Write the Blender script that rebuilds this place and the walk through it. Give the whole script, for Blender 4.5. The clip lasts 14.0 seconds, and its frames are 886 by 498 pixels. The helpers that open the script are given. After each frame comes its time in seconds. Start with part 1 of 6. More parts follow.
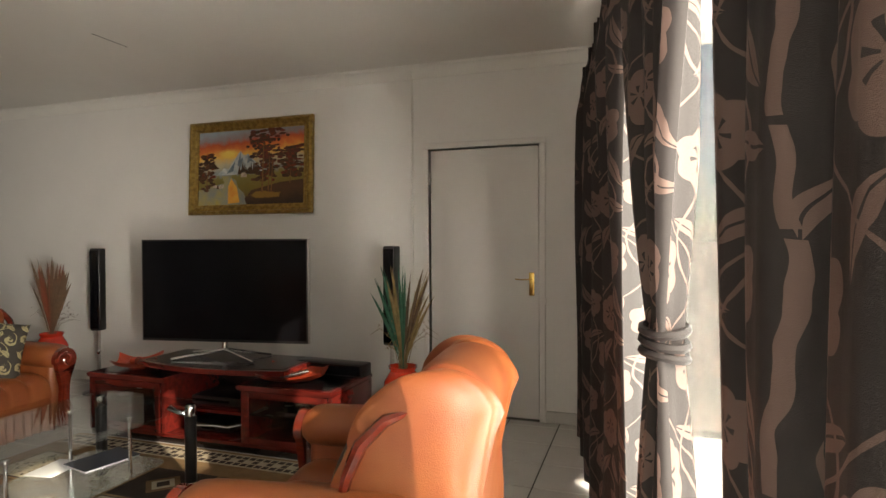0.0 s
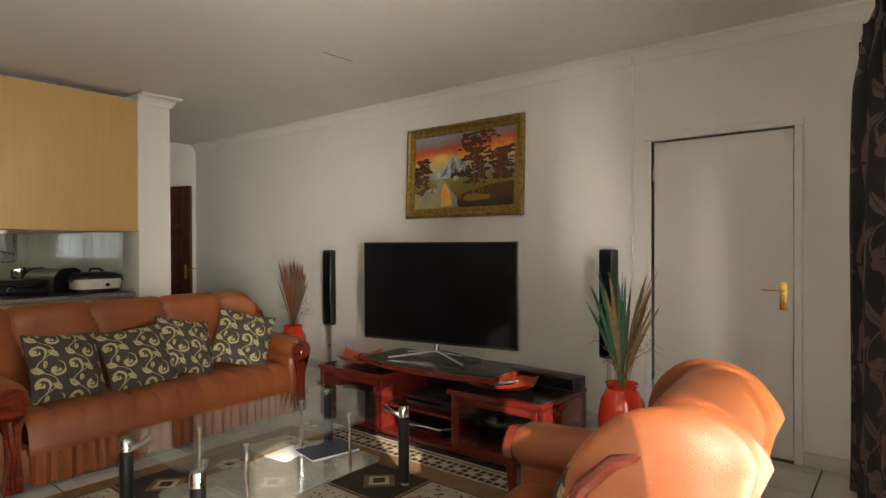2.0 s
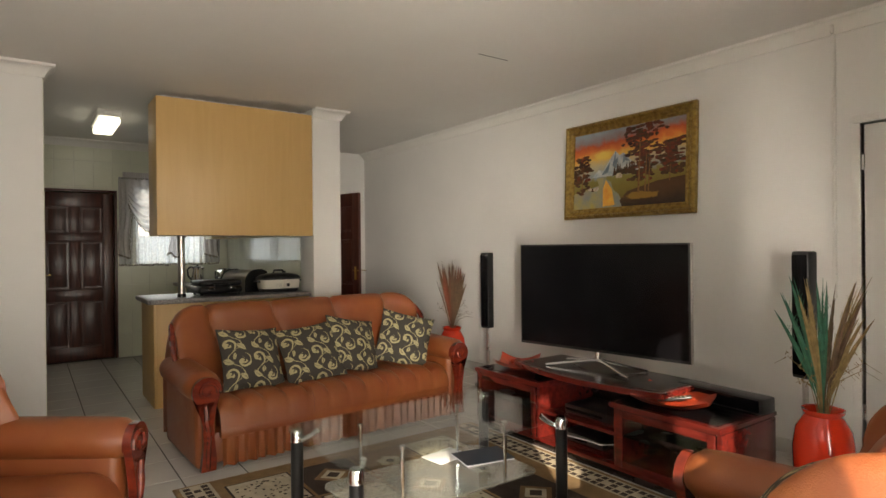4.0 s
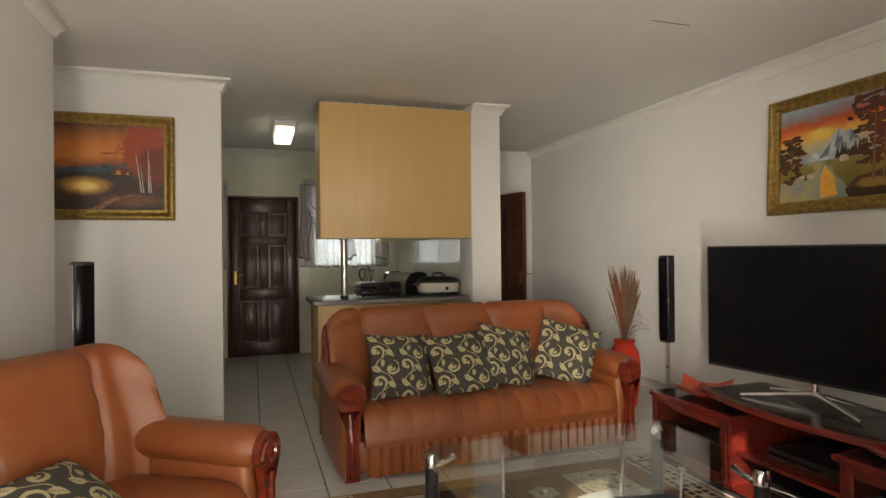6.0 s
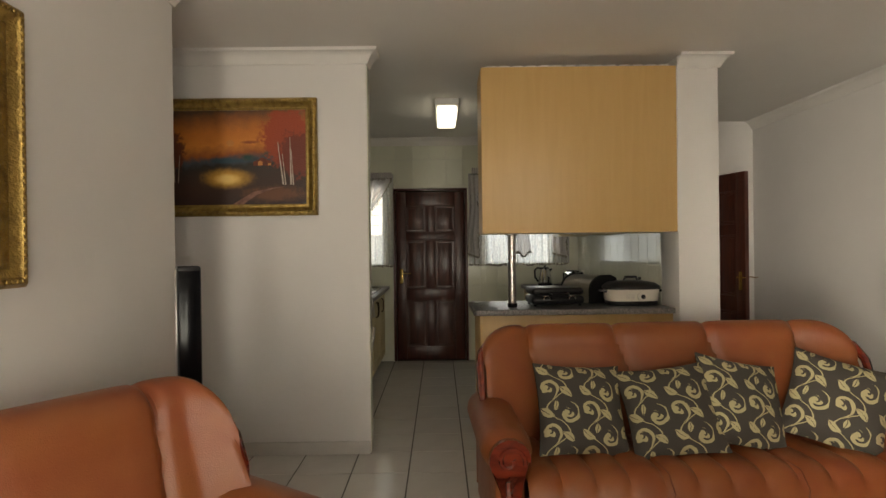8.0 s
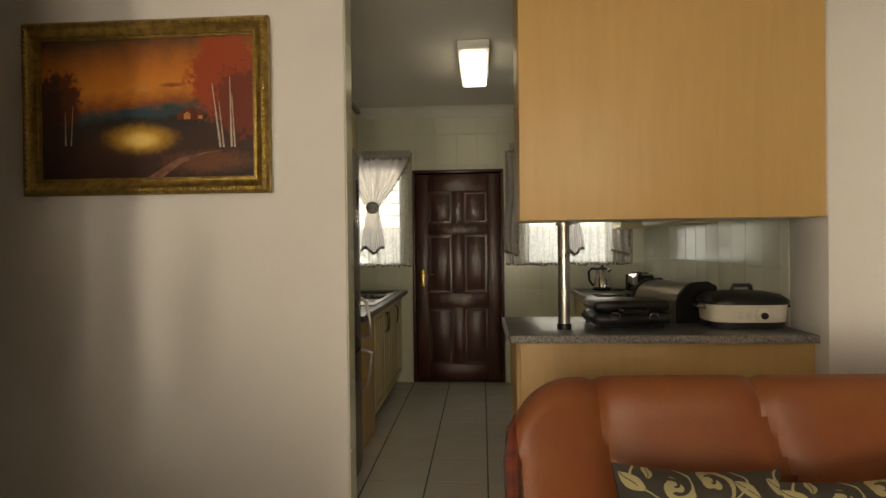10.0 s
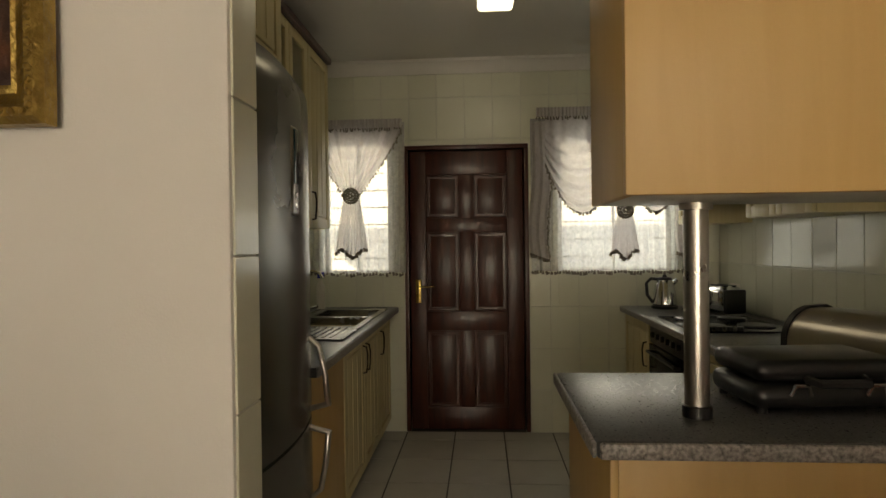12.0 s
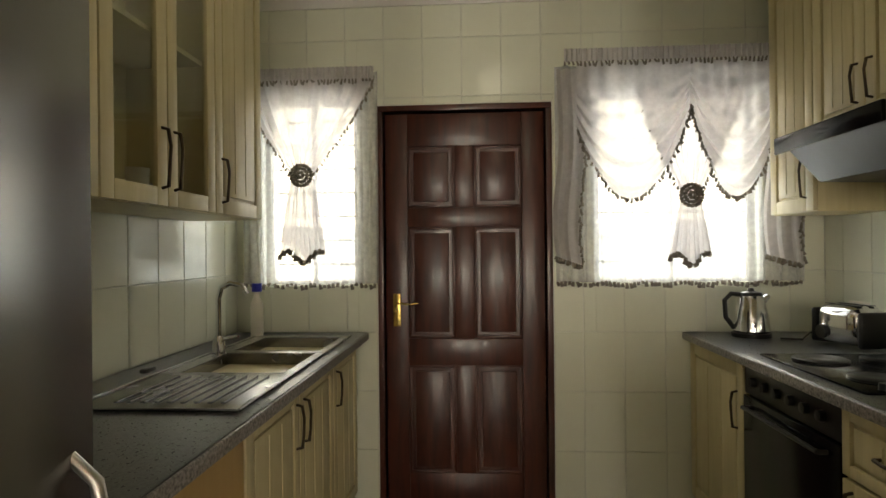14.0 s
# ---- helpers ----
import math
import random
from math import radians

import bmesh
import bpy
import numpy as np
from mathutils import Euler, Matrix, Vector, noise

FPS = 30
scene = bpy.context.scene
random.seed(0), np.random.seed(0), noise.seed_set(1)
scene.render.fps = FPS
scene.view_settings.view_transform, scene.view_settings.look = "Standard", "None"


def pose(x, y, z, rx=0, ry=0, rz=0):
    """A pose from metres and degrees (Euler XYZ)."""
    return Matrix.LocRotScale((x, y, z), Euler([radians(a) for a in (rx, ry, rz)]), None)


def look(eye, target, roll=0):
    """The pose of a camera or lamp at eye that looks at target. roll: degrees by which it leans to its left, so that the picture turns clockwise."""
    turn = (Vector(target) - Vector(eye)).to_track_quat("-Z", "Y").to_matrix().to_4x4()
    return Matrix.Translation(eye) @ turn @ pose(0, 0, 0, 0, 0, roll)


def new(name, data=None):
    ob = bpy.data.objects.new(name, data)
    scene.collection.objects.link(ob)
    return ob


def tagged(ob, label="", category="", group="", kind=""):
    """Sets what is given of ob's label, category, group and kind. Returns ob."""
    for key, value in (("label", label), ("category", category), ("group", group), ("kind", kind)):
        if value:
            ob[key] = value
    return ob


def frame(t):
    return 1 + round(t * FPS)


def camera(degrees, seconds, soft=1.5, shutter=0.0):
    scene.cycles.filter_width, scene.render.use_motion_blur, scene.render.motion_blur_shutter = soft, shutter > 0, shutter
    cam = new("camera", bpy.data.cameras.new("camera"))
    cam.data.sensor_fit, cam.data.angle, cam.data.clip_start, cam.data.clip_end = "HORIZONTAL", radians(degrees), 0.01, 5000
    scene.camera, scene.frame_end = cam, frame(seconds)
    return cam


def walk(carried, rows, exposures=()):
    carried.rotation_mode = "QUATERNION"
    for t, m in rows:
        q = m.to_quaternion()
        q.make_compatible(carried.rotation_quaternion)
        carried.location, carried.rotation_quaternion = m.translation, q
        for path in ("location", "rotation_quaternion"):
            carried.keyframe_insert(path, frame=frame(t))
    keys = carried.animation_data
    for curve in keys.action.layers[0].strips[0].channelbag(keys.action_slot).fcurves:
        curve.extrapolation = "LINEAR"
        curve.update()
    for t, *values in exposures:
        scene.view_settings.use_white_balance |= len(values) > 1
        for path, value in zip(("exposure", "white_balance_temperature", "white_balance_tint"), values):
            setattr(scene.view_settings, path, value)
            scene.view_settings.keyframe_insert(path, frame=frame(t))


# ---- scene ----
cam = camera(74.4, 14.0)
PATH = [
    (0, (0.441, 0.353, 1.317), (-0.198, 2.248, 1.29), -0.3),
    (0.5, (0.383, 0.397, 1.31), (-0.422, 2.227, 1.283), -0.3),
    (1, (0.345, 0.448, 1.317), (-0.632, 2.193, 1.291), -0.2),
    (1.5, (0.355, 0.524, 1.324), (-0.785, 2.167, 1.3), -0.3),
    (2, (0.305, 0.552, 1.319), (-0.95, 2.109, 1.304), -0.2),
    (2.5, (0.289, 0.575, 1.305), (-1.07, 2.041, 1.302), -0.1),
    (3, (0.286, 0.578, 1.325), (-1.17, 1.95, 1.319), -0.4),
    (5.5, (0.079, 0.884, 1.325), (-1.765, 1.658, 1.332), -0.4),
    (6, (-0.037, 0.972, 1.324), (-1.939, 1.592, 1.332), -0.6),
    (6.5, (-0.227, 1.057, 1.35), (-2.181, 1.487, 1.35), -0.6),
    (7, (-0.418, 1.131, 1.359), (-2.403, 1.374, 1.357), -0.7),
    (7.5, (-0.7, 1.167, 1.345), (-2.698, 1.261, 1.346), -0.5),
    (8, (-0.971, 1.216, 1.358), (-2.971, 1.227, 1.351), -0.7),
    (10.5, (-2.675, 1.343, 1.341), (-4.67, 1.202, 1.326), -0.6),
    (11, (-3.051, 1.296, 1.349), (-5.046, 1.156, 1.337), -0.6),
    (11.5, (-3.42, 1.252, 1.341), (-5.415, 1.116, 1.326), -0.6),
    (12, (-3.761, 1.211, 1.347), (-5.757, 1.08, 1.332), -0.7),
    (12.5, (-4.104, 1.157, 1.356), (-6.1, 1.031, 1.34), -0.7),
    (13, (-4.408, 1.153, 1.346), (-6.404, 1.03, 1.329), -0.7),
    (13.5, (-4.705, 1.179, 1.326), (-6.701, 1.06, 1.326), -0.5),
    (14, (-4.978, 1.183, 1.317), (-6.974, 1.057, 1.321), -0.6),
]
walk(cam, [(t, look(eye, target, roll)) for t, eye, target, roll in PATH],
     [(0, 0.65, 6900, 11), (3, 1.05, 7000, 11), (5.5, 1.1, 7000, 11), (7, 1.0, 7000, 11), (8, 0.9, 7400, 11), (11, 1.1, 8500, 11), (12.5, 0.85, 8300, 11), (13.5, 1.6, 7600, 10), (14, 1.95, 7500, 10)])

# ---- world, sun, window light, exposure ----
SUN_WAY = Vector((-3.25, 2.08, -1.70)).normalized()
world = bpy.data.worlds.new("sky")
scene.world = world
world.use_nodes = True
wn = world.node_tree.nodes
sky = wn.new("ShaderNodeTexSky")
sky.sky_type = "NISHITA"
sky.sun_disc = False
sky.sun_elevation = math.asin(-SUN_WAY.z)
sky.sun_rotation = math.atan2(-SUN_WAY.x, -SUN_WAY.y)
world.node_tree.links.new(sky.outputs[0], wn["Background"].inputs[0])
wn["Background"].inputs[1].default_value = 0.06
sun = new("sun", bpy.data.lights.new("sun", "SUN"))
sun.data.energy, sun.data.angle, sun.data.color = 5.0, radians(0.6), (1.0, 0.86, 0.68)
sun.matrix_world = look((6, -5, 5), Vector((6, -5, 5)) + SUN_WAY)


def window_light(name, eye, target, w, h, watts, colour):
    """Area lamp at an opening: skylight, and the added north wall fill."""
    ob = new(name, bpy.data.lights.new(name, "AREA"))
    ob.data.shape, ob.data.size, ob.data.size_y = "RECTANGLE", w, h
    ob.data.energy, ob.data.color = watts, colour
    ob.matrix_world = look(eye, target)
    return ob


# ---- materials ----
def hexcol(r, g, b):
    return (r, g, b, 1)


def mat(name, colour, rough=0.5, metal=0.0, var=0.08, scale=6.0, bump=0.05, fine=120.0, tint=None, coat=0.0):
    """Painted or solid surface: broad and fine variation, fine relief."""
    m = bpy.data.materials.new(name)
    m.use_nodes = True
    n, l = m.node_tree.nodes, m.node_tree.links
    b = n["Principled BSDF"]
    co = n.new("ShaderNodeTexCoord")
    big = n.new("ShaderNodeTexNoise")
    big.inputs["Scale"].default_value = scale
    big.inputs["Detail"].default_value = 5
    small = n.new("ShaderNodeTexNoise")
    small.inputs["Scale"].default_value = fine
    l.new(co.outputs["Object"], big.inputs["Vector"])
    l.new(co.outputs["Object"], small.inputs["Vector"])
    mix = n.new("ShaderNodeMix")
    mix.data_type = "RGBA"
    c2 = tint or tuple(c * (1 - 3 * var) for c in colour)
    mix.inputs["A"].default_value = (*colour, 1)
    mix.inputs["B"].default_value = (*c2, 1)
    ramp = n.new("ShaderNodeMapRange")
    ramp.inputs["From Min"].default_value, ramp.inputs["From Max"].default_value = 0.35, 0.75
    l.new(big.outputs[0], ramp.inputs[0])
    l.new(ramp.outputs[0], mix.inputs["Factor"])
    l.new(mix.outputs["Result"], b.inputs["Base Color"])
    rr = n.new("ShaderNodeMapRange")
    rr.inputs["To Min"].default_value, rr.inputs["To Max"].default_value = max(0.02, rough - 0.07), min(1, rough + 0.1)
    l.new(big.outputs[0], rr.inputs[0])
    l.new(rr.outputs[0], b.inputs["Roughness"])
    b.inputs["Metallic"].default_value = metal
    b.inputs["Coat Weight"].default_value = coat
    if bump:
        bp = n.new("ShaderNodeBump")
        bp.inputs["Strength"].default_value = bump
        bp.inputs["Distance"].default_value = 0.01
        l.new(small.outputs[0], bp.inputs["Height"])
        l.new(bp.outputs[0], b.inputs["Normal"])
    return m


def wood(name, c1, c2, rough=0.4, stretch=(1.5, 1.5, 14), coat=0.0, scale=3.0):
    """Wood with long grain; stretch is small along the grain."""
    m = mat(name, c1, rough, 0, 0.1, 4, 0.04, 90, c2, coat)
    n, l = m.node_tree.nodes, m.node_tree.links
    co = n.new("ShaderNodeTexCoord")
    mp = n.new("ShaderNodeMapping")
    mp.inputs["Scale"].default_value = stretch
    g = n.new("ShaderNodeTexNoise")
    g.inputs["Scale"].default_value = scale
    g.inputs["Detail"].default_value = 8
    g.inputs["Distortion"].default_value = 0.6
    l.new(co.outputs["Object"], mp.inputs[0])
    l.new(mp.outputs[0], g.inputs["Vector"])
    mx = n.new("ShaderNodeMix")
    mx.data_type = "RGBA"
    mx.inputs["A"].default_value, mx.inputs["B"].default_value = (*c1, 1), (*c2, 1)
    rp = n.new("ShaderNodeMapRange")
    rp.inputs["From Min"].default_value, rp.inputs["From Max"].default_value = 0.36, 0.64
    l.new(g.outputs[0], rp.inputs[0])
    l.new(rp.outputs[0], mx.inputs["Factor"])
    l.new(mx.outputs["Result"], n["Principled BSDF"].inputs["Base Color"])
    return m


def glass(name, colour=(1, 1, 1), rough=0.0):
    m = bpy.data.materials.new(name)
    m.use_nodes = True
    b = m.node_tree.nodes["Principled BSDF"]
    b.inputs["Base Color"].default_value = (*colour, 1)
    b.inputs["Transmission Weight"].default_value = 1
    b.inputs["Roughness"].default_value = rough
    b.inputs["IOR"].default_value = 1.5
    return m


def thin_glass(name, gloss=0.01):
    """Pane: mostly clear, with a Fresnel sheen."""
    m = bpy.data.materials.new(name)
    m.use_nodes = True
    n, l = m.node_tree.nodes, m.node_tree.links
    out = n["Material Output"]
    n.remove(n["Principled BSDF"])
    tr, gl, mx = n.new("ShaderNodeBsdfTransparent"), n.new("ShaderNodeBsdfGlossy"), n.new("ShaderNodeMixShader")
    lw, pw, ad = n.new("ShaderNodeLayerWeight"), n.new("ShaderNodeMath"), n.new("ShaderNodeMath")
    tr.inputs[0].default_value = (0.95, 0.98, 0.965, 1)
    gl.inputs["Roughness"].default_value = gloss
    lw.inputs["Blend"].default_value = 0.5
    pw.operation, ad.operation = "POWER", "MULTIPLY_ADD"
    pw.inputs[1].default_value = 4.0
    ad.inputs[1].default_value, ad.inputs[2].default_value = 0.6, 0.04
    l.new(lw.outputs["Facing"], pw.inputs[0])
    l.new(pw.outputs[0], ad.inputs[0])
    l.new(ad.outputs[0], mx.inputs[0])
    l.new(tr.outputs[0], mx.inputs[1])
    l.new(gl.outputs[0], mx.inputs[2])
    l.new(mx.outputs[0], out.inputs[0])
    return m


def bubbled_glass(name):
    """Clear cast glass, its face rippled and full of small bubbles that scatter light."""
    m = thin_glass(name, 0.10)
    n, l = m.node_tree.nodes, m.node_tree.links
    co, vo, bp = n.new("ShaderNodeTexCoord"), n.new("ShaderNodeTexVoronoi"), n.new("ShaderNodeBump")
    vo.inputs["Scale"].default_value = 55
    bp.inputs["Strength"].default_value, bp.inputs["Distance"].default_value = 0.12, 0.004
    l.new(co.outputs["Object"], vo.inputs["Vector"])
    l.new(vo.outputs["Distance"], bp.inputs["Height"])
    gl = next(q for q in n if q.type == "BSDF_GLOSSY")
    l.new(bp.outputs[0], gl.inputs["Normal"])
    dust, mx, cover = n.new("ShaderNodeBsdfDiffuse"), n.new("ShaderNodeMixShader"), n.new("ShaderNodeMapRange")
    dust.inputs[0].default_value = (0.85, 0.86, 0.80, 1)
    cover.inputs["From Min"].default_value, cover.inputs["From Max"].default_value = 0.5, 0.1
    cover.inputs["To Min"].default_value, cover.inputs["To Max"].default_value = 0.08, 0.35
    l.new(vo.outputs["Distance"], cover.inputs[0])
    clear = n["Material Output"].inputs[0].links[0].from_socket
    l.new(cover.outputs[0], mx.inputs[0])
    l.new(clear, mx.inputs[1])
    l.new(dust.outputs[0], mx.inputs[2])
    l.new(mx.outputs[0], n["Material Output"].inputs[0])
    for q in n:
        if q.bl_idname == "ShaderNodeMath" and q.operation == "MULTIPLY_ADD":
            q.inputs[1].default_value, q.inputs[2].default_value = 0.7, 0.16
    return m


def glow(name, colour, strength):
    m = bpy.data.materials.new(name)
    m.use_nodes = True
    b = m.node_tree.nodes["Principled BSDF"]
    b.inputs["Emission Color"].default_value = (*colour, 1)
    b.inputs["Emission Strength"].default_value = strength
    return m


def motif(name, ground, figure, kind, rough=0.8):
    """Woven cloth, figure repeated in a half-drop lattice; UV in metres of cloth. 'scroll' or 'flower'."""
    m = mat(name, ground, rough, 0, 0.06, 5, 0.25, 700)
    n, l = m.node_tree.nodes, m.node_tree.links

    def ma(op, a, b=None, c=None):
        q = n.new("ShaderNodeMath")
        q.operation = op
        for i, v in enumerate((a, b, c)):
            if v is None:
                continue
            if isinstance(v, (int, float)):
                q.inputs[i].default_value = v
            else:
                l.new(v, q.inputs[i])
        return q.outputs[0]

    def union(masks):
        out = masks[0]
        for k in masks[1:]:
            out = ma("MAXIMUM", out, k)
        return out

    co = n.new("ShaderNodeTexCoord")
    warp = n.new("ShaderNodeTexNoise")
    warp.inputs["Scale"].default_value = 7.0 if kind == "flower" else 14.0
    l.new(co.outputs["UV"], warp.inputs["Vector"])
    bend = n.new("ShaderNodeVectorMath")
    bend.operation = "MULTIPLY_ADD"
    bend.inputs[1].default_value = (0.05, 0.05, 0) if kind == "flower" else (0.02, 0.02, 0)
    l.new(warp.outputs["Color"], bend.inputs[0])
    l.new(co.outputs["UV"], bend.inputs[2])
    sp = n.new("ShaderNodeSeparateXYZ")
    l.new(bend.outputs[0], sp.inputs[0])
    cw, ch = (0.38, 0.46) if kind == "flower" else (0.185, 0.20)
    col = ma("FLOOR", ma("DIVIDE", sp.outputs[0], cw))
    a = ma("SUBTRACT", sp.outputs[0], ma("MULTIPLY", ma("ADD", col, 0.5), cw))
    vv = ma("ADD", ma("DIVIDE", sp.outputs[1], ch), ma("MULTIPLY", col, 0.5))
    b = ma("MULTIPLY", ma("SUBTRACT", ma("FRACT", vv), 0.5), ch)

    def local(cx, cy, deg):
        c, q = math.cos(radians(deg)), math.sin(radians(deg))
        dx, dy = ma("SUBTRACT", a, cx), ma("SUBTRACT", b, cy)
        return ma("ADD", ma("MULTIPLY", dx, c), ma("MULTIPLY", dy, q)), ma("SUBTRACT", ma("MULTIPLY", dy, c), ma("MULTIPLY", dx, q))

    def leaf(cx, cy, deg, length, wide, vein):
        x, y = local(cx, cy, deg)
        y = ma("ABSOLUTE", ma("SUBTRACT", y, ma("MULTIPLY", ma("MULTIPLY", x, x), 4.0)))
        x = ma("DIVIDE", x, length)
        body = ma("LESS_THAN", y, ma("MULTIPLY", ma("SUBTRACT", 1.0, ma("MULTIPLY", x, x)), wide))
        return ma("MULTIPLY", body, ma("GREATER_THAN", y, vein))

    def polar(cx, cy):
        dx, dy = ma("SUBTRACT", a, cx), ma("SUBTRACT", b, cy)
        return ma("SQRT", ma("ADD", ma("MULTIPLY", dx, dx), ma("MULTIPLY", dy, dy))), ma("ARCTAN2", dy, dx)

    def stem(off, sway, phase, width):
        wave = ma("SINE", ma("ADD", ma("MULTIPLY", b, 6.28319 / ch), phase))
        return ma("LESS_THAN", ma("ABSOLUTE", ma("SUBTRACT", a, ma("MULTIPLY_ADD", wave, sway, off))), width)

    if kind == "flower":
        parts = []
        for cx, cy, r in ((-0.075, 0.10, 0.078), (0.055, -0.13, 0.066)):
            rad, ang = polar(cx, cy)
            rad = ma("DIVIDE", rad, r)
            edge = ma("MULTIPLY_ADD", ma("ABSOLUTE", ma("SINE", ma("MULTIPLY", ang, 3.0))), 0.2, 0.8)
            seed = ma("MULTIPLY", ma("LESS_THAN", ma("ABSOLUTE", ma("SUBTRACT", rad, 0.24)), 0.15), ma("GREATER_THAN", ma("SINE", ma("MULTIPLY", ang, 6.0)), 0.55))
            parts.append(ma("SUBTRACT", ma("LESS_THAN", rad, edge), seed))
        parts += [leaf(x, y, d, q, w, 0.0018) for x, y, d, q, w in ((-0.12, -0.06, 60, 0.075, 0.02), (-0.045, -0.05, 115, 0.06, 0.018), (0.10, 0.09, 50, 0.075, 0.021), (0.03, 0.19, 155, 0.06, 0.016), (-0.13, -0.18, 20, 0.055, 0.017), (0.135, -0.03, 120, 0.05, 0.016))]
        parts += [stem(-0.03, 0.10, 0.6, 0.0045), stem(0.06, 0.06, 2.6, 0.004)]
        trunk = ma("MULTIPLY", stem(0.165, 0.012, 0.0, 0.010), ma("GREATER_THAN", ma("ABSOLUTE", ma("SUBTRACT", ma("ABSOLUTE", b), 0.07)), 0.006))
        fig = union(parts + [trunk])
    else:
        parts = []
        for cx, cy, hand in ((-0.042, 0.045, 1), (0.045, -0.04, -1)):
            rad, ang = polar(cx, cy)
            spin = ma("SINE", ma("SUBTRACT", ma("MULTIPLY", ang, hand), ma("MULTIPLY", rad, 95.0)))
            parts.append(ma("MULTIPLY", ma("GREATER_THAN", spin, 0.72), ma("LESS_THAN", ma("ABSOLUTE", ma("SUBTRACT", rad, 0.034)), 0.022)))
            lobe = ma("MULTIPLY_ADD", ma("SINE", ma("MULTIPLY", ang, 3.0)), 0.005, 0.021)
            parts.append(ma("MULTIPLY", ma("LESS_THAN", rad, lobe), ma("LESS_THAN", ma("SINE", ma("MULTIPLY_ADD", rad, 160.0, ang)), 0.75)))
        parts += [leaf(x, y, d, q, w, 0.0012) for x, y, d, q, w in ((0.045, 0.06, 40, 0.036, 0.017), (-0.05, -0.045, 215, 0.036, 0.017), (-0.005, -0.075, 100, 0.025, 0.012))]
        parts.append(stem(0.0, 0.05, 0.4, 0.0035))
        fig = union(parts)
    mx = n.new("ShaderNodeMix")
    mx.data_type = "RGBA"
    mx.inputs["A"].default_value, mx.inputs["B"].default_value = (*ground, 1), (*figure, 1)
    l.new(fig, mx.inputs["Factor"])
    p = n["Principled BSDF"]
    l.new(mx.outputs["Result"], p.inputs["Base Color"])
    l.new(ma("SUBTRACT", rough, ma("MULTIPLY", fig, 0.12)), p.inputs["Roughness"])
    return m


def sheer(name, colour, clear):
    """Net curtain: thin, lets light through."""
    m = bpy.data.materials.new(name)
    m.use_nodes = True
    n, l = m.node_tree.nodes, m.node_tree.links
    n.remove(n["Principled BSDF"])
    d, t, tr, a, b = (n.new(k) for k in ("ShaderNodeBsdfDiffuse", "ShaderNodeBsdfTranslucent", "ShaderNodeBsdfTransparent", "ShaderNodeMixShader", "ShaderNodeMixShader"))
    d.inputs[0].default_value = t.inputs[0].default_value = (*colour, 1)
    co = n.new("ShaderNodeTexCoord")
    w = n.new("ShaderNodeTexNoise")
    w.inputs["Scale"].default_value = 40
    mr = n.new("ShaderNodeMapRange")
    mr.inputs["To Min"].default_value, mr.inputs["To Max"].default_value = clear - 0.12, clear + 0.12
    l.new(co.outputs["Object"], w.inputs["Vector"])
    l.new(w.outputs[0], mr.inputs[0])
    a.inputs[0].default_value = 0.55
    l.new(d.outputs[0], a.inputs[1])
    l.new(t.outputs[0], a.inputs[2])
    l.new(mr.outputs[0], b.inputs[0])
    l.new(a.outputs[0], b.inputs[1])
    l.new(tr.outputs[0], b.inputs[2])
    l.new(b.outputs[0], n["Material Output"].inputs[0])
    return m


WALL = mat("wall_paint", (0.74, 0.72, 0.69), 0.75, 0, 0.02, 1.6, 0.06, 220)
CEIL = mat("ceiling_paint", (0.76, 0.74, 0.70), 0.85, 0, 0.02, 1.2, 0.05, 160)
TRIM = mat("trim_paint", (0.76, 0.74, 0.70), 0.6, 0, 0.02, 3, 0.03, 120)
DOORP = mat("door_paint", (0.74, 0.71, 0.68), 0.45, 0, 0.02, 2, 0.02, 150)
TILEF = mat("floor_tile", (0.62, 0.60, 0.56), 0.18, 0, 0.03, 5, 0.02, 80)
GROUT = mat("grout", (0.11, 0.10, 0.09), 0.9, 0, 0.1, 9, 0.2, 200)
TILEW = mat("wall_tile", (0.74, 0.75, 0.62), 0.14, 0, 0.02, 4, 0.01, 60)
GROUTW = mat("wall_grout", (0.69, 0.70, 0.63), 0.85, 0, 0.05, 9, 0.1, 200)
LEATHER = mat("tan_leather", (0.225, 0.068, 0.019), 0.42, 0, 0.09, 7, 0.16, 260, (0.20, 0.045, 0.014))
SEAM = mat("leather_seam", (0.16, 0.035, 0.012), 0.5, 0, 0.05, 9, 0.1, 200)
REDWOOD = wood("lacquered_redwood", (0.16, 0.022, 0.010), (0.09, 0.012, 0.007), 0.12, (3, 3, 12), 0.5)
STANDW = wood("stand_cherry", (0.13, 0.014, 0.010), (0.07, 0.009, 0.007), 0.2, (1.5, 10, 10), 0.3)
STANDD = mat("stand_dark", (0.02, 0.012, 0.012), 0.25, 0, 0.1, 6, 0.02)
DARKW = wood("mahogany_door", (0.085, 0.020, 0.011), (0.045, 0.011, 0.007), 0.34, (9, 9, 1.2), 0.08)
BEECH = wood("beech_veneer", (0.64, 0.42, 0.17), (0.615, 0.395, 0.155), 0.42, (10, 10, 0.8), 0.0, 2.2)
CREAM = wood("cream_cabinet", (0.66, 0.57, 0.33), (0.60, 0.51, 0.28), 0.38, (9, 9, 0.8))
GRANITE = mat("speckled_laminate", (0.10, 0.10, 0.10), 0.28, 0, 0.2, 90, 0.01, 300, (0.035, 0.036, 0.038))
GRANEDGE = mat("speckled_edge", (0.34, 0.31, 0.29), 0.4, 0, 0.2, 110, 0.02, 300, (0.05, 0.045, 0.045))
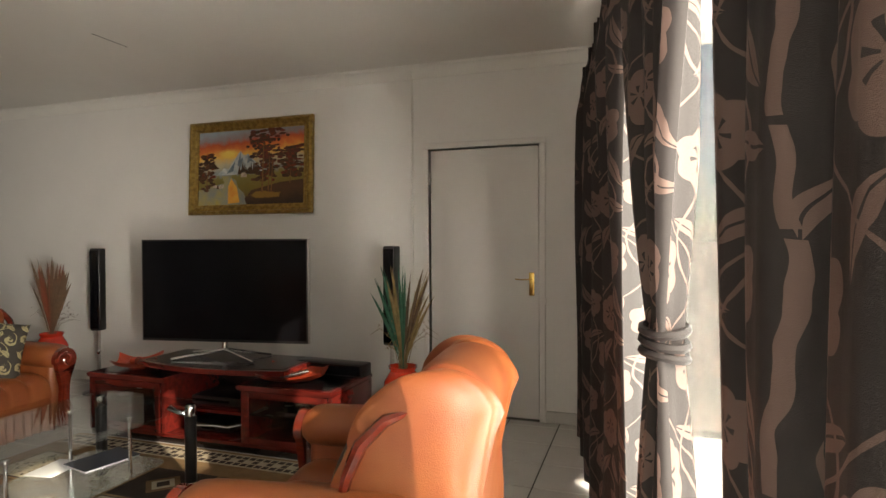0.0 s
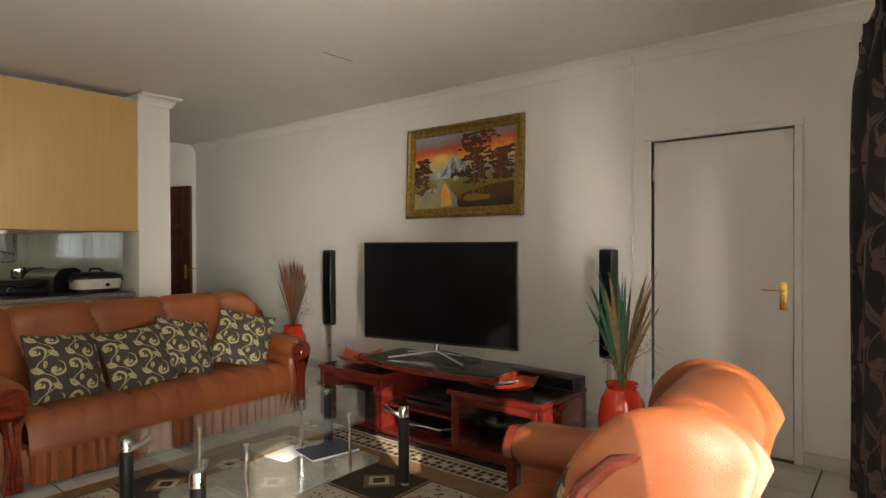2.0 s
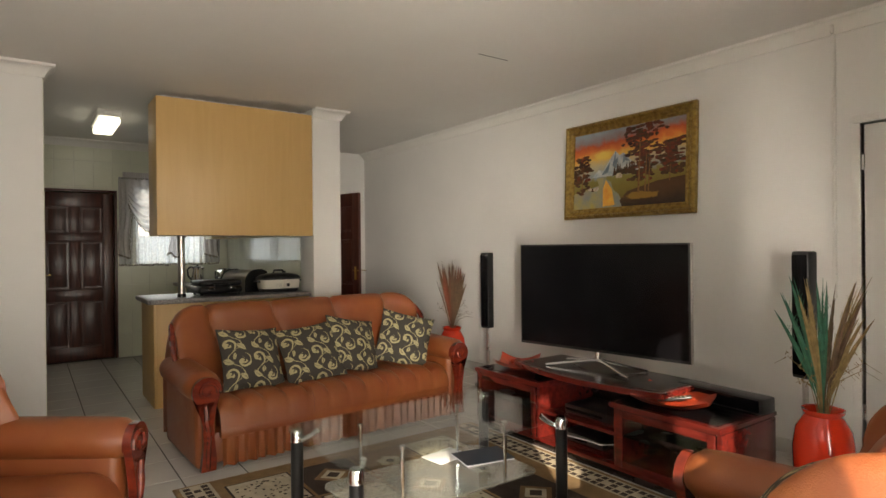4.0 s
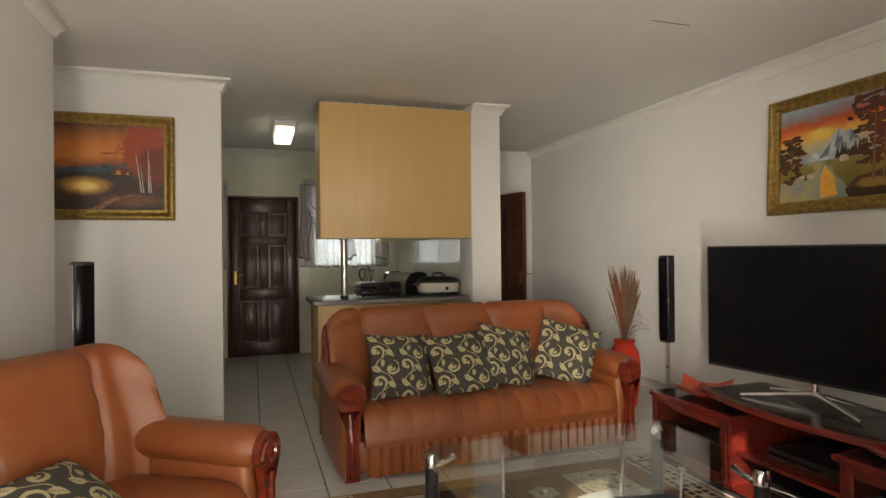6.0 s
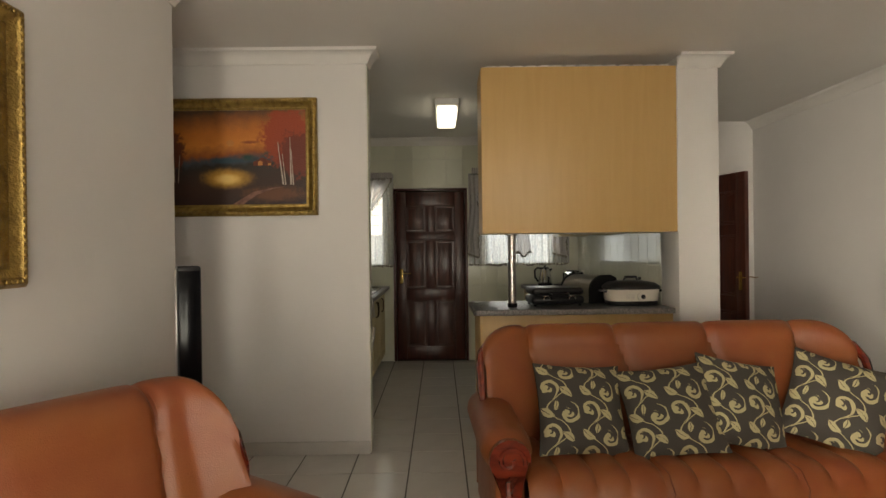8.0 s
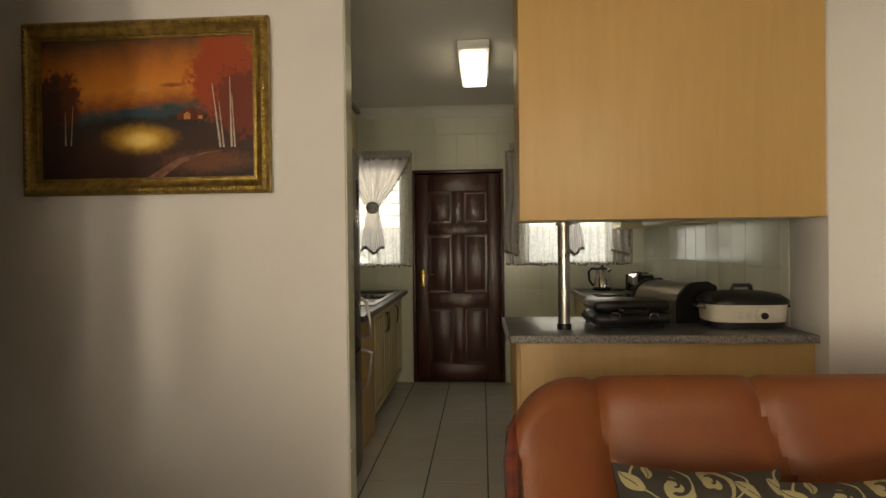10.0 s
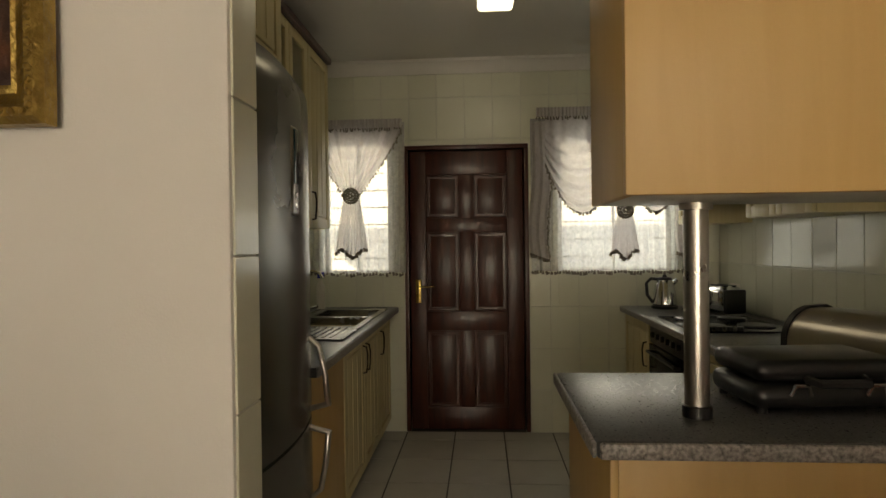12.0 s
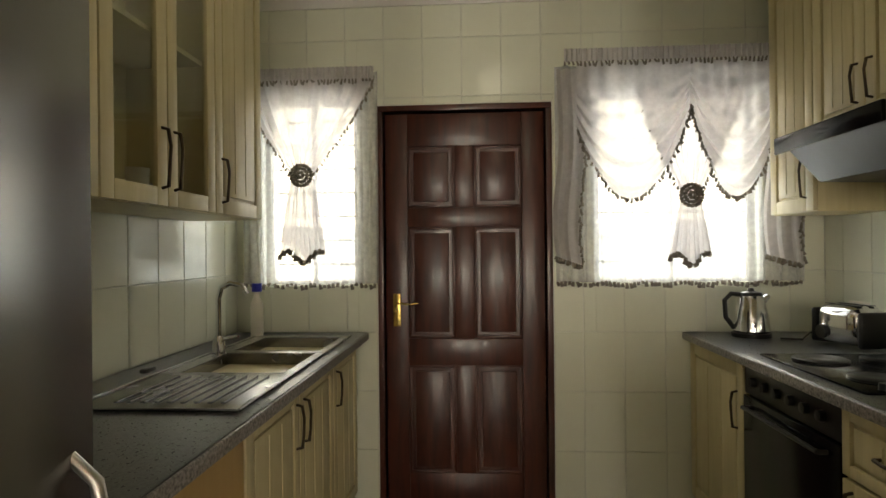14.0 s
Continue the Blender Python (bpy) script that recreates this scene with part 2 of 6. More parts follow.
CHROME = mat("chrome", (0.75, 0.75, 0.76), 0.1, 1.0, 0.02, 6, 0.0)
STEEL = mat("brushed_steel", (0.55, 0.52, 0.49), 0.28, 1.0, 0.03, 4, 0.03, 300)
TEAL = mat("teal_display", (0.02, 0.07, 0.09), 0.15, 0, 0.05, 6, 0.0)
SINKST = mat("sink_steel", (0.30, 0.29, 0.28), 0.24, 1.0, 0.04, 6, 0.02, 240)
GREYST = mat("fridge_steel", (0.22, 0.215, 0.205), 0.24, 0.8, 0.04, 2, 0.01, 200)
BLACK = mat("black_plastic", (0.012, 0.012, 0.013), 0.3, 0, 0.1, 8, 0.02)
SCREEN = mat("tv_screen", (0.004, 0.004, 0.005), 0.16, 0, 0.02, 3, 0.0)
SCREEN.node_tree.nodes["Principled BSDF"].inputs["Specular IOR Level"].default_value = 0.22
BRASS = mat("brass", (0.72, 0.48, 0.14), 0.22, 1.0, 0.05, 20, 0.02)
GOLD = mat("gilt", (0.40, 0.27, 0.075), 0.34, 0.75, 0.14, 30, 0.5, 90, (0.20, 0.12, 0.035))
REDV = mat("red_glaze", (0.62, 0.035, 0.012), 0.10, 0, 0.04, 5, 0.0, 60, None, 0.6)
BOWL = mat("orange_bowl", (0.42, 0.055, 0.022), 0.3, 0, 0.1, 12, 0.1)
REED = mat("dry_reed", (0.13, 0.075, 0.04), 0.9, 0, 0.15, 30, 0.2)
REEDG = mat("green_reed", (0.03, 0.13, 0.075), 0.8, 0, 0.15, 30, 0.2)
REEDB = mat("straw_reed", (0.30, 0.20, 0.08), 0.9, 0, 0.15, 30, 0.2)
PANE = thin_glass("pane_glass")
TABLEG = thin_glass("table_glass")
SHELFG = bubbled_glass("bubbled_shelf_glass")
MIRROR = mat("mirror", (0.9, 0.9, 0.9), 0.02, 1.0, 0.0, 2, 0.0)
WHITEP = mat("white_plastic", (0.74, 0.70, 0.60), 0.35, 0, 0.03, 6, 0.01)
PAPER = mat("paper", (0.75, 0.76, 0.78), 0.7, 0, 0.03, 6, 0.02)
BOOKB = mat("book_cover", (0.02, 0.03, 0.05), 0.35, 0, 0.05, 6, 0.02)
NET = sheer("net_curtain", (0.86, 0.86, 0.88), 0.58)
VOILE = sheer("voile_curtain", (0.66, 0.62, 0.62), 0.20)
FRINGE = mat("fringe", (0.24, 0.21, 0.18), 0.9, 0, 0.15, 40, 0.4, 300)
CUSH = motif("scroll_cushion", (0.04, 0.034, 0.027), (0.36, 0.315, 0.165), "scroll")
CURT = motif("flower_curtain", (0.013, 0.0085, 0.008), (0.105, 0.064, 0.052), "flower", 0.72)
RUGA = mat("rug_tan", (0.27, 0.17, 0.075), 0.95, 0, 0.1, 14, 0.6, 400)
RUGB = mat("rug_cream", (0.52, 0.46, 0.34), 0.95, 0, 0.1, 14, 0.6, 400)
RUGC = mat("rug_dark", (0.045, 0.028, 0.02), 0.95, 0, 0.1, 14, 0.6, 400)
RUGD = mat("rug_brown", (0.21, 0.125, 0.058), 0.95, 0, 0.1, 14, 0.6, 400)
LAMPG = glow("lamp_diffuser", (1.0, 0.97, 0.78), 1.1)
SOIL = mat("outdoor_paving", (0.36, 0.31, 0.26), 0.9, 0, 0.08, 0.8, 0.3, 30)
BACKGLOW = glow("backdrop_glow", (0.86, 0.92, 1.0), 0.26)


# ---- shape helpers ----
def mesh_ob(name, bm, material, parent=None, smooth=True):
    me = bpy.data.meshes.new(name)
    bmesh.ops.recalc_face_normals(bm, faces=bm.faces)
    bm.to_mesh(me)
    bm.free()
    for m in material if isinstance(material, (list, tuple)) else [material]:
        me.materials.append(m)
    if smooth:
        for p in me.polygons:
            p.use_smooth = True
        me.set_sharp_from_angle(angle=radians(38))
    ob = new(name, me)
    if parent is not None:
        ob.parent = parent
    return ob


def add_box(bm, lo, hi, mi=0, bevel=0.0, seg=2, m=None):
    r = bmesh.ops.create_cube(bm, size=1.0)
    vs = r["verts"]
    c = [(a + b) / 2 for a, b in zip(lo, hi)]
    s = [abs(b - a) for a, b in zip(lo, hi)]
    for v in vs:
        v.co = Vector((c[i] + v.co[i] * s[i] for i in range(3)))
    fs = {f for v in vs for f in v.link_faces}
    for f in fs:
        f.material_index = mi
    if bevel:
        es = list({e for v in vs for e in v.link_edges})
        g = bmesh.ops.bevel(bm, geom=es, offset=min(bevel, min(s) * 0.45), segments=seg, affect="EDGES", profile=0.5)
        vs = list({v for f in g["faces"] for v in f.verts} | {v for v in vs if v.is_valid})
        for f in g["faces"]:
            f.material_index = mi
    if m is not None:
        bmesh.ops.transform(bm, matrix=m, verts=vs)
    return vs


def box(name, lo, hi, material, parent=None, bevel=0.003, seg=2, m=None):
    bm = bmesh.new()
    add_box(bm, lo, hi, 0, bevel, seg, m)
    return mesh_ob(name, bm, material, parent)


def add_lathe(bm, profile, centre=(0, 0, 0), seg=28, mi=0, sx=1.0, sy=1.0):
    rings = []
    for r, z in profile:
        rings.append([bm.verts.new((centre[0] + r * sx * math.cos(6.28319 * i / seg), centre[1] + r * sy * math.sin(6.28319 * i / seg), centre[2] + z)) for i in range(seg)])
    for a, b in zip(rings, rings[1:]):
        for i in range(seg):
            f = bm.faces.new((a[i], a[(i + 1) % seg], b[(i + 1) % seg], b[i]))
            f.material_index = mi
    for ring in (rings[0], rings[-1]):
        f = bm.faces.new(ring)
        f.material_index = mi
    return [v for r in rings for v in r]


def lathe(name, profile, material, parent=None, centre=(0, 0, 0), seg=28):
    bm = bmesh.new()
    add_lathe(bm, profile, centre, seg)
    return mesh_ob(name, bm, material, parent)


def add_tube(bm, pts, radius, seg=8, mi=0, flat=1.0):
    """Tube along points; radius a number or one per point."""
    pts = [Vector(p) for p in pts]
    rs = radius if isinstance(radius, (list, tuple)) else [radius] * len(pts)
    rings = []
    side = None
    for i, p in enumerate(pts):
        d = (pts[min(i + 1, len(pts) - 1)] - pts[max(i - 1, 0)]).normalized()
        if side is None:
            side = d.orthogonal().normalized()
        side = (side - d * side.dot(d)).normalized()
        up = d.cross(side)
        rings.append([bm.verts.new(p + rs[i] * (math.cos(6.28319 * k / seg) * side + flat * math.sin(6.28319 * k / seg) * up)) for k in range(seg)])
    for a, b in zip(rings, rings[1:]):
        for k in range(seg):
            f = bm.faces.new((a[k], a[(k + 1) % seg], b[(k + 1) % seg], b[k]))
            f.material_index = mi
    for r in (rings[0], rings[-1]):
        bm.faces.new(r).material_index = mi


def tube(name, pts, radius, material, parent=None, seg=8, flat=1.0):
    bm = bmesh.new()
    add_tube(bm, pts, radius, seg, 0, flat)
    return mesh_ob(name, bm, material, parent)


def add_poly(bm, pts, z, thick, mi=0):
    """Flat polygon in xy, extruded by thick."""
    top = [bm.verts.new((x, y, z + thick)) for x, y in pts]
    bot = [bm.verts.new((x, y, z)) for x, y in pts]
    n = len(pts)
    fs = [bm.faces.new(top), bm.faces.new(list(reversed(bot)))]
    for i in range(n):
        fs.append(bm.faces.new((bot[i], bot[(i + 1) % n], top[(i + 1) % n], top[i])))
    for f in fs:
        f.material_index = mi
    return top + bot


def add_sheet(bm, nu, nv, fn, mi=0, cloth=None):
    """Surface fn(u, v) for u, v in 0..1; cloth: its flat size in metres, for the weave."""
    g = [[bm.verts.new(fn(i / nu, j / nv)) for j in range(nv + 1)] for i in range(nu + 1)]
    for i in range(nu):
        for j in range(nv):
            f = bm.faces.new((g[i][j], g[i + 1][j], g[i + 1][j + 1], g[i][j + 1]))
            f.material_index = mi
            if cloth:
                uv = bm.loops.layers.uv.verify()
                for lp, (p, q) in zip(f.loops, ((i, j), (i + 1, j), (i + 1, j + 1), (i, j + 1))):
                    lp[uv].uv = (cloth[0] * p / nu, cloth[1] * (1 - q / nv))
    return g


def root(name, m, label, category, group="", kind=""):
    ob = new(name)
    ob.matrix_world = m
    return tagged(ob, label, category, group, kind)


def structure(ob, label="", category=""):
    return tagged(ob, label, category, kind="structure")


def wall_with_holes(name, axis, at, thick, a0, a1, z0, z1, holes, material, label):
    """Wall in the plane axis = at, grown by thick; holes: (a0, a1, z0, z1)."""
    bm = bmesh.new()
    xs = sorted({a0, a1, *(h[0] for h in holes), *(h[1] for h in holes)})
    zs = sorted({z0, z1, *(h[2] for h in holes), *(h[3] for h in holes)})
    for x, x2 in zip(xs, xs[1:]):
        for z, z2 in zip(zs, zs[1:]):
            if any(h[0] <= (x + x2) / 2 <= h[1] and h[2] <= (z + z2) / 2 <= h[3] for h in holes):
                continue
            lo, hi = ((at, x, z), (at + thick, x2, z2)) if axis == "x" else ((x, at, z), (x2, at + thick, z2))
            add_box(bm, lo, hi)
    bmesh.ops.remove_doubles(bm, verts=bm.verts, dist=1e-5)
    seen = {}
    for f in bm.faces:
        seen.setdefault(tuple(round(c, 4) for c in f.calc_center_median()), []).append(f)
    bmesh.ops.delete(bm, geom=[f for fs in seen.values() if len(fs) > 1 for f in fs], context="FACES_ONLY")
    return structure(mesh_ob(name, bm, material, None, False), label, "wall")


# ---- structure ----
H = 2.66
WALL_TURN = pose(0.98, 0, 0, 0, 0, 9.93)
box_floor = structure(box("floor", (-8.2, -2.2, -0.10), (1.6, 4.75, -0.006), GROUT, None, 0), "pale grout bed under the floor tiles", "floor")
structure(box("ceiling", (-8.2, -2.2, H), (1.6, 4.75, H + 0.1), CEIL, None, 0), "plain off-white painted ceiling", "ceiling")
structure(box("ground", (-400, -400, -0.25), (400, 400, -0.15), SOIL, None, 0), "pale dusty paving outside the house", "ground")
wall_with_holes("wall_north", "y", 4.58, 0.2, -7.4, 0.6, 0, H, [(-1.097, -0.248, -1, 2.02)], WALL, "white painted plaster wall behind the television")
wall_with_holes("wall_south", "y", -0.10, -0.2, -3.88, 1.10, 0, H, [], WALL, "white painted plaster wall with the gilt mirror")
structure(box("wall_recess", (-4.1, -2.0, 0), (-3.86, -0.2985, H), WALL, None, 0), "white painted plaster side of the recess", "wall")
structure(box("wall_recess_back", (-5.1, -2.2, 0), (-3.883, -2.003, H), WALL, None, 0), "white painted plaster back of the recess", "wall")
structure(box("wall_partition", (-4.95, -2.0, 0), (-4.82, 0.745, H), WALL, None, 0.006), "white painted partition wall beside the kitchen", "wall")
wall_with_holes("wall_west", "x", -7.95, -0.2, -0.3, 4.58, 0, H, [(0.69, 1.52, -1, 2.03), (0.06, 0.56, 1.13, 2.12), (1.76, 2.56, 1.13, 2.12)], GROUTW, "tiled kitchen end wall with door and two windows")
structure(box("wall_kitchen_south", (-7.95, -0.3, 0), (-4.953, -0.085, H), GROUTW, None, 0), "tiled kitchen wall behind the sink", "wall")
structure(box("wall_kitchen_north", (-7.95, 2.87, 0), (-5.32, 2.98, H), GROUTW, None, 0), "tiled kitchen wall behind the hob", "wall")
structure(box("pillar", (-5.317, 2.866, 0), (-4.99, 3.15, H), WALL, None, 0.006), "white painted plaster pillar", "pillar")
structure(box("wall_hall_end", (-7.4, 2.983, 0), (-7.2, 4.577, H), WALL, None, 0), "white wall at the end of the passage", "wall")
w = wall_with_holes("wall_east", "x", 0, 0.2, -0.6, 4.9, 0, H, [(-0.02, 3.75, 0.03, 2.15)], WALL, "white painted wall with the sliding patio door")
w.matrix_world = WALL_TURN
structure(box("door_recess_backing", (-1.15, 4.70, 0), (-0.2, 4.78, 2.1), WALL, None, 0), "plain closing behind the flush door", "wall")


def cornice(name, path, label="moulded white plaster cornice"):
    """Cove moulding under the ceiling; the room lies to the left of the path."""
    prof = [(0, -0.09), (0.012, -0.09), (0.018, -0.075), (0.035, -0.045), (0.06, -0.022), (0.075, -0.018), (0.08, 0)]
    bm = bmesh.new()
    pts = [Vector((x, y, 0)) for x, y in path]
    rows = []
    for i, p in enumerate(pts):
        d0 = (pts[i] - pts[i - 1]).normalized() if i else (pts[1] - pts[0]).normalized()
        d1 = (pts[i + 1] - pts[i]).normalized() if i + 1 < len(pts) else d0
        n0, n1 = Vector((-d0.y, d0.x, 0)), Vector((-d1.y, d1.x, 0))
        n = (n0 + n1).normalized()
        n /= max(0.3, n.dot(n0))
        rows.append([bm.verts.new(p + n * (o - 0.001) + Vector((0, 0, H - 0.001 + z))) for o, z in prof])
    for a, b in zip(rows, rows[1:]):
        for k in range(len(prof) - 1):
            bm.faces.new((a[k], b[k], b[k + 1], a[k + 1]))
    return structure(mesh_ob(name, bm, TRIM), label, "cornice")


cornice("trim_cornice_north", [(0.3, 4.58), (-7.2, 4.58)])
cornice("trim_cornice_south", [(-3.88, -2.0), (-3.88, -0.10), (0.98, -0.10)])
cornice("trim_cornice_partition", [(-4.95, 0.745), (-4.82, 0.745), (-4.82, -2.0)])
cornice("trim_cornice_pillar", [(-5.317, 3.15), (-4.99, 3.15), (-4.99, 2.866)])
cornice("trim_cornice_west", [(-7.95, 2.87), (-7.95, -0.085)])


def skirting(name, lo, hi):
    return structure(box(name, lo, hi, TILEF, None, 0.004), "pale tile skirting along the wall", "baseboard")


skirting("baseboard_north", (-0.20, 4.565, 0), (0.2, 4.579, 0.085))
skirting("baseboard_north_west", (-7.2, 4.565, 0), (-1.16, 4.579, 0.085))
skirting("baseboard_partition", (-4.819, -2.0, 0), (-4.805, 0.744, 0.085))
skirting("baseboard_south", (-3.87, -0.099, 0), (0.9, -0.085, 0.085))
skirting("baseboard_pillar", (-4.989, 2.88, 0), (-4.975, 3.15, 0.085))


# patio door
def patio_door():
    r = root("patio_sliding_door", WALL_TURN, "white aluminium sliding patio door with clear panes", "door", kind="structure")
    r.name = "window_1"
    for lo, hi in (((0.07, -0.02, 0.03), (0.13, 0.03, 2.15)), ((0.07, 3.70, 0.03), (0.13, 3.75, 2.15)), ((0.07, 0.03, 2.10), (0.13, 3.70, 2.15)), ((0.07, 0.03, 0.03), (0.13, 3.70, 0.07)), ((0.06, 1.83, 0.07), (0.12, 1.91, 2.10))):
        box("frame", lo, hi, DOORP, r, 0.006)
    for y0, y1 in ((0.03, 1.83), (1.91, 3.70)):
        p = box("pane", (0.095, y0, 0.07), (0.101, y1, 2.10), PANE, r, 0)
        p.visible_shadow = False
    return r


patio_door()
wl = window_light("patio_skylight", (0, 0, 0), (1, 0, 0), 5.4, 2.4, 370, (1.0, 0.96, 0.90))
wl.matrix_world = WALL_TURN @ look((0.40, 2.72, 1.2), (-1, 2.72, 1.15))
# added fill lamp, aimed past the curtains' open end to brighten the north wall
wall_fill = window_light("north_wall_fill", (0, 0, 0), (1, 0, 0), 0.5, 1.8, 38, (1.0, 0.95, 0.88))
wall_fill.data.spread = radians(46)
wall_fill.matrix_world = look((1.28, 0.05, 1.15), (0.52, 0.81, 1.15))


def kitchen_window(i, y0, y1):
    r = root("kitchen_window", pose(-7.95, 0, 0), "white steel window with horizontal bars behind net curtain", "window", kind="structure")
    r.name = "window_%d" % i
    z0, z1 = 1.13, 2.12
    for lo, hi in (((-0.12, y0, z0), (-0.07, y0 + 0.035, z1)), ((-0.12, y1 - 0.035, z0), (-0.07, y1, z1)), ((-0.12, y0 + 0.035, z1 - 0.035), (-0.07, y1 - 0.035, z1)), ((-0.12, y0 + 0.035, z0), (-0.07, y1 - 0.035, z0 + 0.035)), ((-0.115, (y0 + y1) / 2 - 0.012, z0 + 0.035), (-0.08, (y0 + y1) / 2 + 0.012, z1 - 0.035))):
        box("frame", lo, hi, TRIM, r, 0.004)
    bars = bmesh.new()
    for k in range(7):
        z = z0 + 0.12 + k * 0.125
        add_tube(bars, [(-0.06, y0, z), (-0.06, y1, z)], 0.006, 6)
    mesh_ob("burglar_bars", bars, TRIM, r)
    p = box("pane", (-0.10, y0 + 0.03, z0 + 0.03), (-0.095, y1 - 0.03, z1 - 0.03), PANE, r, 0)
    p.visible_shadow = False
    box("sill", (-0.07, y0, z0 - 0.0), (0.0, y1, z0 + 0.012), TILEW, r, 0.003)
    window_light("kitchen_skylight", (-8.22, (y0 + y1) / 2, 1.63), (-6, (y0 + y1) / 2, 1.63), y1 - y0 + 0.25, 1.25, 3.5 * (y1 - y0) / 0.6, (0.82, 0.90, 1.0))


# added panel that glows bluish white, so the kitchen windows look bright
structure(box("backdrop", (-10.6, -1.5, -0.15), (-10.5, 4.2, 3.2), BACKGLOW, None, 0), "plain glowing backdrop added beyond the kitchen windows", "backdrop")
kitchen_window(2, 0.06, 0.56)
kitchen_window(3, 1.76, 2.56)


def steel_frame(name, axis, at, a0, a1, z1, w, d, material):
    bm = bmesh.new()
    for lo, hi in (((a0 - w, z1 * 0, 0), (a0, 0, z1)), ((a1, 0, 0), (a1 + w, 0, z1)), ((a0 - w, 0, z1), (a1 + w, 0, z1 + w))):
        if axis == "y":
            add_box(bm, (lo[0], at - d, lo[2]), (hi[0], at + 0.10, hi[2]), 0, 0.004)
        else:
            add_box(bm, (at - 0.10, lo[0], lo[2]), (at + d, hi[0], hi[2]), 0, 0.004)
    return structure(mesh_ob(name, bm, material), "painted steel door frame", "door frame")


steel_frame("trim_door_frame_north", "y", 4.58, -1.097, -0.248, 2.02, 0.045, 0.014, DOORP)
steel_frame("trim_door_frame_west", "x", -7.95, 0.69, 1.52, 2.03, 0.03, 0.006, DARKW)


def lever_handle(parent, m, flip=1, material=BRASS):
    """Back plate, lever and key hole; m puts the plate's centre, +y out of the door."""
    bm = bmesh.new()
    add_box(bm, (-0.02, 0, -0.085), (0.02, 0.006, 0.085), 0, 0.008)
    add_tube(bm, [(0, 0.004, 0.035), (0, 0.045, 0.035), (-0.03 * flip, 0.05, 0.036), (-0.075 * flip, 0.048, 0.032), (-0.115 * flip, 0.046, 0.038)], [0.006, 0.005, 0.005, 0.0045, 0.0035], 8)
    add_lathe(bm, [(0.007, 0), (0.007, 0.004)], (0, 0, 0), 10, 1)
    bmesh.ops.transform(bm, matrix=m, verts=bm.verts)
    return mesh_ob("handle", bm, [material, BLACK], parent)


def flush_door():
    r = root("door", pose(-1.092, 4.60, 0), "closed white painted flush door with brass lever handle", "door", kind="structure")
    r.name = "door_1"
    box("leaf", (0.004, 0, 0.008), (0.836, 0.04, 2.012), DOORP, r, 0.003)
    lever_handle(r, pose(0.785, 0.0, 1.0, 0, 0, 180), -1)
    for z in (0.3, 1.75):
        tube("hinge", [(0.0, -0.006, z), (0.0, -0.006, z + 0.09)], 0.008, STEEL, r)
    return r


flush_door()


def panel_leaf(parent, w, h, t, material, both=True):
    """Six-panel leaf: stiles, rails and raised fields; local x across, y thickness, z up."""
    bm = bmesh.new()
    s = 0.115
    mid = w / 2
    rows = [(0.16, 0.72), (0.86, 1.44), (1.54, 1.86)]
    rows = [(a * h / 2.03, b * h / 2.03) for a, b in rows]
    cols = [(s, mid - 0.05), (mid + 0.05, w - s)]
    add_box(bm, (0, 0, 0), (s, t, h), 0, 0.003)
    add_box(bm, (w - s, 0, 0), (w, t, h), 0, 0.003)
    zs = [0] + [z for r in rows for z in r] + [h]
    for a, b in zip(zs[::2], zs[1::2]):
        add_box(bm, (s, 0.0005, a), (w - s, t - 0.0005, b), 0, 0.003)
    for a, b in rows:
        add_box(bm, (mid - 0.05, 0.001, a), (mid + 0.05, t - 0.001, b), 0, 0.003)
    mesh_ob("leaf_frame", bm, material, parent)
    for a, b in rows:
        for c, d in cols:
            pb = bmesh.new()
            add_box(pb, (c, 0.013, a), (d, t - 0.013, b), 0, 0)
            for y0, y1 in ((0.003, 0.014), (t - 0.014, t - 0.003)):
                add_box(pb, (c + 0.032, y0, a + 0.032), (d - 0.032, y1, b - 0.032), 0, 0.009, 2)
            for y0, y1 in ((0.006, 0.016), (t - 0.016, t - 0.006)):
                for lo, hi in (((c, y0, a), (c + 0.014, y1, b)), ((d - 0.014, y0, a), (d, y1, b)), ((c, y0, a), (d, y1, a + 0.014)), ((c, y0, b - 0.014), (d, y1, b))):
                    add_box(pb, lo, hi, 0, 0.005)
            mesh_ob("panel", pb, material, parent)


def wooden_door(i, m, w, label, flip, hx, hside):
    r = root("door", m, label, "door", kind="structure")
    r.name = "door_%d" % i
    panel_leaf(r, w, 2.012, 0.042, DARKW)
    for s in hside:
        lever_handle(r, pose(hx, 0.042 if s > 0 else 0, 1.0, 0, 0, 0 if s > 0 else 180), flip * s)
    return r


# local +y of the kitchen leaf looks into the kitchen
wooden_door(2, pose(-8.02, 1.513, 0.01, 0, 0, -90), 0.816, "closed dark mahogany six-panel kitchen door", 1, 0.76, (1,))
wooden_door(3, pose(-7.08, 3.84, 0.01, 0, 0, 13.0), 0.79, "open dark mahogany six-panel passage door", -1, 0.73, (-1, 1))
structure(box("door_recess_outside", (-8.2, 0.6, 0), (-8.153, 1.6, 2.1), DARKW, None, 0), "dark outer face behind the kitchen door", "wall")


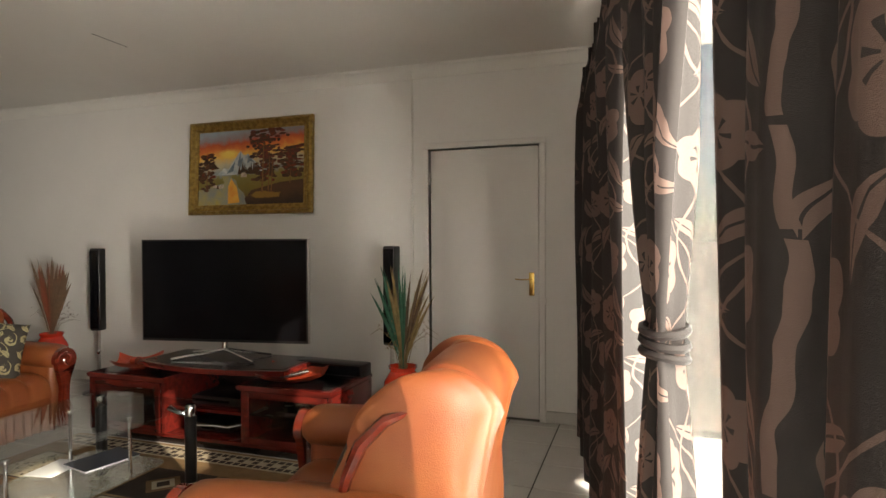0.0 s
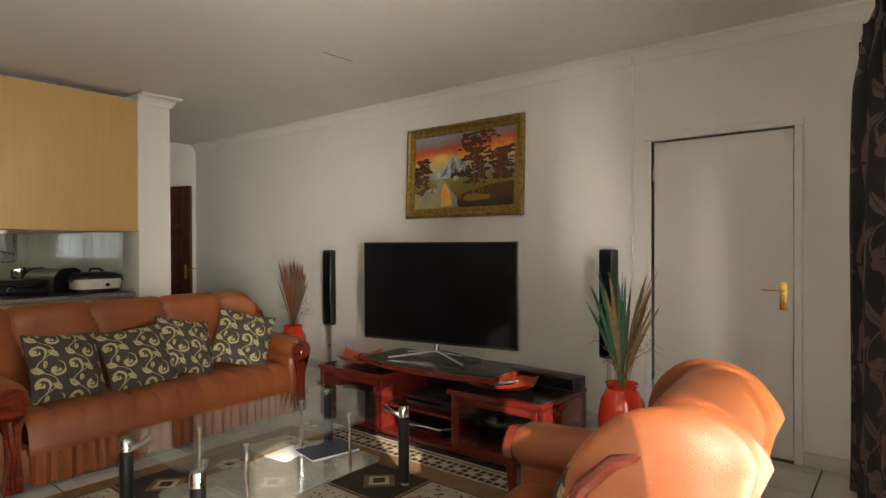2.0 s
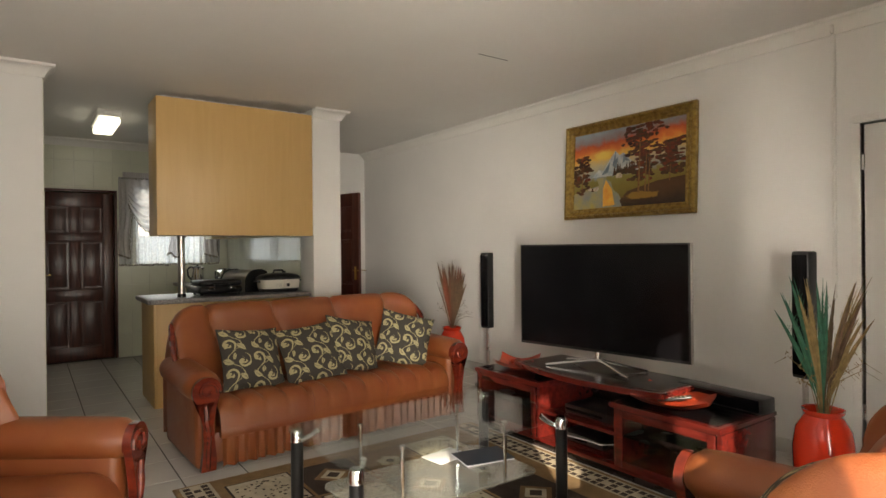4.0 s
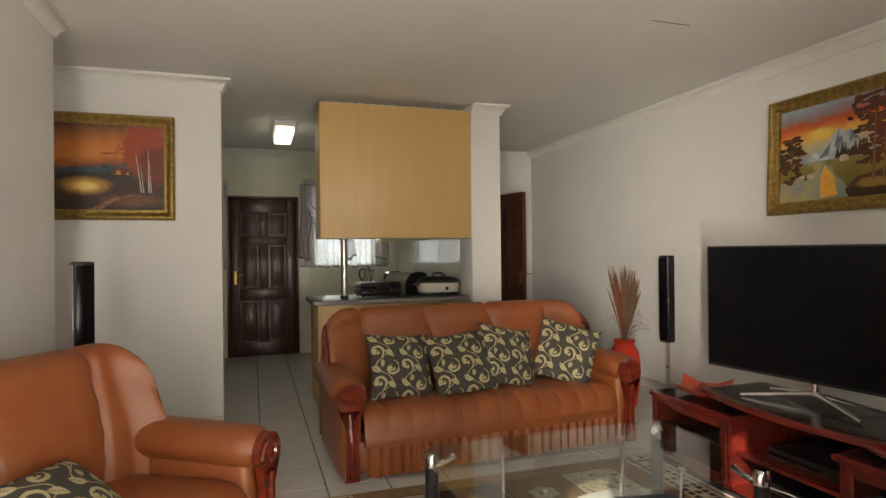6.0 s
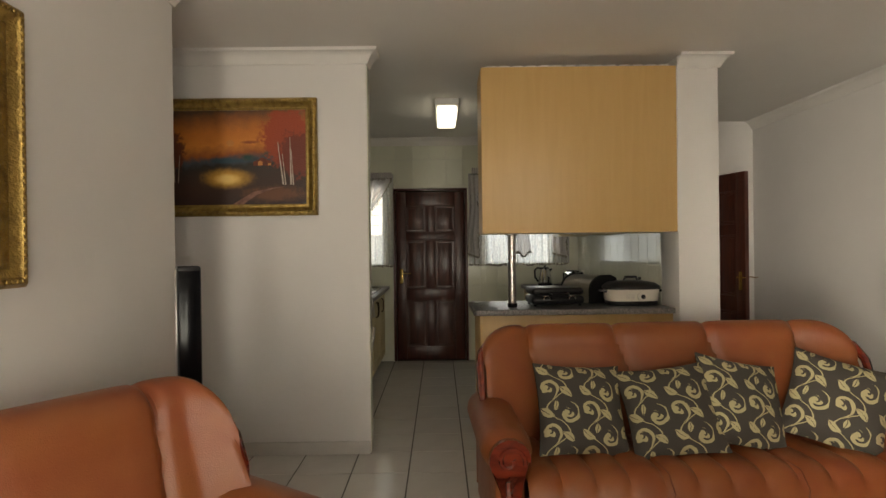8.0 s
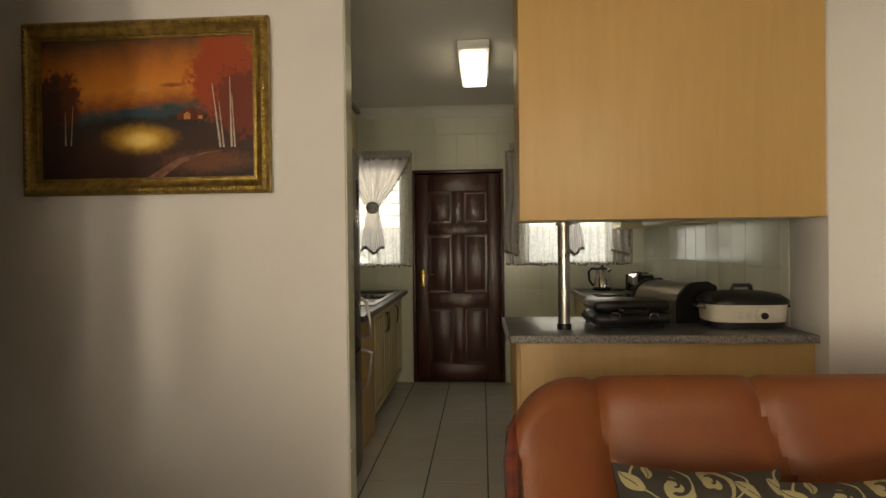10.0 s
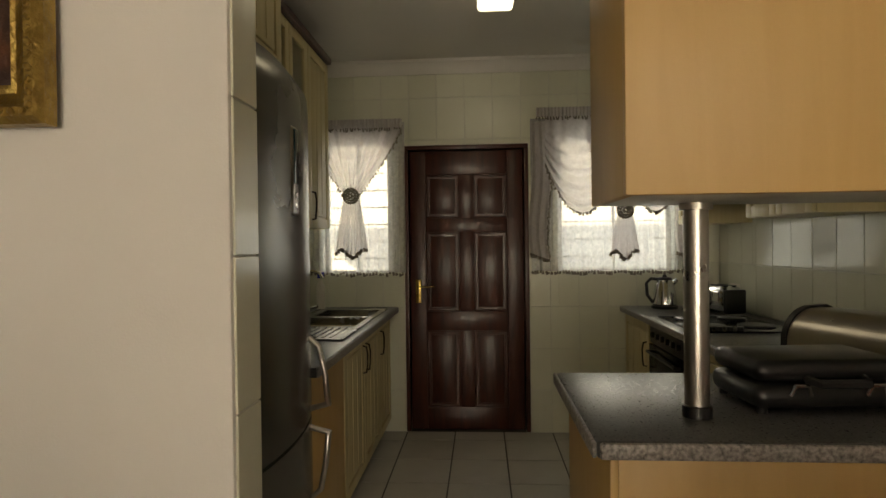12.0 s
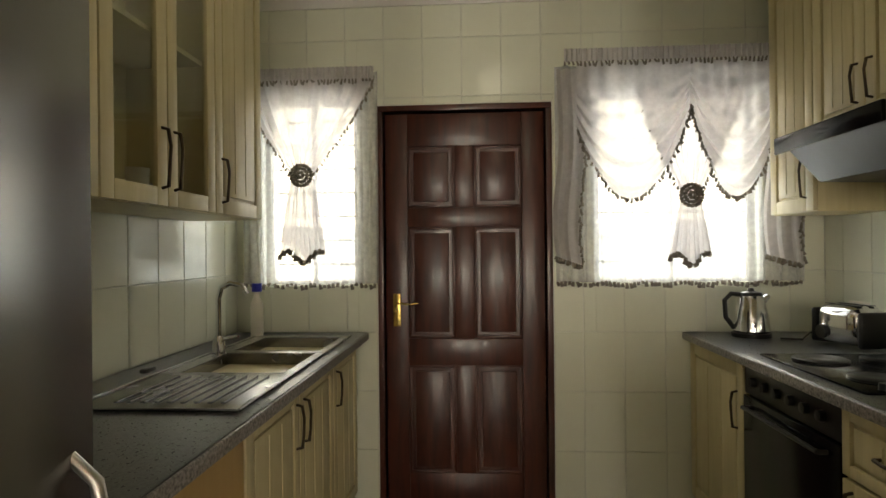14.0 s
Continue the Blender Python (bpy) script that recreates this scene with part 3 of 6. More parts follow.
# ---- living room furniture ----
def add_roll(bm, p0, p1, r, sx=1.0, sz=1.0, seg=16, cap=0.35, n=9):
    """Soft bolster between two points with rounded ends."""
    p0, p1 = Vector(p0), Vector(p1)
    rings = []
    for i in range(n + 1):
        t = i / n
        e = min(t, 1 - t) / cap
        k = math.sqrt(max(0.0, 1 - max(0, 1 - e) ** 2)) if e < 1 else 1.0
        k = 0.55 + 0.45 * k
        c = p0.lerp(p1, t)
        d = (p1 - p0).normalized()
        side = Vector((0, 0, 1)).cross(d).normalized()
        rings.append([bm.verts.new(c + r * k * (sx * math.cos(a) * side + sz * math.sin(a) * Vector((0, 0, 1)))) for a in [6.28319 * j / seg for j in range(seg)]])
    for a, b in zip(rings, rings[1:]):
        for j in range(seg):
            bm.faces.new((a[j], a[(j + 1) % seg], b[(j + 1) % seg], b[j]))
    bm.faces.new(rings[0])
    bm.faces.new(rings[-1])


def padded_seat(w, seats):
    """Channelled cushion top; local x across, front at -y."""
    bm = bmesh.new()
    chan = 4 * seats if seats > 1 else 3

    def top(u, v):
        x = (u - 0.5) * w
        y = -0.46 + v * 0.62
        ridge = abs(math.sin(u * chan * math.pi)) ** 0.45
        front = math.sin(min(1, v / 0.22) * math.pi / 2) ** 0.8
        z = 0.26 + 0.165 * front - 0.015 * v + 0.022 * (ridge - 1) * min(1, 0.35 + front)
        if v < 0.22:
            y -= 0.03 * math.sin(v / 0.22 * math.pi)
        return Vector((x, y, z))

    add_sheet(bm, 16 * chan // 2, 22, top)
    add_box(bm, (-w / 2, -0.455, 0.20), (w / 2, 0.20, 0.262), 0, 0.01)
    return bm


def skirt(w):
    """Gathered leather frill under the seat."""
    bm = bmesh.new()
    random.seed(5)
    ph = [random.uniform(0, 6) for _ in range(6)]

    def fn(u, v):
        x = (u - 0.5) * w
        amp = 0.004 + 0.012 * (1 - v)
        y = -0.445 - amp * (math.sin(u * w * 95 + ph[0] + 2 * math.sin(u * 9 + ph[1])) + 0.5 * math.sin(u * w * 47 + ph[2]))
        return Vector((x, y, 0.035 + 0.21 * v))

    add_sheet(bm, int(110 * w), 5, fn)
    return bm


def sofa_back(w, h, seats):
    """Rolled back with rounded wings that come forward; slanting seams part the pads."""
    bm = bmesh.new()
    if seats > 1:
        seams = [(0.13, 0.19), (0.37, 0.45), (0.62, 0.69), (0.86, 0.83)]
    else:
        seams = [(0.22, 0.27), (0.78, 0.73)]
    rad = 0.085 if seats > 1 else 0.115

    def fn(u, v):
        x = (u - 0.5) * w
        e = abs(u - 0.5) * 2
        wing = max(0.0, (e - 0.72) / 0.28)
        end = max(0.0, (e - 0.80) / 0.20)
        fwd = (0.10 if seats > 1 else 0.16) * wing ** 1.6
        crown = h - (0.10 if seats > 1 else 0.13) * end ** 2.4
        t = min(1.0, v / 0.5)
        gap = min(abs(u - (lo + (up - lo) * t)) * w for up, lo in seams)
        dent = math.exp(-(gap / 0.016) ** 2)
        puff = min(1.0, gap / 0.10) ** 0.5
        soft = math.sqrt(max(0.0, 1 - (max(0.0, e - 0.93) / 0.07) ** 2))
        if v < 0.5:
            z = 0.36 + (crown - rad - 0.36) * t
            y = 0.10 - fwd + (0.27 - rad - 0.015) * t * 0.72 - 0.030 * math.sin(t * math.pi) - 0.022 * puff + 0.016 * dent
            return Vector((x * (1 - 0.02 * (1 - soft)), y + 0.04 * (1 - soft), z))
        if v < 0.8:
            a = (v - 0.5) / 0.3 * math.pi
            k = rad * (0.55 + 0.45 * soft)
            y0 = 0.10 - fwd + (0.27 - rad - 0.015) * 0.72 - 0.022 * puff + 0.016 * dent
            yc = y0 + rad
            wide = 1.0 + (0.35 if seats == 1 else 0.0) * (a / math.pi)
            return Vector((x, yc - k * math.cos(a) * wide, crown - rad + k * 1.05 * math.sin(a) - 0.016 * dent + 0.008 * puff))
        t = (v - 0.8) / 0.2
        y0 = 0.10 - fwd + (0.27 - rad - 0.015) * 0.72 - 0.022 * puff + 0.016 * dent + rad + rad * (0.55 + 0.45 * soft) * (1.35 if seats == 1 else 1.0)
        return Vector((x, y0 + (0.40 - y0) * min(1, t * 2.2) ** 0.7, crown - rad - (crown - rad - 0.06) * t))

    g = add_sheet(bm, 40 * max(2, seats), 44, fn)
    for c in (g[0], g[-1]):
        bm.faces.new(c)
    return bm


def scroll(bm, x, y, mirror):
    """Carved wooden front of an arm: a volute on a tapering stem."""
    pts = []
    for i in range(26):
        a = i / 25
        if a < 0.62:
            q = math.pi * (1.08 - 1.9 * a / 0.62)
            pts.append((0.085 * math.cos(q), 0.50 + 0.085 * math.sin(q)))
        else:
            t = (a - 0.62) / 0.38
            pts.append((0.05 - 0.02 * math.sin(t * 3.14) - 0.01 * t, 0.46 - 0.42 * t))
    left = [(-0.075, 0.50), (-0.05, 0.40), (-0.03, 0.30), (-0.042, 0.18), (-0.05, 0.10), (-0.045, 0.04)]
    outline = pts + left[::-1]
    vs = add_poly(bm, [(p[0] * mirror, p[1]) for p in outline], 0, 0.035)
    for v in vs:
        v.co = Vector((x + v.co.x, y - v.co.z, v.co.y))
    add_tube(bm, [(x + mirror * 0.062 * math.cos(q) * k, y - 0.038, 0.50 + 0.062 * math.sin(q) * k) for q, k in [(3.4 - i * 0.5, 1 - 0.055 * i) for i in range(15)]], 0.010, 6)
    add_tube(bm, [(x + mirror * q, y - 0.036, z) for q, z in ((0.01, 0.42), (0.005, 0.33), (-0.008, 0.24), (0.0, 0.14), (0.0, 0.05))], [0.012, 0.018, 0.012, 0.016, 0.01], 6)


def leather_seat(name, m, w, seats, label, category, group=""):
    """Sofa or armchair, w over the arms; front at -y."""
    r = root(name, m, label, category, group)
    h = 0.93
    arm = 0.19
    inner = w - 2 * arm
    bm = bmesh.new()
    add_box(bm, (-w / 2 + 0.05, -0.42, 0.05), (w / 2 - 0.05, 0.36, 0.24), 0, 0.02)
    mesh_ob("base", bm, LEATHER, r)
    mesh_ob("skirt", skirt(inner + 0.02), LEATHER, r)
    ob = mesh_ob("seat", padded_seat(inner + 0.04, seats), LEATHER, r)
    mesh_ob("backrest", sofa_back(w - (0.08 if seats > 1 else 0.17), h, seats), LEATHER, r)
    for s in (-1, 1):
        bm = bmesh.new()
        x = s * (w / 2 - arm / 2)
        add_box(bm, (x - 0.062, -0.43, 0.03), (x + 0.062, 0.30, 0.50), 0, 0.04, 3)
        add_roll(bm, (x + s * 0.012, -0.475, 0.515), (x + s * 0.012, 0.28, 0.535), 0.105, 1.05, 0.85, 18, 0.14, 14)
        mesh_ob("armrest", bm, LEATHER, r)
        bm = bmesh.new()
        scroll(bm, x + s * 0.01, -0.455, s)
        mesh_ob("carved_front", bm, REDWOOD, r)
        bm = bmesh.new()
        xe = s * (w / 2 - (0.045 if seats > 1 else 0.09))
        pts = [(xe, 0.03, 0.56), (xe + s * 0.012, 0.06, 0.66), (xe + s * 0.012, 0.10, 0.75), (xe, 0.17, 0.82), (xe - s * 0.03, 0.25, 0.845)]
        add_tube(bm, pts, [0.012, 0.019, 0.021, 0.018, 0.01], 8)
        mesh_ob("wing_trim", bm, REDWOOD, r)
        for y in (-0.36, 0.32):
            lathe("foot", [(0.022, 0.0), (0.028, 0.02), (0.024, 0.055)], REDWOOD, r, (s * (w / 2 - 0.10), y, 0), 12)
    for k in range(1, seats):
        x = (k / seats - 0.5) * inner
        tube("seam", [(x, -0.487, 0.27), (x, -0.50, 0.35), (x, -0.44, 0.413), (x, -0.2, 0.416), (x, 0.09, 0.41)], 0.003, SEAM, r, 5)
    return r


SOFA = pose(-3.82, 2.41, 0, 0, 0, 92.5)
leather_seat("three_seat_sofa", SOFA, 2.06, 3, "three-seat tan leather sofa with carved red wood arms", "sofa")
leather_seat("armchair", pose(-0.44, 2.22, 0, 0, 0, -84), 1.00, 1, "tan leather armchair with carved red wood trim", "armchair", "armchairs of the suite")
leather_seat("armchair", pose(-2.45, 0.385, 0, 0, 0, 148), 1.05, 1, "tan leather armchair standing near the white wall", "armchair", "armchairs of the suite")


def cushion(m, size, label):
    bm = bmesh.new()

    def fn(s):
        def f(u, v):
            a, b = u * 2 - 1, v * 2 - 1
            k = (1 - abs(a) ** 2.6) * (1 - abs(b) ** 2.6)
            pin = 1 - 0.07 * (1 - abs(a) ** 2) * (abs(b) ** 3) - 0
            pin2 = 1 - 0.07 * (1 - abs(b) ** 2) * (abs(a) ** 3)
            return Vector((a * size / 2 * pin2, b * size / 2 * pin, s * (0.004 + 0.075 * max(0, k) ** 0.6)))
        return f

    add_sheet(bm, 18, 18, fn(1), 0, (size, size))
    add_sheet(bm, 18, 18, fn(-1), 0, (size, size))
    bmesh.ops.remove_doubles(bm, verts=bm.verts, dist=0.0005)
    ob = mesh_ob("cushion", bm, CUSH)
    ob.matrix_world = m
    return tagged(ob, label, "cushion", "scroll-pattern cushions")


for k, (x, y, z, tilt, yaw, roll) in enumerate(((-0.55, -0.10, 0.59, 62, 4, 4), (-0.14, -0.14, 0.585, 58, -4, -6), (0.22, -0.10, 0.60, 62, 5, 12), (0.66, -0.14, 0.60, 64, -32, 14))):
    cushion(SOFA @ pose(x, y, z, tilt, roll, yaw), 0.43, "dark brown cushion with beige scroll pattern on the sofa")
cushion(pose(-2.45, 0.385, 0, 0, 0, 148) @ pose(-0.18, -0.12, 0.49, 36, 4, 10), 0.38, "dark brown cushion with beige scroll pattern on an armchair")
cushion(pose(-0.44, 2.22, 0, 0, 0, -84) @ pose(-0.12, -0.05, 0.56, 62, -6, 0), 0.42, "dark brown cushion with beige scroll pattern on an armchair")


def coffee_table():
    cx, cy = -2.16, 2.29
    r = root("coffee_table", pose(cx, cy, 0), "glass coffee table with black legs and a lower glass shelf", "table")
    w, d, z = 0.74, 1.28, 0.45

    def plate(name, w, d, z, t, rad, material):
        pts = []
        for sx, sy, a0 in ((1, 1, 0), (-1, 1, 90), (-1, -1, 180), (1, -1, 270)):
            for i in range(7):
                a = radians(a0 + 15 * i)
                pts.append((sx * (w / 2 - rad) + rad * math.cos(a), sy * (d / 2 - rad) + rad * math.sin(a)))
        bm = bmesh.new()
        add_poly(bm, pts, z, t)
        bmesh.ops.bevel(bm, geom=[e for e in bm.edges if abs(e.verts[0].co.z - e.verts[1].co.z) < 1e-6], offset=0.003, segments=2, affect="EDGES")
        return mesh_ob(name, bm, material, r)

    plate("glass_top", w, d, z, 0.012, 0.10, TABLEG)
    plate("glass_shelf", 0.52, 0.98, 0.17, 0.008, 0.06, SHELFG)
    for sx in (-1, 1):
        for sy in (-1, 1):
            x, y = sx * (w / 2 - 0.055), sy * (d / 2 - 0.055)
            bm = bmesh.new()
            add_lathe(bm, [(0.030, 0.035), (0.030, 0.39)], (x, y, 0), 20, 0)
            add_lathe(bm, [(0.036, 0.0), (0.038, 0.01), (0.033, 0.035)], (x, y, 0), 20, 1)
            add_lathe(bm, [(0.032, 0.39), (0.032, 0.435), (0.024, 0.4495)], (x, y, 0), 20, 1)
            mesh_ob("leg", bm, [BLACK, CHROME], r)
            tube("clamp", [(x - sx * 0.02, y - sy * 0.02, 0.40), (x - sx * 0.05, y - sy * 0.05, 0.42), (x - sx * 0.075, y - sy * 0.075, 0.448)], [0.012, 0.012, 0.016], CHROME, r)
            tube("rod", [(sx * 0.20, sy * 0.30, 0.16), (sx * 0.20, sy * 0.30, 0.436)], 0.009, CHROME, r)
            lathe("rod_cap", [(0.016, 0.4365), (0.016, 0.4495)], CHROME, r, (sx * 0.20, sy * 0.30, 0), 14)
    return r


coffee_table()
mag = root("magazine", pose(-2.22, 2.66, 0.1785, 0, 0, -12), "dark glossy magazine on the lower glass shelf", "magazine")
box("pages", (-0.10, -0.14, 0), (0.10, 0.14, 0.008), PAPER, mag, 0.002)
box("cover", (-0.103, -0.143, 0.0085), (0.103, 0.143, 0.0105), BOOKB, mag, 0)
paper = box("paper_sheet", (-0.09, -0.12, 0), (0.07, 0.10, 0.003), PAPER, None, 0.001)
paper.matrix_world = pose(-2.35, 2.52, 0.1785, 0, 0, 8)
tagged(paper, "white paper sheets on the lower glass shelf", "paper")


def rug():
    x0, x1, y0, y1 = -3.22, -0.95, 1.28, 3.36
    r = root("rug", pose(0, 0, 0), "patterned tan and brown woven rug with checked border", "rug")
    box("field", (x0, y0, 0), (x1, y1, 0.009), RUGA, r, 0.004)
    z = 0.0092
    for a, b in (((x0 + 0.02, y1 - 0.19, z), (x1 - 0.02, y1 - 0.03, z + 0.0012)), ((x0 + 0.02, y0 + 0.03, z), (x1 - 0.02, y0 + 0.19, z + 0.0012))):
        box("border_band", a, b, RUGB, r, 0)
    bm = bmesh.new()
    n = int((x1 - x0 - 0.08) / 0.05)
    for i in range(n):
        for j in range(3):
            if (i + j) % 2 and j == 1:
                continue
            for yb in (y1 - 0.175, y0 + 0.045):
                x = x0 + 0.04 + i * 0.05
                y = yb + j * 0.046
                add_box(bm, (x, y, 0.0105), (x + 0.036, y + 0.034, 0.0117), 0)
    ob = tagged(mesh_ob("border_checks", bm, RUGC, r, False), kind="stuff")
    # field panels
    random.seed(11)
    mats = [RUGB, RUGD, RUGA, RUGD]
    px, py = 0.42, 0.36
    k = 0
    for i in range(5):
        for j in range(4):
            cx, cy = x0 + 0.34 + i * (px + 0.02), y0 + 0.42 + j * (py + 0.02)
            if cx + px / 2 > x1 - 0.05 or cy + py / 2 > y1 - 0.24:
                continue
            k += 1
            bm = bmesh.new()
            zt = 0.0094
            c, s = math.cos(0.06), math.sin(0.06)
            add_box(bm, (cx - px / 2, cy - py / 2, zt), (cx + px / 2, cy + py / 2, zt + 0.0012), 2)
            mi = (i + 2 * j) % 3
            add_box(bm, (cx - px / 2 + 0.012, cy - py / 2 + 0.012, zt + 0.0013), (cx + px / 2 - 0.012, cy + py / 2 - 0.012, zt + 0.0024), mi)
            if mi == 0:
                for q in range(70):
                    a, b = random.uniform(-0.18, 0.17), random.uniform(-0.15, 0.14)
                    add_box(bm, (cx + a, cy + b, zt + 0.0025), (cx + a + random.uniform(0.006, 0.02), cy + b + random.uniform(0.006, 0.016), zt + 0.0032), 2)
            elif mi == 1:
                for a in range(6):
                    add_poly(bm, [(cx + 0.055 * math.cos(a * 1.047) + 0.03 * math.cos(b * 0.785), cy + 0.055 * math.sin(a * 1.047) + 0.03 * math.sin(b * 0.785)) for b in range(8)], zt + 0.0025, 0.0008, 0)
                add_poly(bm, [(cx + 0.022 * math.cos(b * 0.785), cy + 0.022 * math.sin(b * 0.785)) for b in range(8)], zt + 0.0026, 0.0008, 2)
            else:
                for rr, mm in ((0.12, 1), (0.08, 0), (0.045, 2)):
                    add_poly(bm, [(cx + rr, cy), (cx, cy + rr), (cx - rr, cy), (cx, cy - rr)], zt + 0.0025 + 0.0009 * (0.12 - rr) * 20, 0.0008, mm)
            mesh_ob("panel_motif", bm, [RUGB, RUGD, RUGC], r, False)
    return r


rug()


def tv_stand():
    r = root("tv_stand", pose(-3.14, 3.34, 0), "cherry red and black low television stand with shelves", "tv stand")
    L, D = 1.88, 0.56

    def top(name, x0, x1, y0, z, bow):
        bm = bmesh.new()
        pts = [(x0, D), (x0, y0)] + [(x0 + (x1 - x0) * i / 10, y0 - bow * math.sin(math.pi * i / 10)) for i in range(1, 10)] + [(x1, y0), (x1, D)]
        add_poly(bm, pts, z, 0.032)
        bmesh.ops.bevel(bm, geom=[e for e in bm.edges if abs(e.verts[0].co.z - e.verts[1].co.z) < 1e-6], offset=0.006, segments=2, affect="EDGES")
        mesh_ob(name, bm, STANDW, r)
        bm = bmesh.new()
        pts = [(x0 + 0.035, D - 0.02), (x0 + 0.035, y0 + 0.04)] + [(x0 + 0.035 + (x1 - x0 - 0.07) * i / 10, y0 + 0.04 - bow * math.sin(math.pi * i / 10)) for i in range(1, 10)] + [(x1 - 0.035, y0 + 0.04), (x1 - 0.035, D - 0.02)]
        add_poly(bm, pts, z + 0.0325, 0.0015)
        mesh_ob("black_inlay", bm, SCREEN, r)

    top("side_top", 0, 0.66, 0, 0.405, 0.0)
    top("side_top", 1.22, L, 0, 0.405, 0.0)
    top("centre_top", 0.34, 1.50, 0.10, 0.485, 0.09)
    for x in (0.0, 0.62, 1.24, L - 0.028):
        box("upright", (x, 0.02, 0.05), (x + 0.028, D - 0.01, 0.404), STANDW, r)
    for x0 in (0.42, 1.38):
        box("riser", (x0, 0.2, 0.4385), (x0 + 0.03, D - 0.02, 0.4845), STANDD, r)
    box("plinth", (0.03, 0.05, 0), (L - 0.03, D - 0.03, 0.05), STANDD, r)
    box("bottom_shelf", (0.029, 0.02, 0.0505), (L - 0.029, D - 0.01, 0.075), STANDW, r)
    box("middle_shelf", (0.649, 0.05, 0.23), (1.239, D - 0.02, 0.25), STANDW, r)
    box("back_panel", (0.029, D - 0.009, 0.076), (L - 0.029, D - 0.001, 0.403), STANDD, r)
    for x0, x1 in ((0.03, 0.618), (1.27, L - 0.03)):
        d = box("glass_door", (x0 + 0.03, 0.012, 0.11), (x1 - 0.03, 0.017, 0.375), PANE, r, 0)
        bm = bmesh.new()
        for lo, hi in (((x0, 0.004, 0.078), (x0 + 0.04, 0.02, 0.402)), ((x1 - 0.04, 0.004, 0.078), (x1, 0.02, 0.402)), ((x0 + 0.04, 0.004, 0.36), (x1 - 0.04, 0.02, 0.402)), ((x0 + 0.04, 0.004, 0.078), (x1 - 0.04, 0.02, 0.12))):
            add_box(bm, lo, hi, 0, 0.003)
        mesh_ob("door_frame", bm, STANDW, r)
    box("shelf", (0.029, 0.06, 0.235), (0.618, D - 0.02, 0.247), STANDD, r)
    box("shelf", (1.27, 0.06, 0.235), (L - 0.03, D - 0.02, 0.247), STANDD, r)
    return r


tv_stand()
dvd = root("media_player", pose(-2.18, 3.62, 0.251), "black media player on the stand's middle shelf", "player")
box("case", (-0.20, -0.14, 0), (0.20, 0.14, 0.055), BLACK, dvd, 0.005)
box("front_strip", (-0.19, -0.144, 0.02), (0.10, -0.1405, 0.035), SCREEN, dvd, 0)
dec = root("decoder", pose(-2.25, 3.60, 0.0765), "black decoder on the stand's bottom shelf", "decoder")
box("case", (-0.17, -0.12, 0), (0.17, 0.12, 0.05), BLACK, dec, 0.005)
box("display", (-0.05, -0.124, 0.015), (0.05, -0.1205, 0.035), SCREEN, dec, 0)
cable = tube("cable", [(-2.35, 3.40, 0.135), (-2.28, 3.39, 0.14), (-2.2, 3.41, 0.138), (-2.12, 3.39, 0.15), (-2.05, 3.42, 0.136), (-2.0, 3.5, 0.135)], 0.004, PAPER)
tagged(cable, "loose pale cable on the decoder", "cable")


def television():
    a = math.degrees(math.atan2(0.2, 1.21))
    r = root("television", pose(-2.295, 3.70, 0, 0, 0, a), "large flat black television, switched off, on chrome foot", "television")
    w, z0, z1 = 1.235, 0.625, 1.338
    bm = bmesh.new()
    add_box(bm, (-w / 2, -0.012, z0), (w / 2, 0.024, z1), 0, 0.004)
    add_box(bm, (-w / 2 + 0.15, 0.022, z0 + 0.06), (w / 2 - 0.15, 0.06, z1 - 0.15), 0, 0.015)
    mesh_ob("housing", bm, BLACK, r)
    box("screen", (-w / 2 + 0.010, -0.0145, z0 + 0.018), (w / 2 - 0.010, -0.0125, z1 - 0.010), SCREEN, r, 0)
    for lo, hi in (((w / 2 + 0.0003, -0.01, z0), (w / 2 + 0.004, 0.02, z1)), ((-w / 2 - 0.004, -0.01, z0), (-w / 2 - 0.0003, 0.02, z1))):
        box("side_trim", lo, hi, STEEL, r, 0.001)
    bm = bmesh.new()
    for sx, sy in ((-1, -1), (1, -1), (-1, 1), (1, 1)):
        add_tube(bm, [(0, 0, 0.575), (sx * 0.06, sy * 0.02, 0.565), (sx * 0.30, sy * (0.16 if sy < 0 else 0.10), 0.5285)], [0.016, 0.014, 0.009], 8, 0, 0.6)
    add_tube(bm, [(0, 0.01, 0.56), (0, 0.015, 0.66)], 0.022, 10)
    mesh_ob("foot", bm, CHROME, r)
    return r


television()


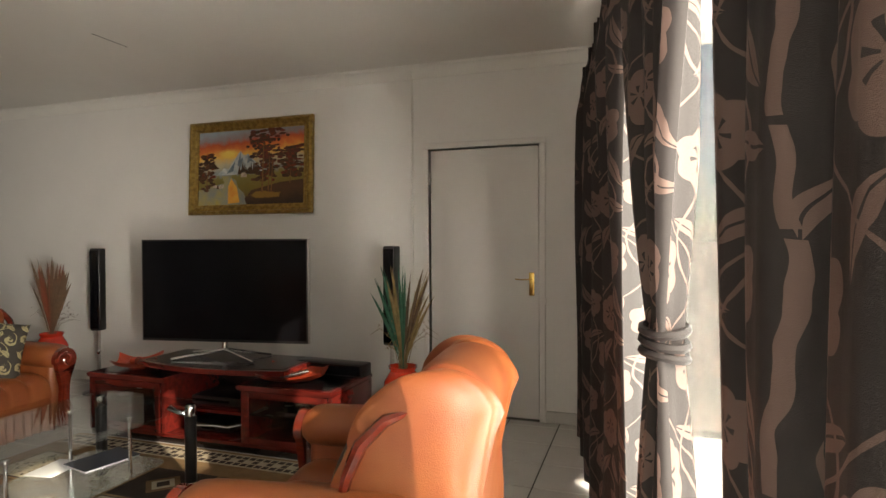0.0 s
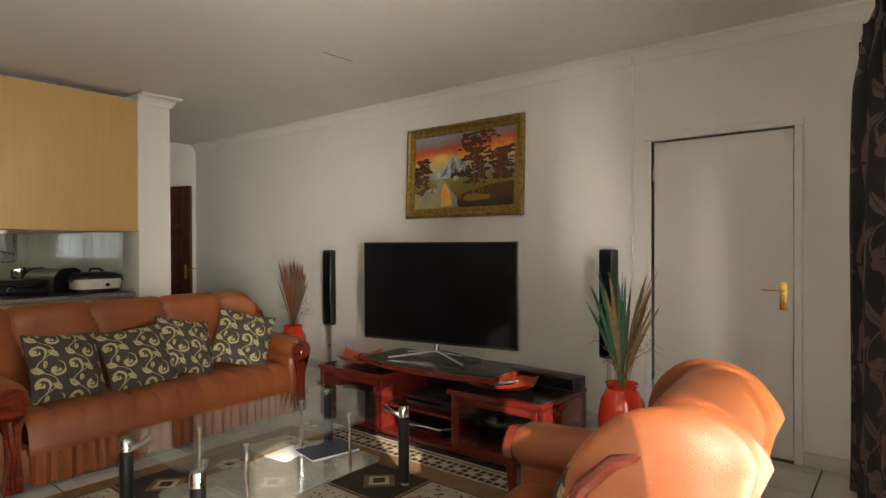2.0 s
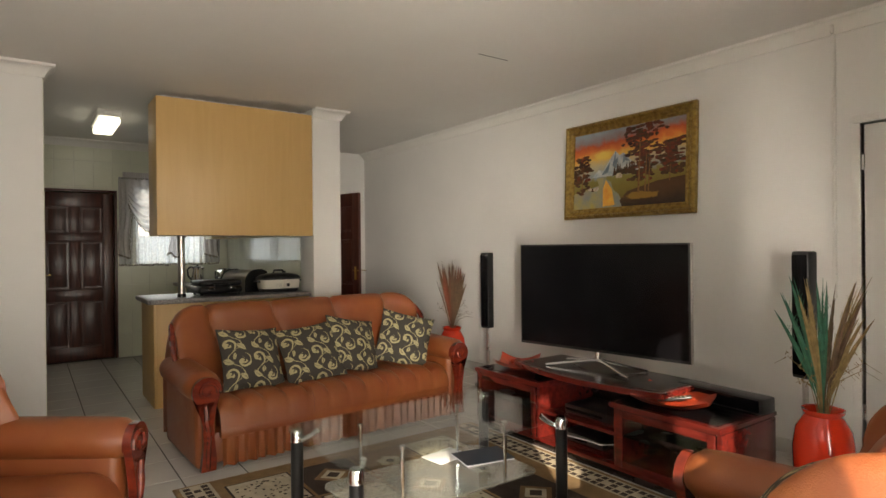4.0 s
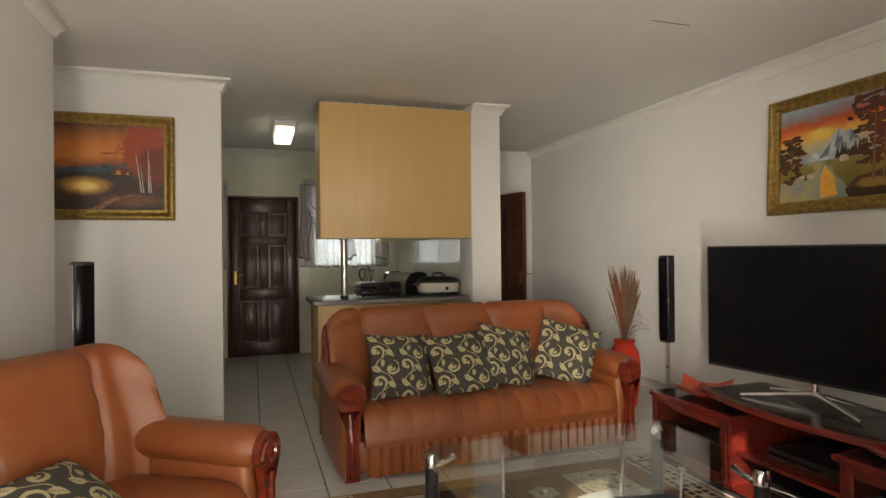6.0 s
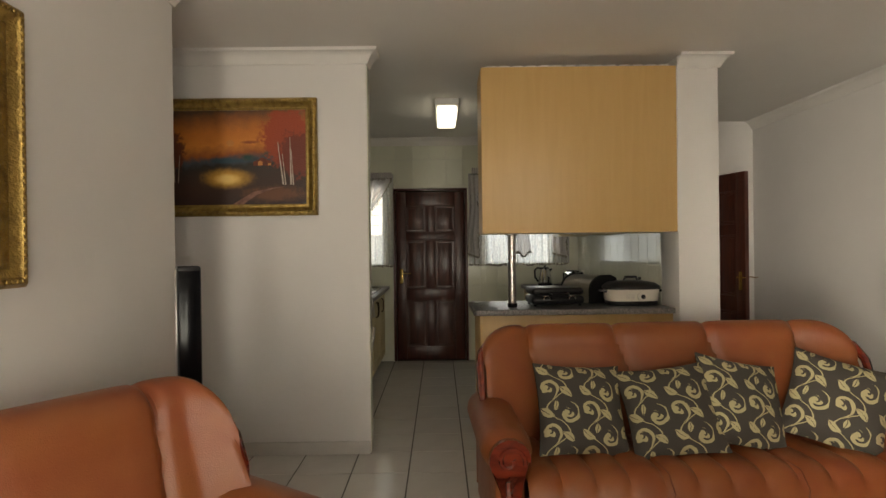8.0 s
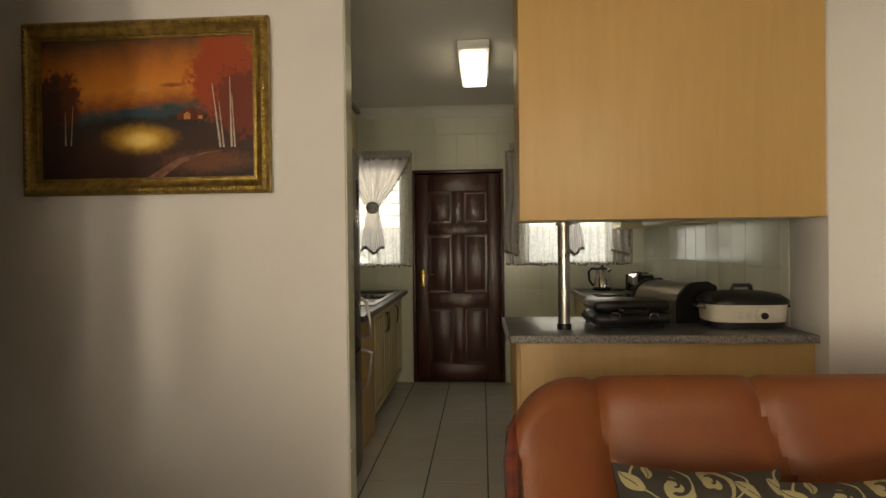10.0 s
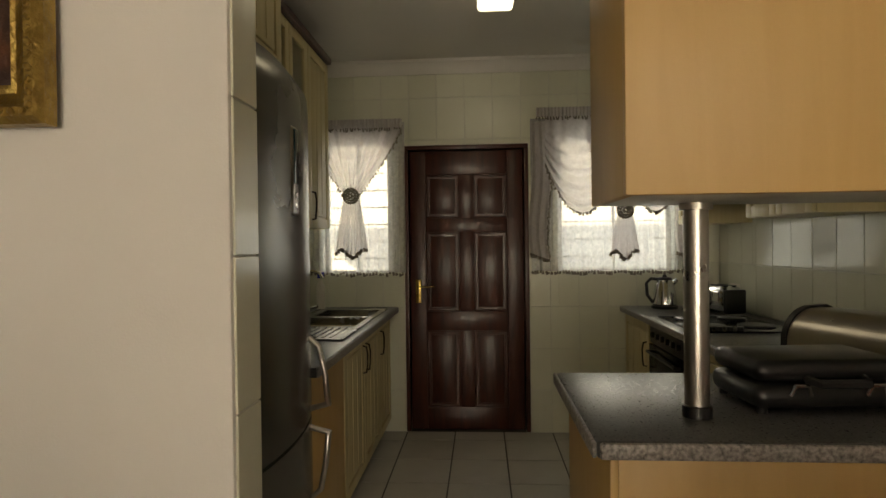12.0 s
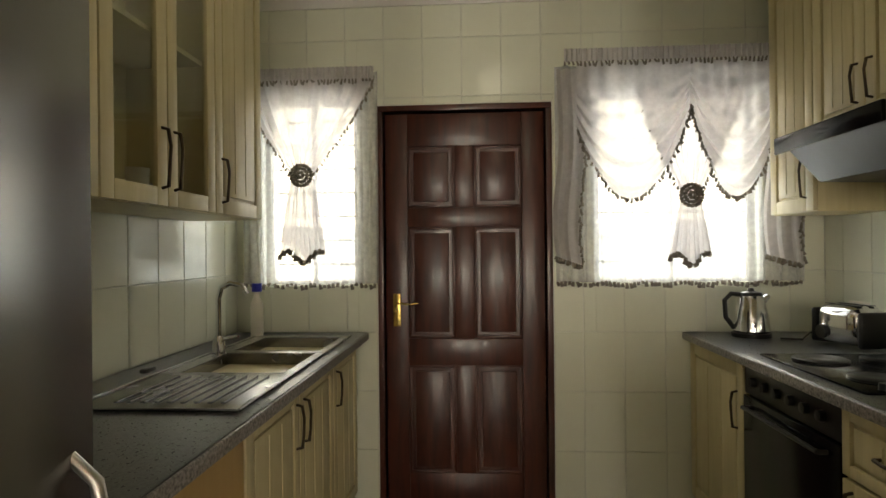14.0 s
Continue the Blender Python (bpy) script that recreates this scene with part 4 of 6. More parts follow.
def square_bowl(m, size, label, fill):
    r = root("serving_bowl", m, label, "bowl", "orange square bowls")
    bm = bmesh.new()

    def fn(off):
        def f(u, v):
            a, b = u * 2 - 1, v * 2 - 1
            e = max(abs(a), abs(b))
            corner = (abs(a) * abs(b)) ** 2
            z = 0.008 + 0.03 * e ** 2 + 0.045 * corner
            return Vector((a * size / 2 * (1 + 0.10 * corner), b * size / 2 * (1 + 0.10 * corner), z + off))
        return f

    add_sheet(bm, 16, 16, fn(0.006))
    add_sheet(bm, 16, 16, fn(-0.004))
    mesh_ob("dish", bm, BOWL, r)
    lathe("base", [(size * 0.2, 0), (size * 0.22, 0.008)], BOWL, r, (0, 0, 0), 20)
    random.seed(3)
    for k in range(fill):
        bm = bmesh.new()
        bmesh.ops.create_icosphere(bm, subdivisions=2, radius=0.022 + 0.006 * random.random())
        for v in bm.verts:
            v.co *= 1 + 0.12 * noise.noise(v.co * 60 + Vector((k, 0, 0)))
        mesh_ob("dried_fruit", bm, random.choice([STANDW, BOWL, SEAM]), r).location = (random.uniform(-0.06, 0.06), random.uniform(-0.06, 0.06), 0.035 + 0.012 * (k % 2))
    return r


square_bowl(pose(-2.92, 3.56, 0.4392, 0, 0, 35), 0.27, "orange-red square bowl with dried fruit on the stand", 7)
b2 = square_bowl(pose(-1.63, 3.55, 0.4392, 0, 0, 20), 0.36, "orange-red square bowl with remote control on the stand", 0)
rem = root("remote_control", pose(-1.63, 3.54, 0.475, 8, 3, -50), "slim dark remote control with silver edge in the bowl", "remote")
box("body", (-0.022, -0.09, 0), (0.022, 0.09, 0.014), BLACK, rem, 0.005)
for i in range(7):
    box("button", (-0.012, -0.07 + i * 0.02, 0.0143), (0.012, -0.06 + i * 0.02, 0.0165), STEEL, rem, 0.001)
sb = root("sound_bar", pose(-1.50, 3.80, 0.4392, 0, 0, -4), "black speaker box lying on the stand", "speaker")
box("cabinet", (-0.26, -0.06, 0), (0.26, 0.06, 0.085), BLACK, sb, 0.012)
box("grille", (-0.24, -0.064, 0.012), (0.24, -0.0605, 0.073), SCREEN, sb, 0)


def tall_speaker(m, z0, z1, label):
    r = root("tall_speaker", m, label, "speaker", "slim floor speakers")
    bm = bmesh.new()
    add_box(bm, (-0.048, -0.045, z0), (0.048, 0.04, z1), 0, 0.012, 3)
    mesh_ob("cabinet", bm, BLACK, r)
    box("grille", (-0.042, -0.050, z0 + 0.02), (0.042, -0.0455, z1 - 0.02), SCREEN, r, 0.002)
    box("side_panel", (-0.0515, -0.03, z0 + 0.015), (-0.0485, 0.03, z1 - 0.015), STEEL, r, 0.001)
    tube("pole", [(0, 0.0, 0.02), (0, 0.0, z0 + 0.01)], 0.016, STEEL, r, 12)
    lathe("foot", [(0.13, 0), (0.13, 0.012), (0.05, 0.022), (0.018, 0.03)], BLACK, r, (0, 0, 0), 26)
    return r


tall_speaker(pose(-4.07, 4.24, 0, 0, 0, 12), 0.55, 1.27, "slim black floor speaker on a steel pole")
tall_speaker(pose(-1.21, 4.12, 0, 0, 0, -8), 0.59, 1.285, "slim black floor speaker on a steel pole")
tall_speaker(pose(-3.49, 0.13, 0, 0, 0, 120), 0.45, 1.29, "slim black floor speaker with grey side on a pole")


def vase(m, h, label, green):
    r = root("floor_vase", m, label, "vase", "red floor vases")
    k = h / 0.56
    prof = [(0.075, 0), (0.095, 0.01), (0.108, 0.08), (0.128, 0.24), (0.132, 0.36), (0.118, 0.46), (0.088, 0.515), (0.078, 0.53), (0.090, 0.548), (0.092, 0.56), (0.082, 0.558), (0.070, 0.53), (0.06, 0.50)]
    lathe("pot", [(a, b * k) for a, b in prof], REDV, r, (0, 0, 0), 36)
    random.seed(21 if green else 20)
    for j in range(5):
        mats = ([REEDG, REEDB, REEDG, REED, REEDB] if green else [REED, REED, SEAM, REED, REED])[j]
        bm = bmesh.new()
        for i in range(10):
            a, lean = random.uniform(-0.4, 0.4) + (j - 2) * 0.7, random.uniform(0.03, 0.16)
            if green:
                lean *= 0.9
            hh = h + random.uniform(0.42, 0.64)
            dx, dy = lean * math.sin(a) * 1.2 + (j - 2) * 0.028, lean * math.cos(a) * random.choice((-1, 1)) * 0.6
            p = [(dx * t * 0.4 + dx * t * t * 0.6, dy * t, h - 0.08 + (hh - h + 0.08) * t) for t in (0, 0.25, 0.45, 0.6, 0.75, 0.9, 1.0)]
            fat = 0.013 if i % 2 == 0 else 0.005
            add_tube(bm, p, [0.0025, 0.003, fat, fat * 1.25, fat, fat * 0.6, 0.001], 5, 0, 0.6)
            for t in range(8):
                q = Vector(p[3]).lerp(Vector(p[5]), t / 8)
                w = Vector((random.uniform(-0.02, 0.02), random.uniform(-0.02, 0.02), random.uniform(0.02, 0.05)))
                add_tube(bm, [q, q + w], [0.002, 0.0006], 3)
        mesh_ob("grass_plume", bm, mats, r)
    bm = bmesh.new()
    for i in range(14):
        a = random.uniform(0, 6.28)
        l = random.uniform(0.10, 0.24)
        up = random.uniform(0.10, 0.26)
        add_tube(bm, [(0.02 * math.cos(a), 0.02 * math.sin(a), h - 0.04), (0.3 * l * math.cos(a), 0.3 * l * math.sin(a), h + up * 0.7), (0.7 * l * math.cos(a), 0.7 * l * math.sin(a), h + up), (l * math.cos(a), l * math.sin(a), h + up * 0.8)], [0.002, 0.0018, 0.0015, 0.0008], 4)
        for t in range(5):
            q = Vector((0.7 * l * math.cos(a), 0.7 * l * math.sin(a), h + up)) + Vector((random.uniform(-0.03, 0.03), random.uniform(-0.03, 0.03), random.uniform(-0.03, 0.04)))
            add_tube(bm, [q, q + Vector((random.uniform(-0.015, 0.015), 0.006, 0.014))], [0.003, 0.001], 3)
    mesh_ob("twigs", bm, REEDB if green else REED, r)
    return r


vase(pose(-4.27, 3.96, 0), 0.56, "red glazed floor vase with dry brown grasses", False)
vase(pose(-0.98, 3.76, 0, 0, 0, 40), 0.53, "red glazed floor vase with green and straw grasses", True)


# ---- pictures and mirror ----
def gilt_frame(parent, w, h, depth=0.05, wide=0.085):
    """Moulded frame, local x across, y up, z out; beads along the outer rail."""
    prof = [(0, 0.0), (0, depth * 0.7), (0.012, depth), (0.028, depth), (0.036, depth * 0.75), (0.058, depth * 0.55), (0.066, depth * 0.62), (wide - 0.008, depth * 0.45), (wide, depth * 0.4), (wide, 0.004)]
    bm = bmesh.new()
    loops = []
    for d, z in prof:
        x, y = w / 2 - d, h / 2 - d
        loops.append([bm.verts.new(c) for c in ((-x, -y, z), (x, -y, z), (x, y, z), (-x, y, z))])
    for a, b in zip(loops, loops[1:]):
        for i in range(4):
            bm.faces.new((a[i], a[(i + 1) % 4], b[(i + 1) % 4], b[i]))
    mesh_ob("frame", bm, GOLD, parent)
    bm = bmesh.new()
    x, y = w / 2 - 0.020, h / 2 - 0.020
    for (ax, ay), (bx, by) in (((-x, -y), (x, -y)), ((x, -y), (x, y)), ((x, y), (-x, y)), ((-x, y), (-x, -y))):
        n = int(math.hypot(bx - ax, by - ay) / 0.022)
        for i in range(n):
            t = (i + 0.5) / n
            add_box(bm, (-0.008, -0.006, -0.004), (0.008, 0.006, 0.004), 0, 0.003, 1, Matrix.Translation((ax + (bx - ax) * t, ay + (by - ay) * t, depth)) @ pose(0, 0, 0, 0, 0, 45 + 90 * (i % 2)))
    tagged(mesh_ob("carved_beads", bm, GOLD, parent), kind="stuff")


def paint(name, colour, other=None, scale=14):
    return mat(name, colour, 0.42, 0, 0.2, scale, 0.2, 120, other)


P_SKY = paint("paint_red_sky", (0.45, 0.07, 0.02), (0.62, 0.20, 0.03), 7)
P_GLOW = paint("paint_yellow_glow", (0.85, 0.50, 0.08), (0.80, 0.28, 0.04))
P_BLUE = paint("paint_blue", (0.22, 0.28, 0.33), (0.10, 0.15, 0.22))
P_SNOW = paint("paint_snow", (0.58, 0.60, 0.60), (0.28, 0.36, 0.44), 30)
P_TREE = paint("paint_dark_tree", (0.035, 0.025, 0.012), (0.09, 0.03, 0.012), 40)
P_LEAF = paint("paint_red_leaf", (0.20, 0.035, 0.012), (0.07, 0.02, 0.01), 40)
P_GRASS = paint("paint_meadow", (0.32, 0.24, 0.035), (0.08, 0.08, 0.015), 25)
P_EARTH = paint("paint_earth", (0.07, 0.03, 0.015), (0.16, 0.06, 0.02), 25)
P_WATER = paint("paint_water", (0.24, 0.27, 0.26), (0.50, 0.38, 0.07), 8)
P_PALE = paint("paint_birch", (0.62, 0.52, 0.42), (0.30, 0.22, 0.16), 50)
P_ORANGE = paint("paint_orange_sky", (0.40, 0.085, 0.015), (0.20, 0.035, 0.012), 5)
P_TEAL = paint("paint_teal", (0.03, 0.08, 0.10), (0.02, 0.035, 0.03), 20)
PAINTS = [P_SKY, P_GLOW, P_BLUE, P_SNOW, P_TREE, P_LEAF, P_GRASS, P_EARTH, P_WATER, P_PALE, P_ORANGE, P_TEAL]


def blob(bm, x, y, rx, ry, z, mi, rnd, n=12):
    add_poly(bm, [(x + rx * math.cos(6.283 * i / n) * rnd.uniform(0.7, 1.15), y + ry * math.sin(6.283 * i / n) * rnd.uniform(0.7, 1.15)) for i in range(n)], z, 0.0003, mi)


def strip(bm, x0, y0, x1, y1, w0, w1, z, mi):
    add_poly(bm, [(x0 - w0 / 2, y0), (x0 + w0 / 2, y0), (x1 + w1 / 2, y1), (x1 - w1 / 2, y1)], z, 0.0003, mi)


def oil_ground(name, half, ramp, patches):
    """Brushed oil colour: tones that change up the canvas, with soft-edged patches over them."""
    m = mat(name, (0.3, 0.2, 0.1), 0.42, 0, 0.2, 14, 0.25, 120)
    n, l = m.node_tree.nodes, m.node_tree.links
    co = n.new("ShaderNodeTexCoord")
    brush = n.new("ShaderNodeTexNoise")
    brush.inputs["Scale"].default_value, brush.inputs["Detail"].default_value = 16, 6
    fine = n.new("ShaderNodeTexNoise")
    fine.inputs["Scale"].default_value, fine.inputs["Detail"].default_value = 45, 4
    for q in (brush, fine):
        l.new(co.outputs["Object"], q.inputs["Vector"])
    sp = n.new("ShaderNodeSeparateXYZ")
    l.new(co.outputs["Object"], sp.inputs[0])

    def ma(op, a, b, c=0.0):
        q = n.new("ShaderNodeMath")
        q.operation = op
        for k, v in enumerate((a, b, c)):
            if isinstance(v, (int, float)):
                q.inputs[k].default_value = v
            else:
                l.new(v, q.inputs[k])
        return q.outputs[0]

    y = ma("ADD", sp.outputs[1], ma("MULTIPLY_ADD", brush.outputs[0], 0.10, -0.05))
    y = ma("MULTIPLY_ADD", sp.outputs[0], -0.06, y)
    cr = n.new("ShaderNodeValToRGB")
    while len(cr.color_ramp.elements) < len(ramp):
        cr.color_ramp.elements.new(0.5)
    for k, (p, c) in zip(cr.color_ramp.elements, ramp):
        k.position, k.color = (p + half) / (2 * half), (*c, 1)
    # order is kept, since the stops ascend
    l.new(ma("MULTIPLY_ADD", y, 1 / (2 * half), 0.5), cr.inputs[0])
    colour = cr.outputs[0]
    for cx, cy, rx, ry, c, ragged in patches:
        dx = ma("DIVIDE", ma("SUBTRACT", sp.outputs[0], cx), rx)
        dy = ma("DIVIDE", ma("SUBTRACT", sp.outputs[1], cy), ry)
        d = ma("SQRT", ma("ADD", ma("MULTIPLY", dx, dx), ma("MULTIPLY", dy, dy)), 0)
        d = ma("ADD", d, ma("MULTIPLY_ADD", fine.outputs[0], 2.4 * ragged, -1.2 * ragged))
        d = ma("ADD", d, ma("MULTIPLY_ADD", brush.outputs[0], 2.0 * ragged, -1.0 * ragged))
        mr = n.new("ShaderNodeMapRange")
        mr.interpolation_type = "SMOOTHSTEP"
        mr.inputs["From Min"].default_value, mr.inputs["From Max"].default_value = 1.1, 0.75 if ragged > 0.3 else 0.3
        l.new(d, mr.inputs[0])
        mx = n.new("ShaderNodeMix")
        mx.data_type = "RGBA"
        mx.inputs["B"].default_value = (*c, 1)
        l.new(mr.outputs[0], mx.inputs["Factor"])
        l.new(colour, mx.inputs["A"])
        colour = mx.outputs["Result"]
    l.new(colour, n["Principled BSDF"].inputs["Base Color"])
    return m


def mountain_painting():
    w, h = 1.235, 0.81
    r = root("framed_painting", pose(-2.71, 4.565, 1.958, 87.5, 0, 0), "gilt-framed oil painting of mountains, lake and red trees", "painting", "gilt-framed paintings")
    gilt_frame(r, w, h)
    rnd = random.Random(4)
    a, b = w / 2 - 0.075, h / 2 - 0.075
    dark, rust = (0.045, 0.018, 0.012), (0.13, 0.03, 0.016)
    sky = oil_ground("oil_mountain", b, [(-0.33, (0.09, 0.05, 0.02)), (-0.17, (0.22, 0.17, 0.03)), (-0.07, (0.26, 0.23, 0.06)), (-0.03, (0.30, 0.34, 0.36)), (0.05, (0.55, 0.48, 0.30)), (0.11, (0.80, 0.50, 0.10)), (0.17, (0.72, 0.20, 0.04)), (0.22, (0.55, 0.09, 0.03)), (0.26, (0.30, 0.22, 0.22)), (0.33, (0.30, 0.36, 0.42))],
                     [(-0.22, 0.12, 0.12, 0.05, (0.85, 0.62, 0.12), 0.1)])
    trees = oil_ground("oil_trees", b, [(-0.33, (0.03, 0.015, 0.01)), (-0.2, (0.10, 0.045, 0.02)), (0.1, dark), (0.33, rust)], [(0.15, -0.24, 0.16, 0.03, (0.30, 0.17, 0.03), 0.35), (0.3, 0.1, 0.2, 0.1, rust, 0.5)])
    mats = PAINTS + [sky, trees]
    bm = bmesh.new()
    add_box(bm, (-a, -b, 0.004), (a, b, 0.008), 12)
    layer = [0.0085]

    def nz():
        layer[0] += 0.00035
        return layer[0]

    add_poly(bm, [(-0.34, -0.06), (-0.27, 0.0), (-0.22, -0.01), (-0.15, 0.08), (-0.10, 0.14), (-0.06, 0.10), (-0.02, 0.115), (0.06, 0.04), (0.14, -0.02), (0.16, -0.06)], nz(), 0.0003, 3)
    for pts in ([(-0.13, 0.02), (-0.10, 0.135), (-0.095, 0.07), (-0.07, 0.09), (-0.09, 0.0)], [(-0.03, 0.03), (-0.02, 0.11), (0.04, 0.04), (0.0, 0.05)], [(-0.24, -0.05), (-0.15, 0.06), (-0.17, -0.03)]):
        add_poly(bm, pts, nz(), 0.0003, 2)
    add_poly(bm, [(-a, -b), (0.0, -b), (-0.06, -0.22), (-0.12, -0.17), (-0.14, -0.11), (-0.22, -0.07), (-0.29, -0.07), (-0.26, -0.13), (-a, -0.19)], nz(), 0.0003, 8)
    add_poly(bm, [(-0.22, -b + 0.02), (-0.10, -b + 0.03), (-0.13, -0.17), (-0.19, -0.09), (-0.22, -0.16)], nz(), 0.0003, 1)
    zz = nz()
    for i in range(16):
        x = rnd.uniform(-0.12, 0.10)
        add_poly(bm, [(x - 0.02, -0.06), (x + 0.02, -0.06), (x, -0.06 + rnd.uniform(0.05, 0.12))], zz + i * 2e-6, 0.0003, 4)
    add_poly(bm, [(-0.09, -0.085), (-0.03, -0.085), (-0.03, -0.06), (-0.045, -0.045), (-0.08, -0.045), (-0.09, -0.06)], nz(), 0.0003, 9)
    add_poly(bm, [(-0.02, -b), (a, -b), (a, -0.12), (0.30, -0.14), (0.16, -0.17), (0.02, -0.20), (-0.05, -0.27)], nz(), 0.0003, 13)
    for i in range(9):
        blob(bm, -a + 0.05 + rnd.uniform(0, 0.22), -0.17 + rnd.uniform(-0.02, 0.02), 0.028, 0.014, nz(), 9 if i % 3 == 0 else 7, rnd, 8)
    zz = nz()
    for i in range(420):
        k = i % 6
        if k == 0:
            cx, cy, ry = rnd.gauss(-0.44, 0.05), rnd.uniform(-0.15, 0.15), 0.016
        elif k < 4:
            cy = rnd.uniform(-0.12, b - 0.02)
            cx, ry = rnd.gauss(0.16, 0.045 + 0.10 * max(0.0, cy) ** 0.7), 0.014
        else:
            cx, cy, ry = rnd.gauss(0.40, 0.06), rnd.uniform(-0.10, 0.16), 0.014
        cx = max(-a + 0.03, min(a - 0.03, cx))
        blob(bm, cx, min(cy, b - 0.02), rnd.uniform(0.014, 0.040), rnd.uniform(0.007, ry + 0.004), zz + i * 2e-6, rnd.choice((4, 13, 13, 5, 7)), rnd, 7)
    zz = nz() + 0.0009
    for x, y1, wd in ((-0.44, 0.0, 0.010), (0.13, 0.20, 0.018), (0.19, 0.08, 0.013), (0.22, 0.05, 0.012), (0.40, -0.02, 0.008)):
        strip(bm, x, -0.22 if x > 0 and x < 0.3 else -0.15, x + 0.01, y1, wd, wd * 0.4, zz, 14)
        zz += 2e-5
    mesh_ob("canvas", bm, mats + [paint("paint_ochre_trunk", (0.30, 0.16, 0.05), (0.12, 0.05, 0.02), 60)], r, False)


def sunset_painting():
    w, h = 1.12, 0.765
    r = root("framed_painting", Matrix.Translation((-4.802, -0.135, 1.958)) @ pose(0, 0, 0, 90, 0, 90), "gilt-framed oil painting of an orange sunset lake", "painting", "gilt-framed paintings")
    gilt_frame(r, w, h, 0.045, 0.075)
    a, b = w / 2 - 0.066, h / 2 - 0.066
    red = (0.36, 0.055, 0.015)
    ground = oil_ground("oil_sunset", b, [(-0.31, (0.035, 0.015, 0.012)), (-0.19, (0.05, 0.022, 0.014)), (-0.11, (0.045, 0.025, 0.018)), (-0.05, (0.03, 0.025, 0.022)), (-0.015, (0.05, 0.07, 0.085)), (0.025, (0.33, 0.09, 0.02)), (0.09, (0.66, 0.24, 0.04)), (0.17, (0.56, 0.18, 0.03)), (0.25, (0.30, 0.10, 0.025)), (0.31, (0.09, 0.045, 0.025))],
                        [(-0.03, -0.135, 0.19, 0.075, (0.62, 0.33, 0.05), 0.12), (-0.03, -0.14, 0.10, 0.04, (0.90, 0.66, 0.22), 0.1), (-0.02, -0.02, 0.22, 0.022, (0.03, 0.075, 0.10), 0.2), (0.10, 0.0, 0.05, 0.03, (0.02, 0.07, 0.06), 0.3), (0.24, 0.02, 0.05, 0.03, (0.02, 0.07, 0.06), 0.3),
                         (0.36, 0.13, 0.17, 0.20, red, 0.38), (0.42, 0.02, 0.12, 0.16, (0.18, 0.028, 0.012), 0.4), (-0.40, 0.04, 0.10, 0.13, (0.15, 0.035, 0.014), 0.45), (-0.44, 0.0, 0.06, 0.16, (0.05, 0.02, 0.012), 0.4), (0.28, -0.24, 0.24, 0.06, (0.16, 0.06, 0.025), 0.3), (0.12, 0.10, 0.07, 0.012, (0.30, 0.07, 0.02), 0.3)])
    bm = bmesh.new()
    add_box(bm, (-a, -b, 0.004), (a, b, 0.008), 0)
    layer = [0.0085]

    def nz():
        layer[0] += 0.00035
        return layer[0]

    add_poly(bm, [(-0.01 + 0.026 * math.cos(i * 0.5236), 0.095 + 0.021 * math.sin(i * 0.5236)) for i in range(12)], nz(), 0.0003, 3)
    add_poly(bm, [(0.14, -0.055), (0.26, -0.055), (0.26, -0.03), (0.20, 0.0), (0.14, -0.03)], nz(), 0.0003, 2)
    add_poly(bm, [(0.17, -0.053), (0.20, -0.053), (0.20, -0.03), (0.185, -0.02), (0.17, -0.03)], nz(), 0.0003, 3)
    add_poly(bm, [(0.235, -0.053), (0.255, -0.053), (0.255, -0.038), (0.235, -0.038)], nz(), 0.0003, 3)
    add_poly(bm, [(0.0, -b + 0.01), (0.07, -b + 0.01), (0.16, -0.245), (0.27, -0.205), (0.36, -0.19), (0.26, -0.20), (0.14, -0.225)], nz(), 0.0003, 4)
    zz = nz()
    for x, t, y1, wd in ((0.335, -0.035, 0.10, 0.011), (0.35, -0.02, 0.02, 0.008), (0.385, -0.005, 0.13, 0.010), (0.40, -0.012, 0.05, 0.008), (-0.375, 0.0, -0.01, 0.007), (-0.35, 0.012, 0.02, 0.006)):
        strip(bm, x, -0.18 if x > 0 else -0.16, x + t, y1, wd, wd * 0.35, zz, 1)
        zz += 2e-5
    mesh_ob("canvas", bm, [ground, P_PALE, P_LEAF, P_SUN, P_PATH], r, False)


P_SUN = paint("paint_pale_sun", (0.62, 0.28, 0.07), (0.55, 0.20, 0.05))
P_PATH = paint("paint_path", (0.26, 0.12, 0.08), (0.08, 0.03, 0.02), 30)
mountain_painting()
sunset_painting()
mir = root("wall_mirror", Matrix.Translation((-2.23, -0.098, 1.675)) @ pose(0, 0, 0, 90, 0, 180), "rectangular wall mirror in a carved gilt frame", "mirror")
gilt_frame(mir, 1.10, 0.85, 0.05, 0.13)
box("mirror_glass", (-0.425, -0.30, 0.006), (0.425, 0.30, 0.012), MIRROR, mir, 0)
conduit = root("wall_conduit", pose(-1.23, 4.575, 0), "thin white painted conduit running up the wall", "conduit")
tube("pipe", [(0, -0.006, 1.0), (0, -0.006, 2.57)], 0.011, TRIM, conduit)
tube("pipe", [(0, -0.03, 2.57), (0, -0.03, 2.655)], 0.012, TRIM, conduit)
sw = tagged(box("wall_plate", (-0.205, 4.568, 0.86), (-0.197, 4.5785, 0.90), DOORP, None, 0.002), "small white plate on the wall by the door", "wall plate")
crack = tagged(box("ceiling_crack", (-2.893, 3.20, H - 0.0015), (-2.886, 3.47, H + 0.002), GROUT, None, 0), "short dark crack in the ceiling plaster", "crack", kind="structure")


# ---- patio curtains ----
CURTAIN_FRAME = WALL_TURN @ pose(-0.135, 0, 0, 0, 0, 90)


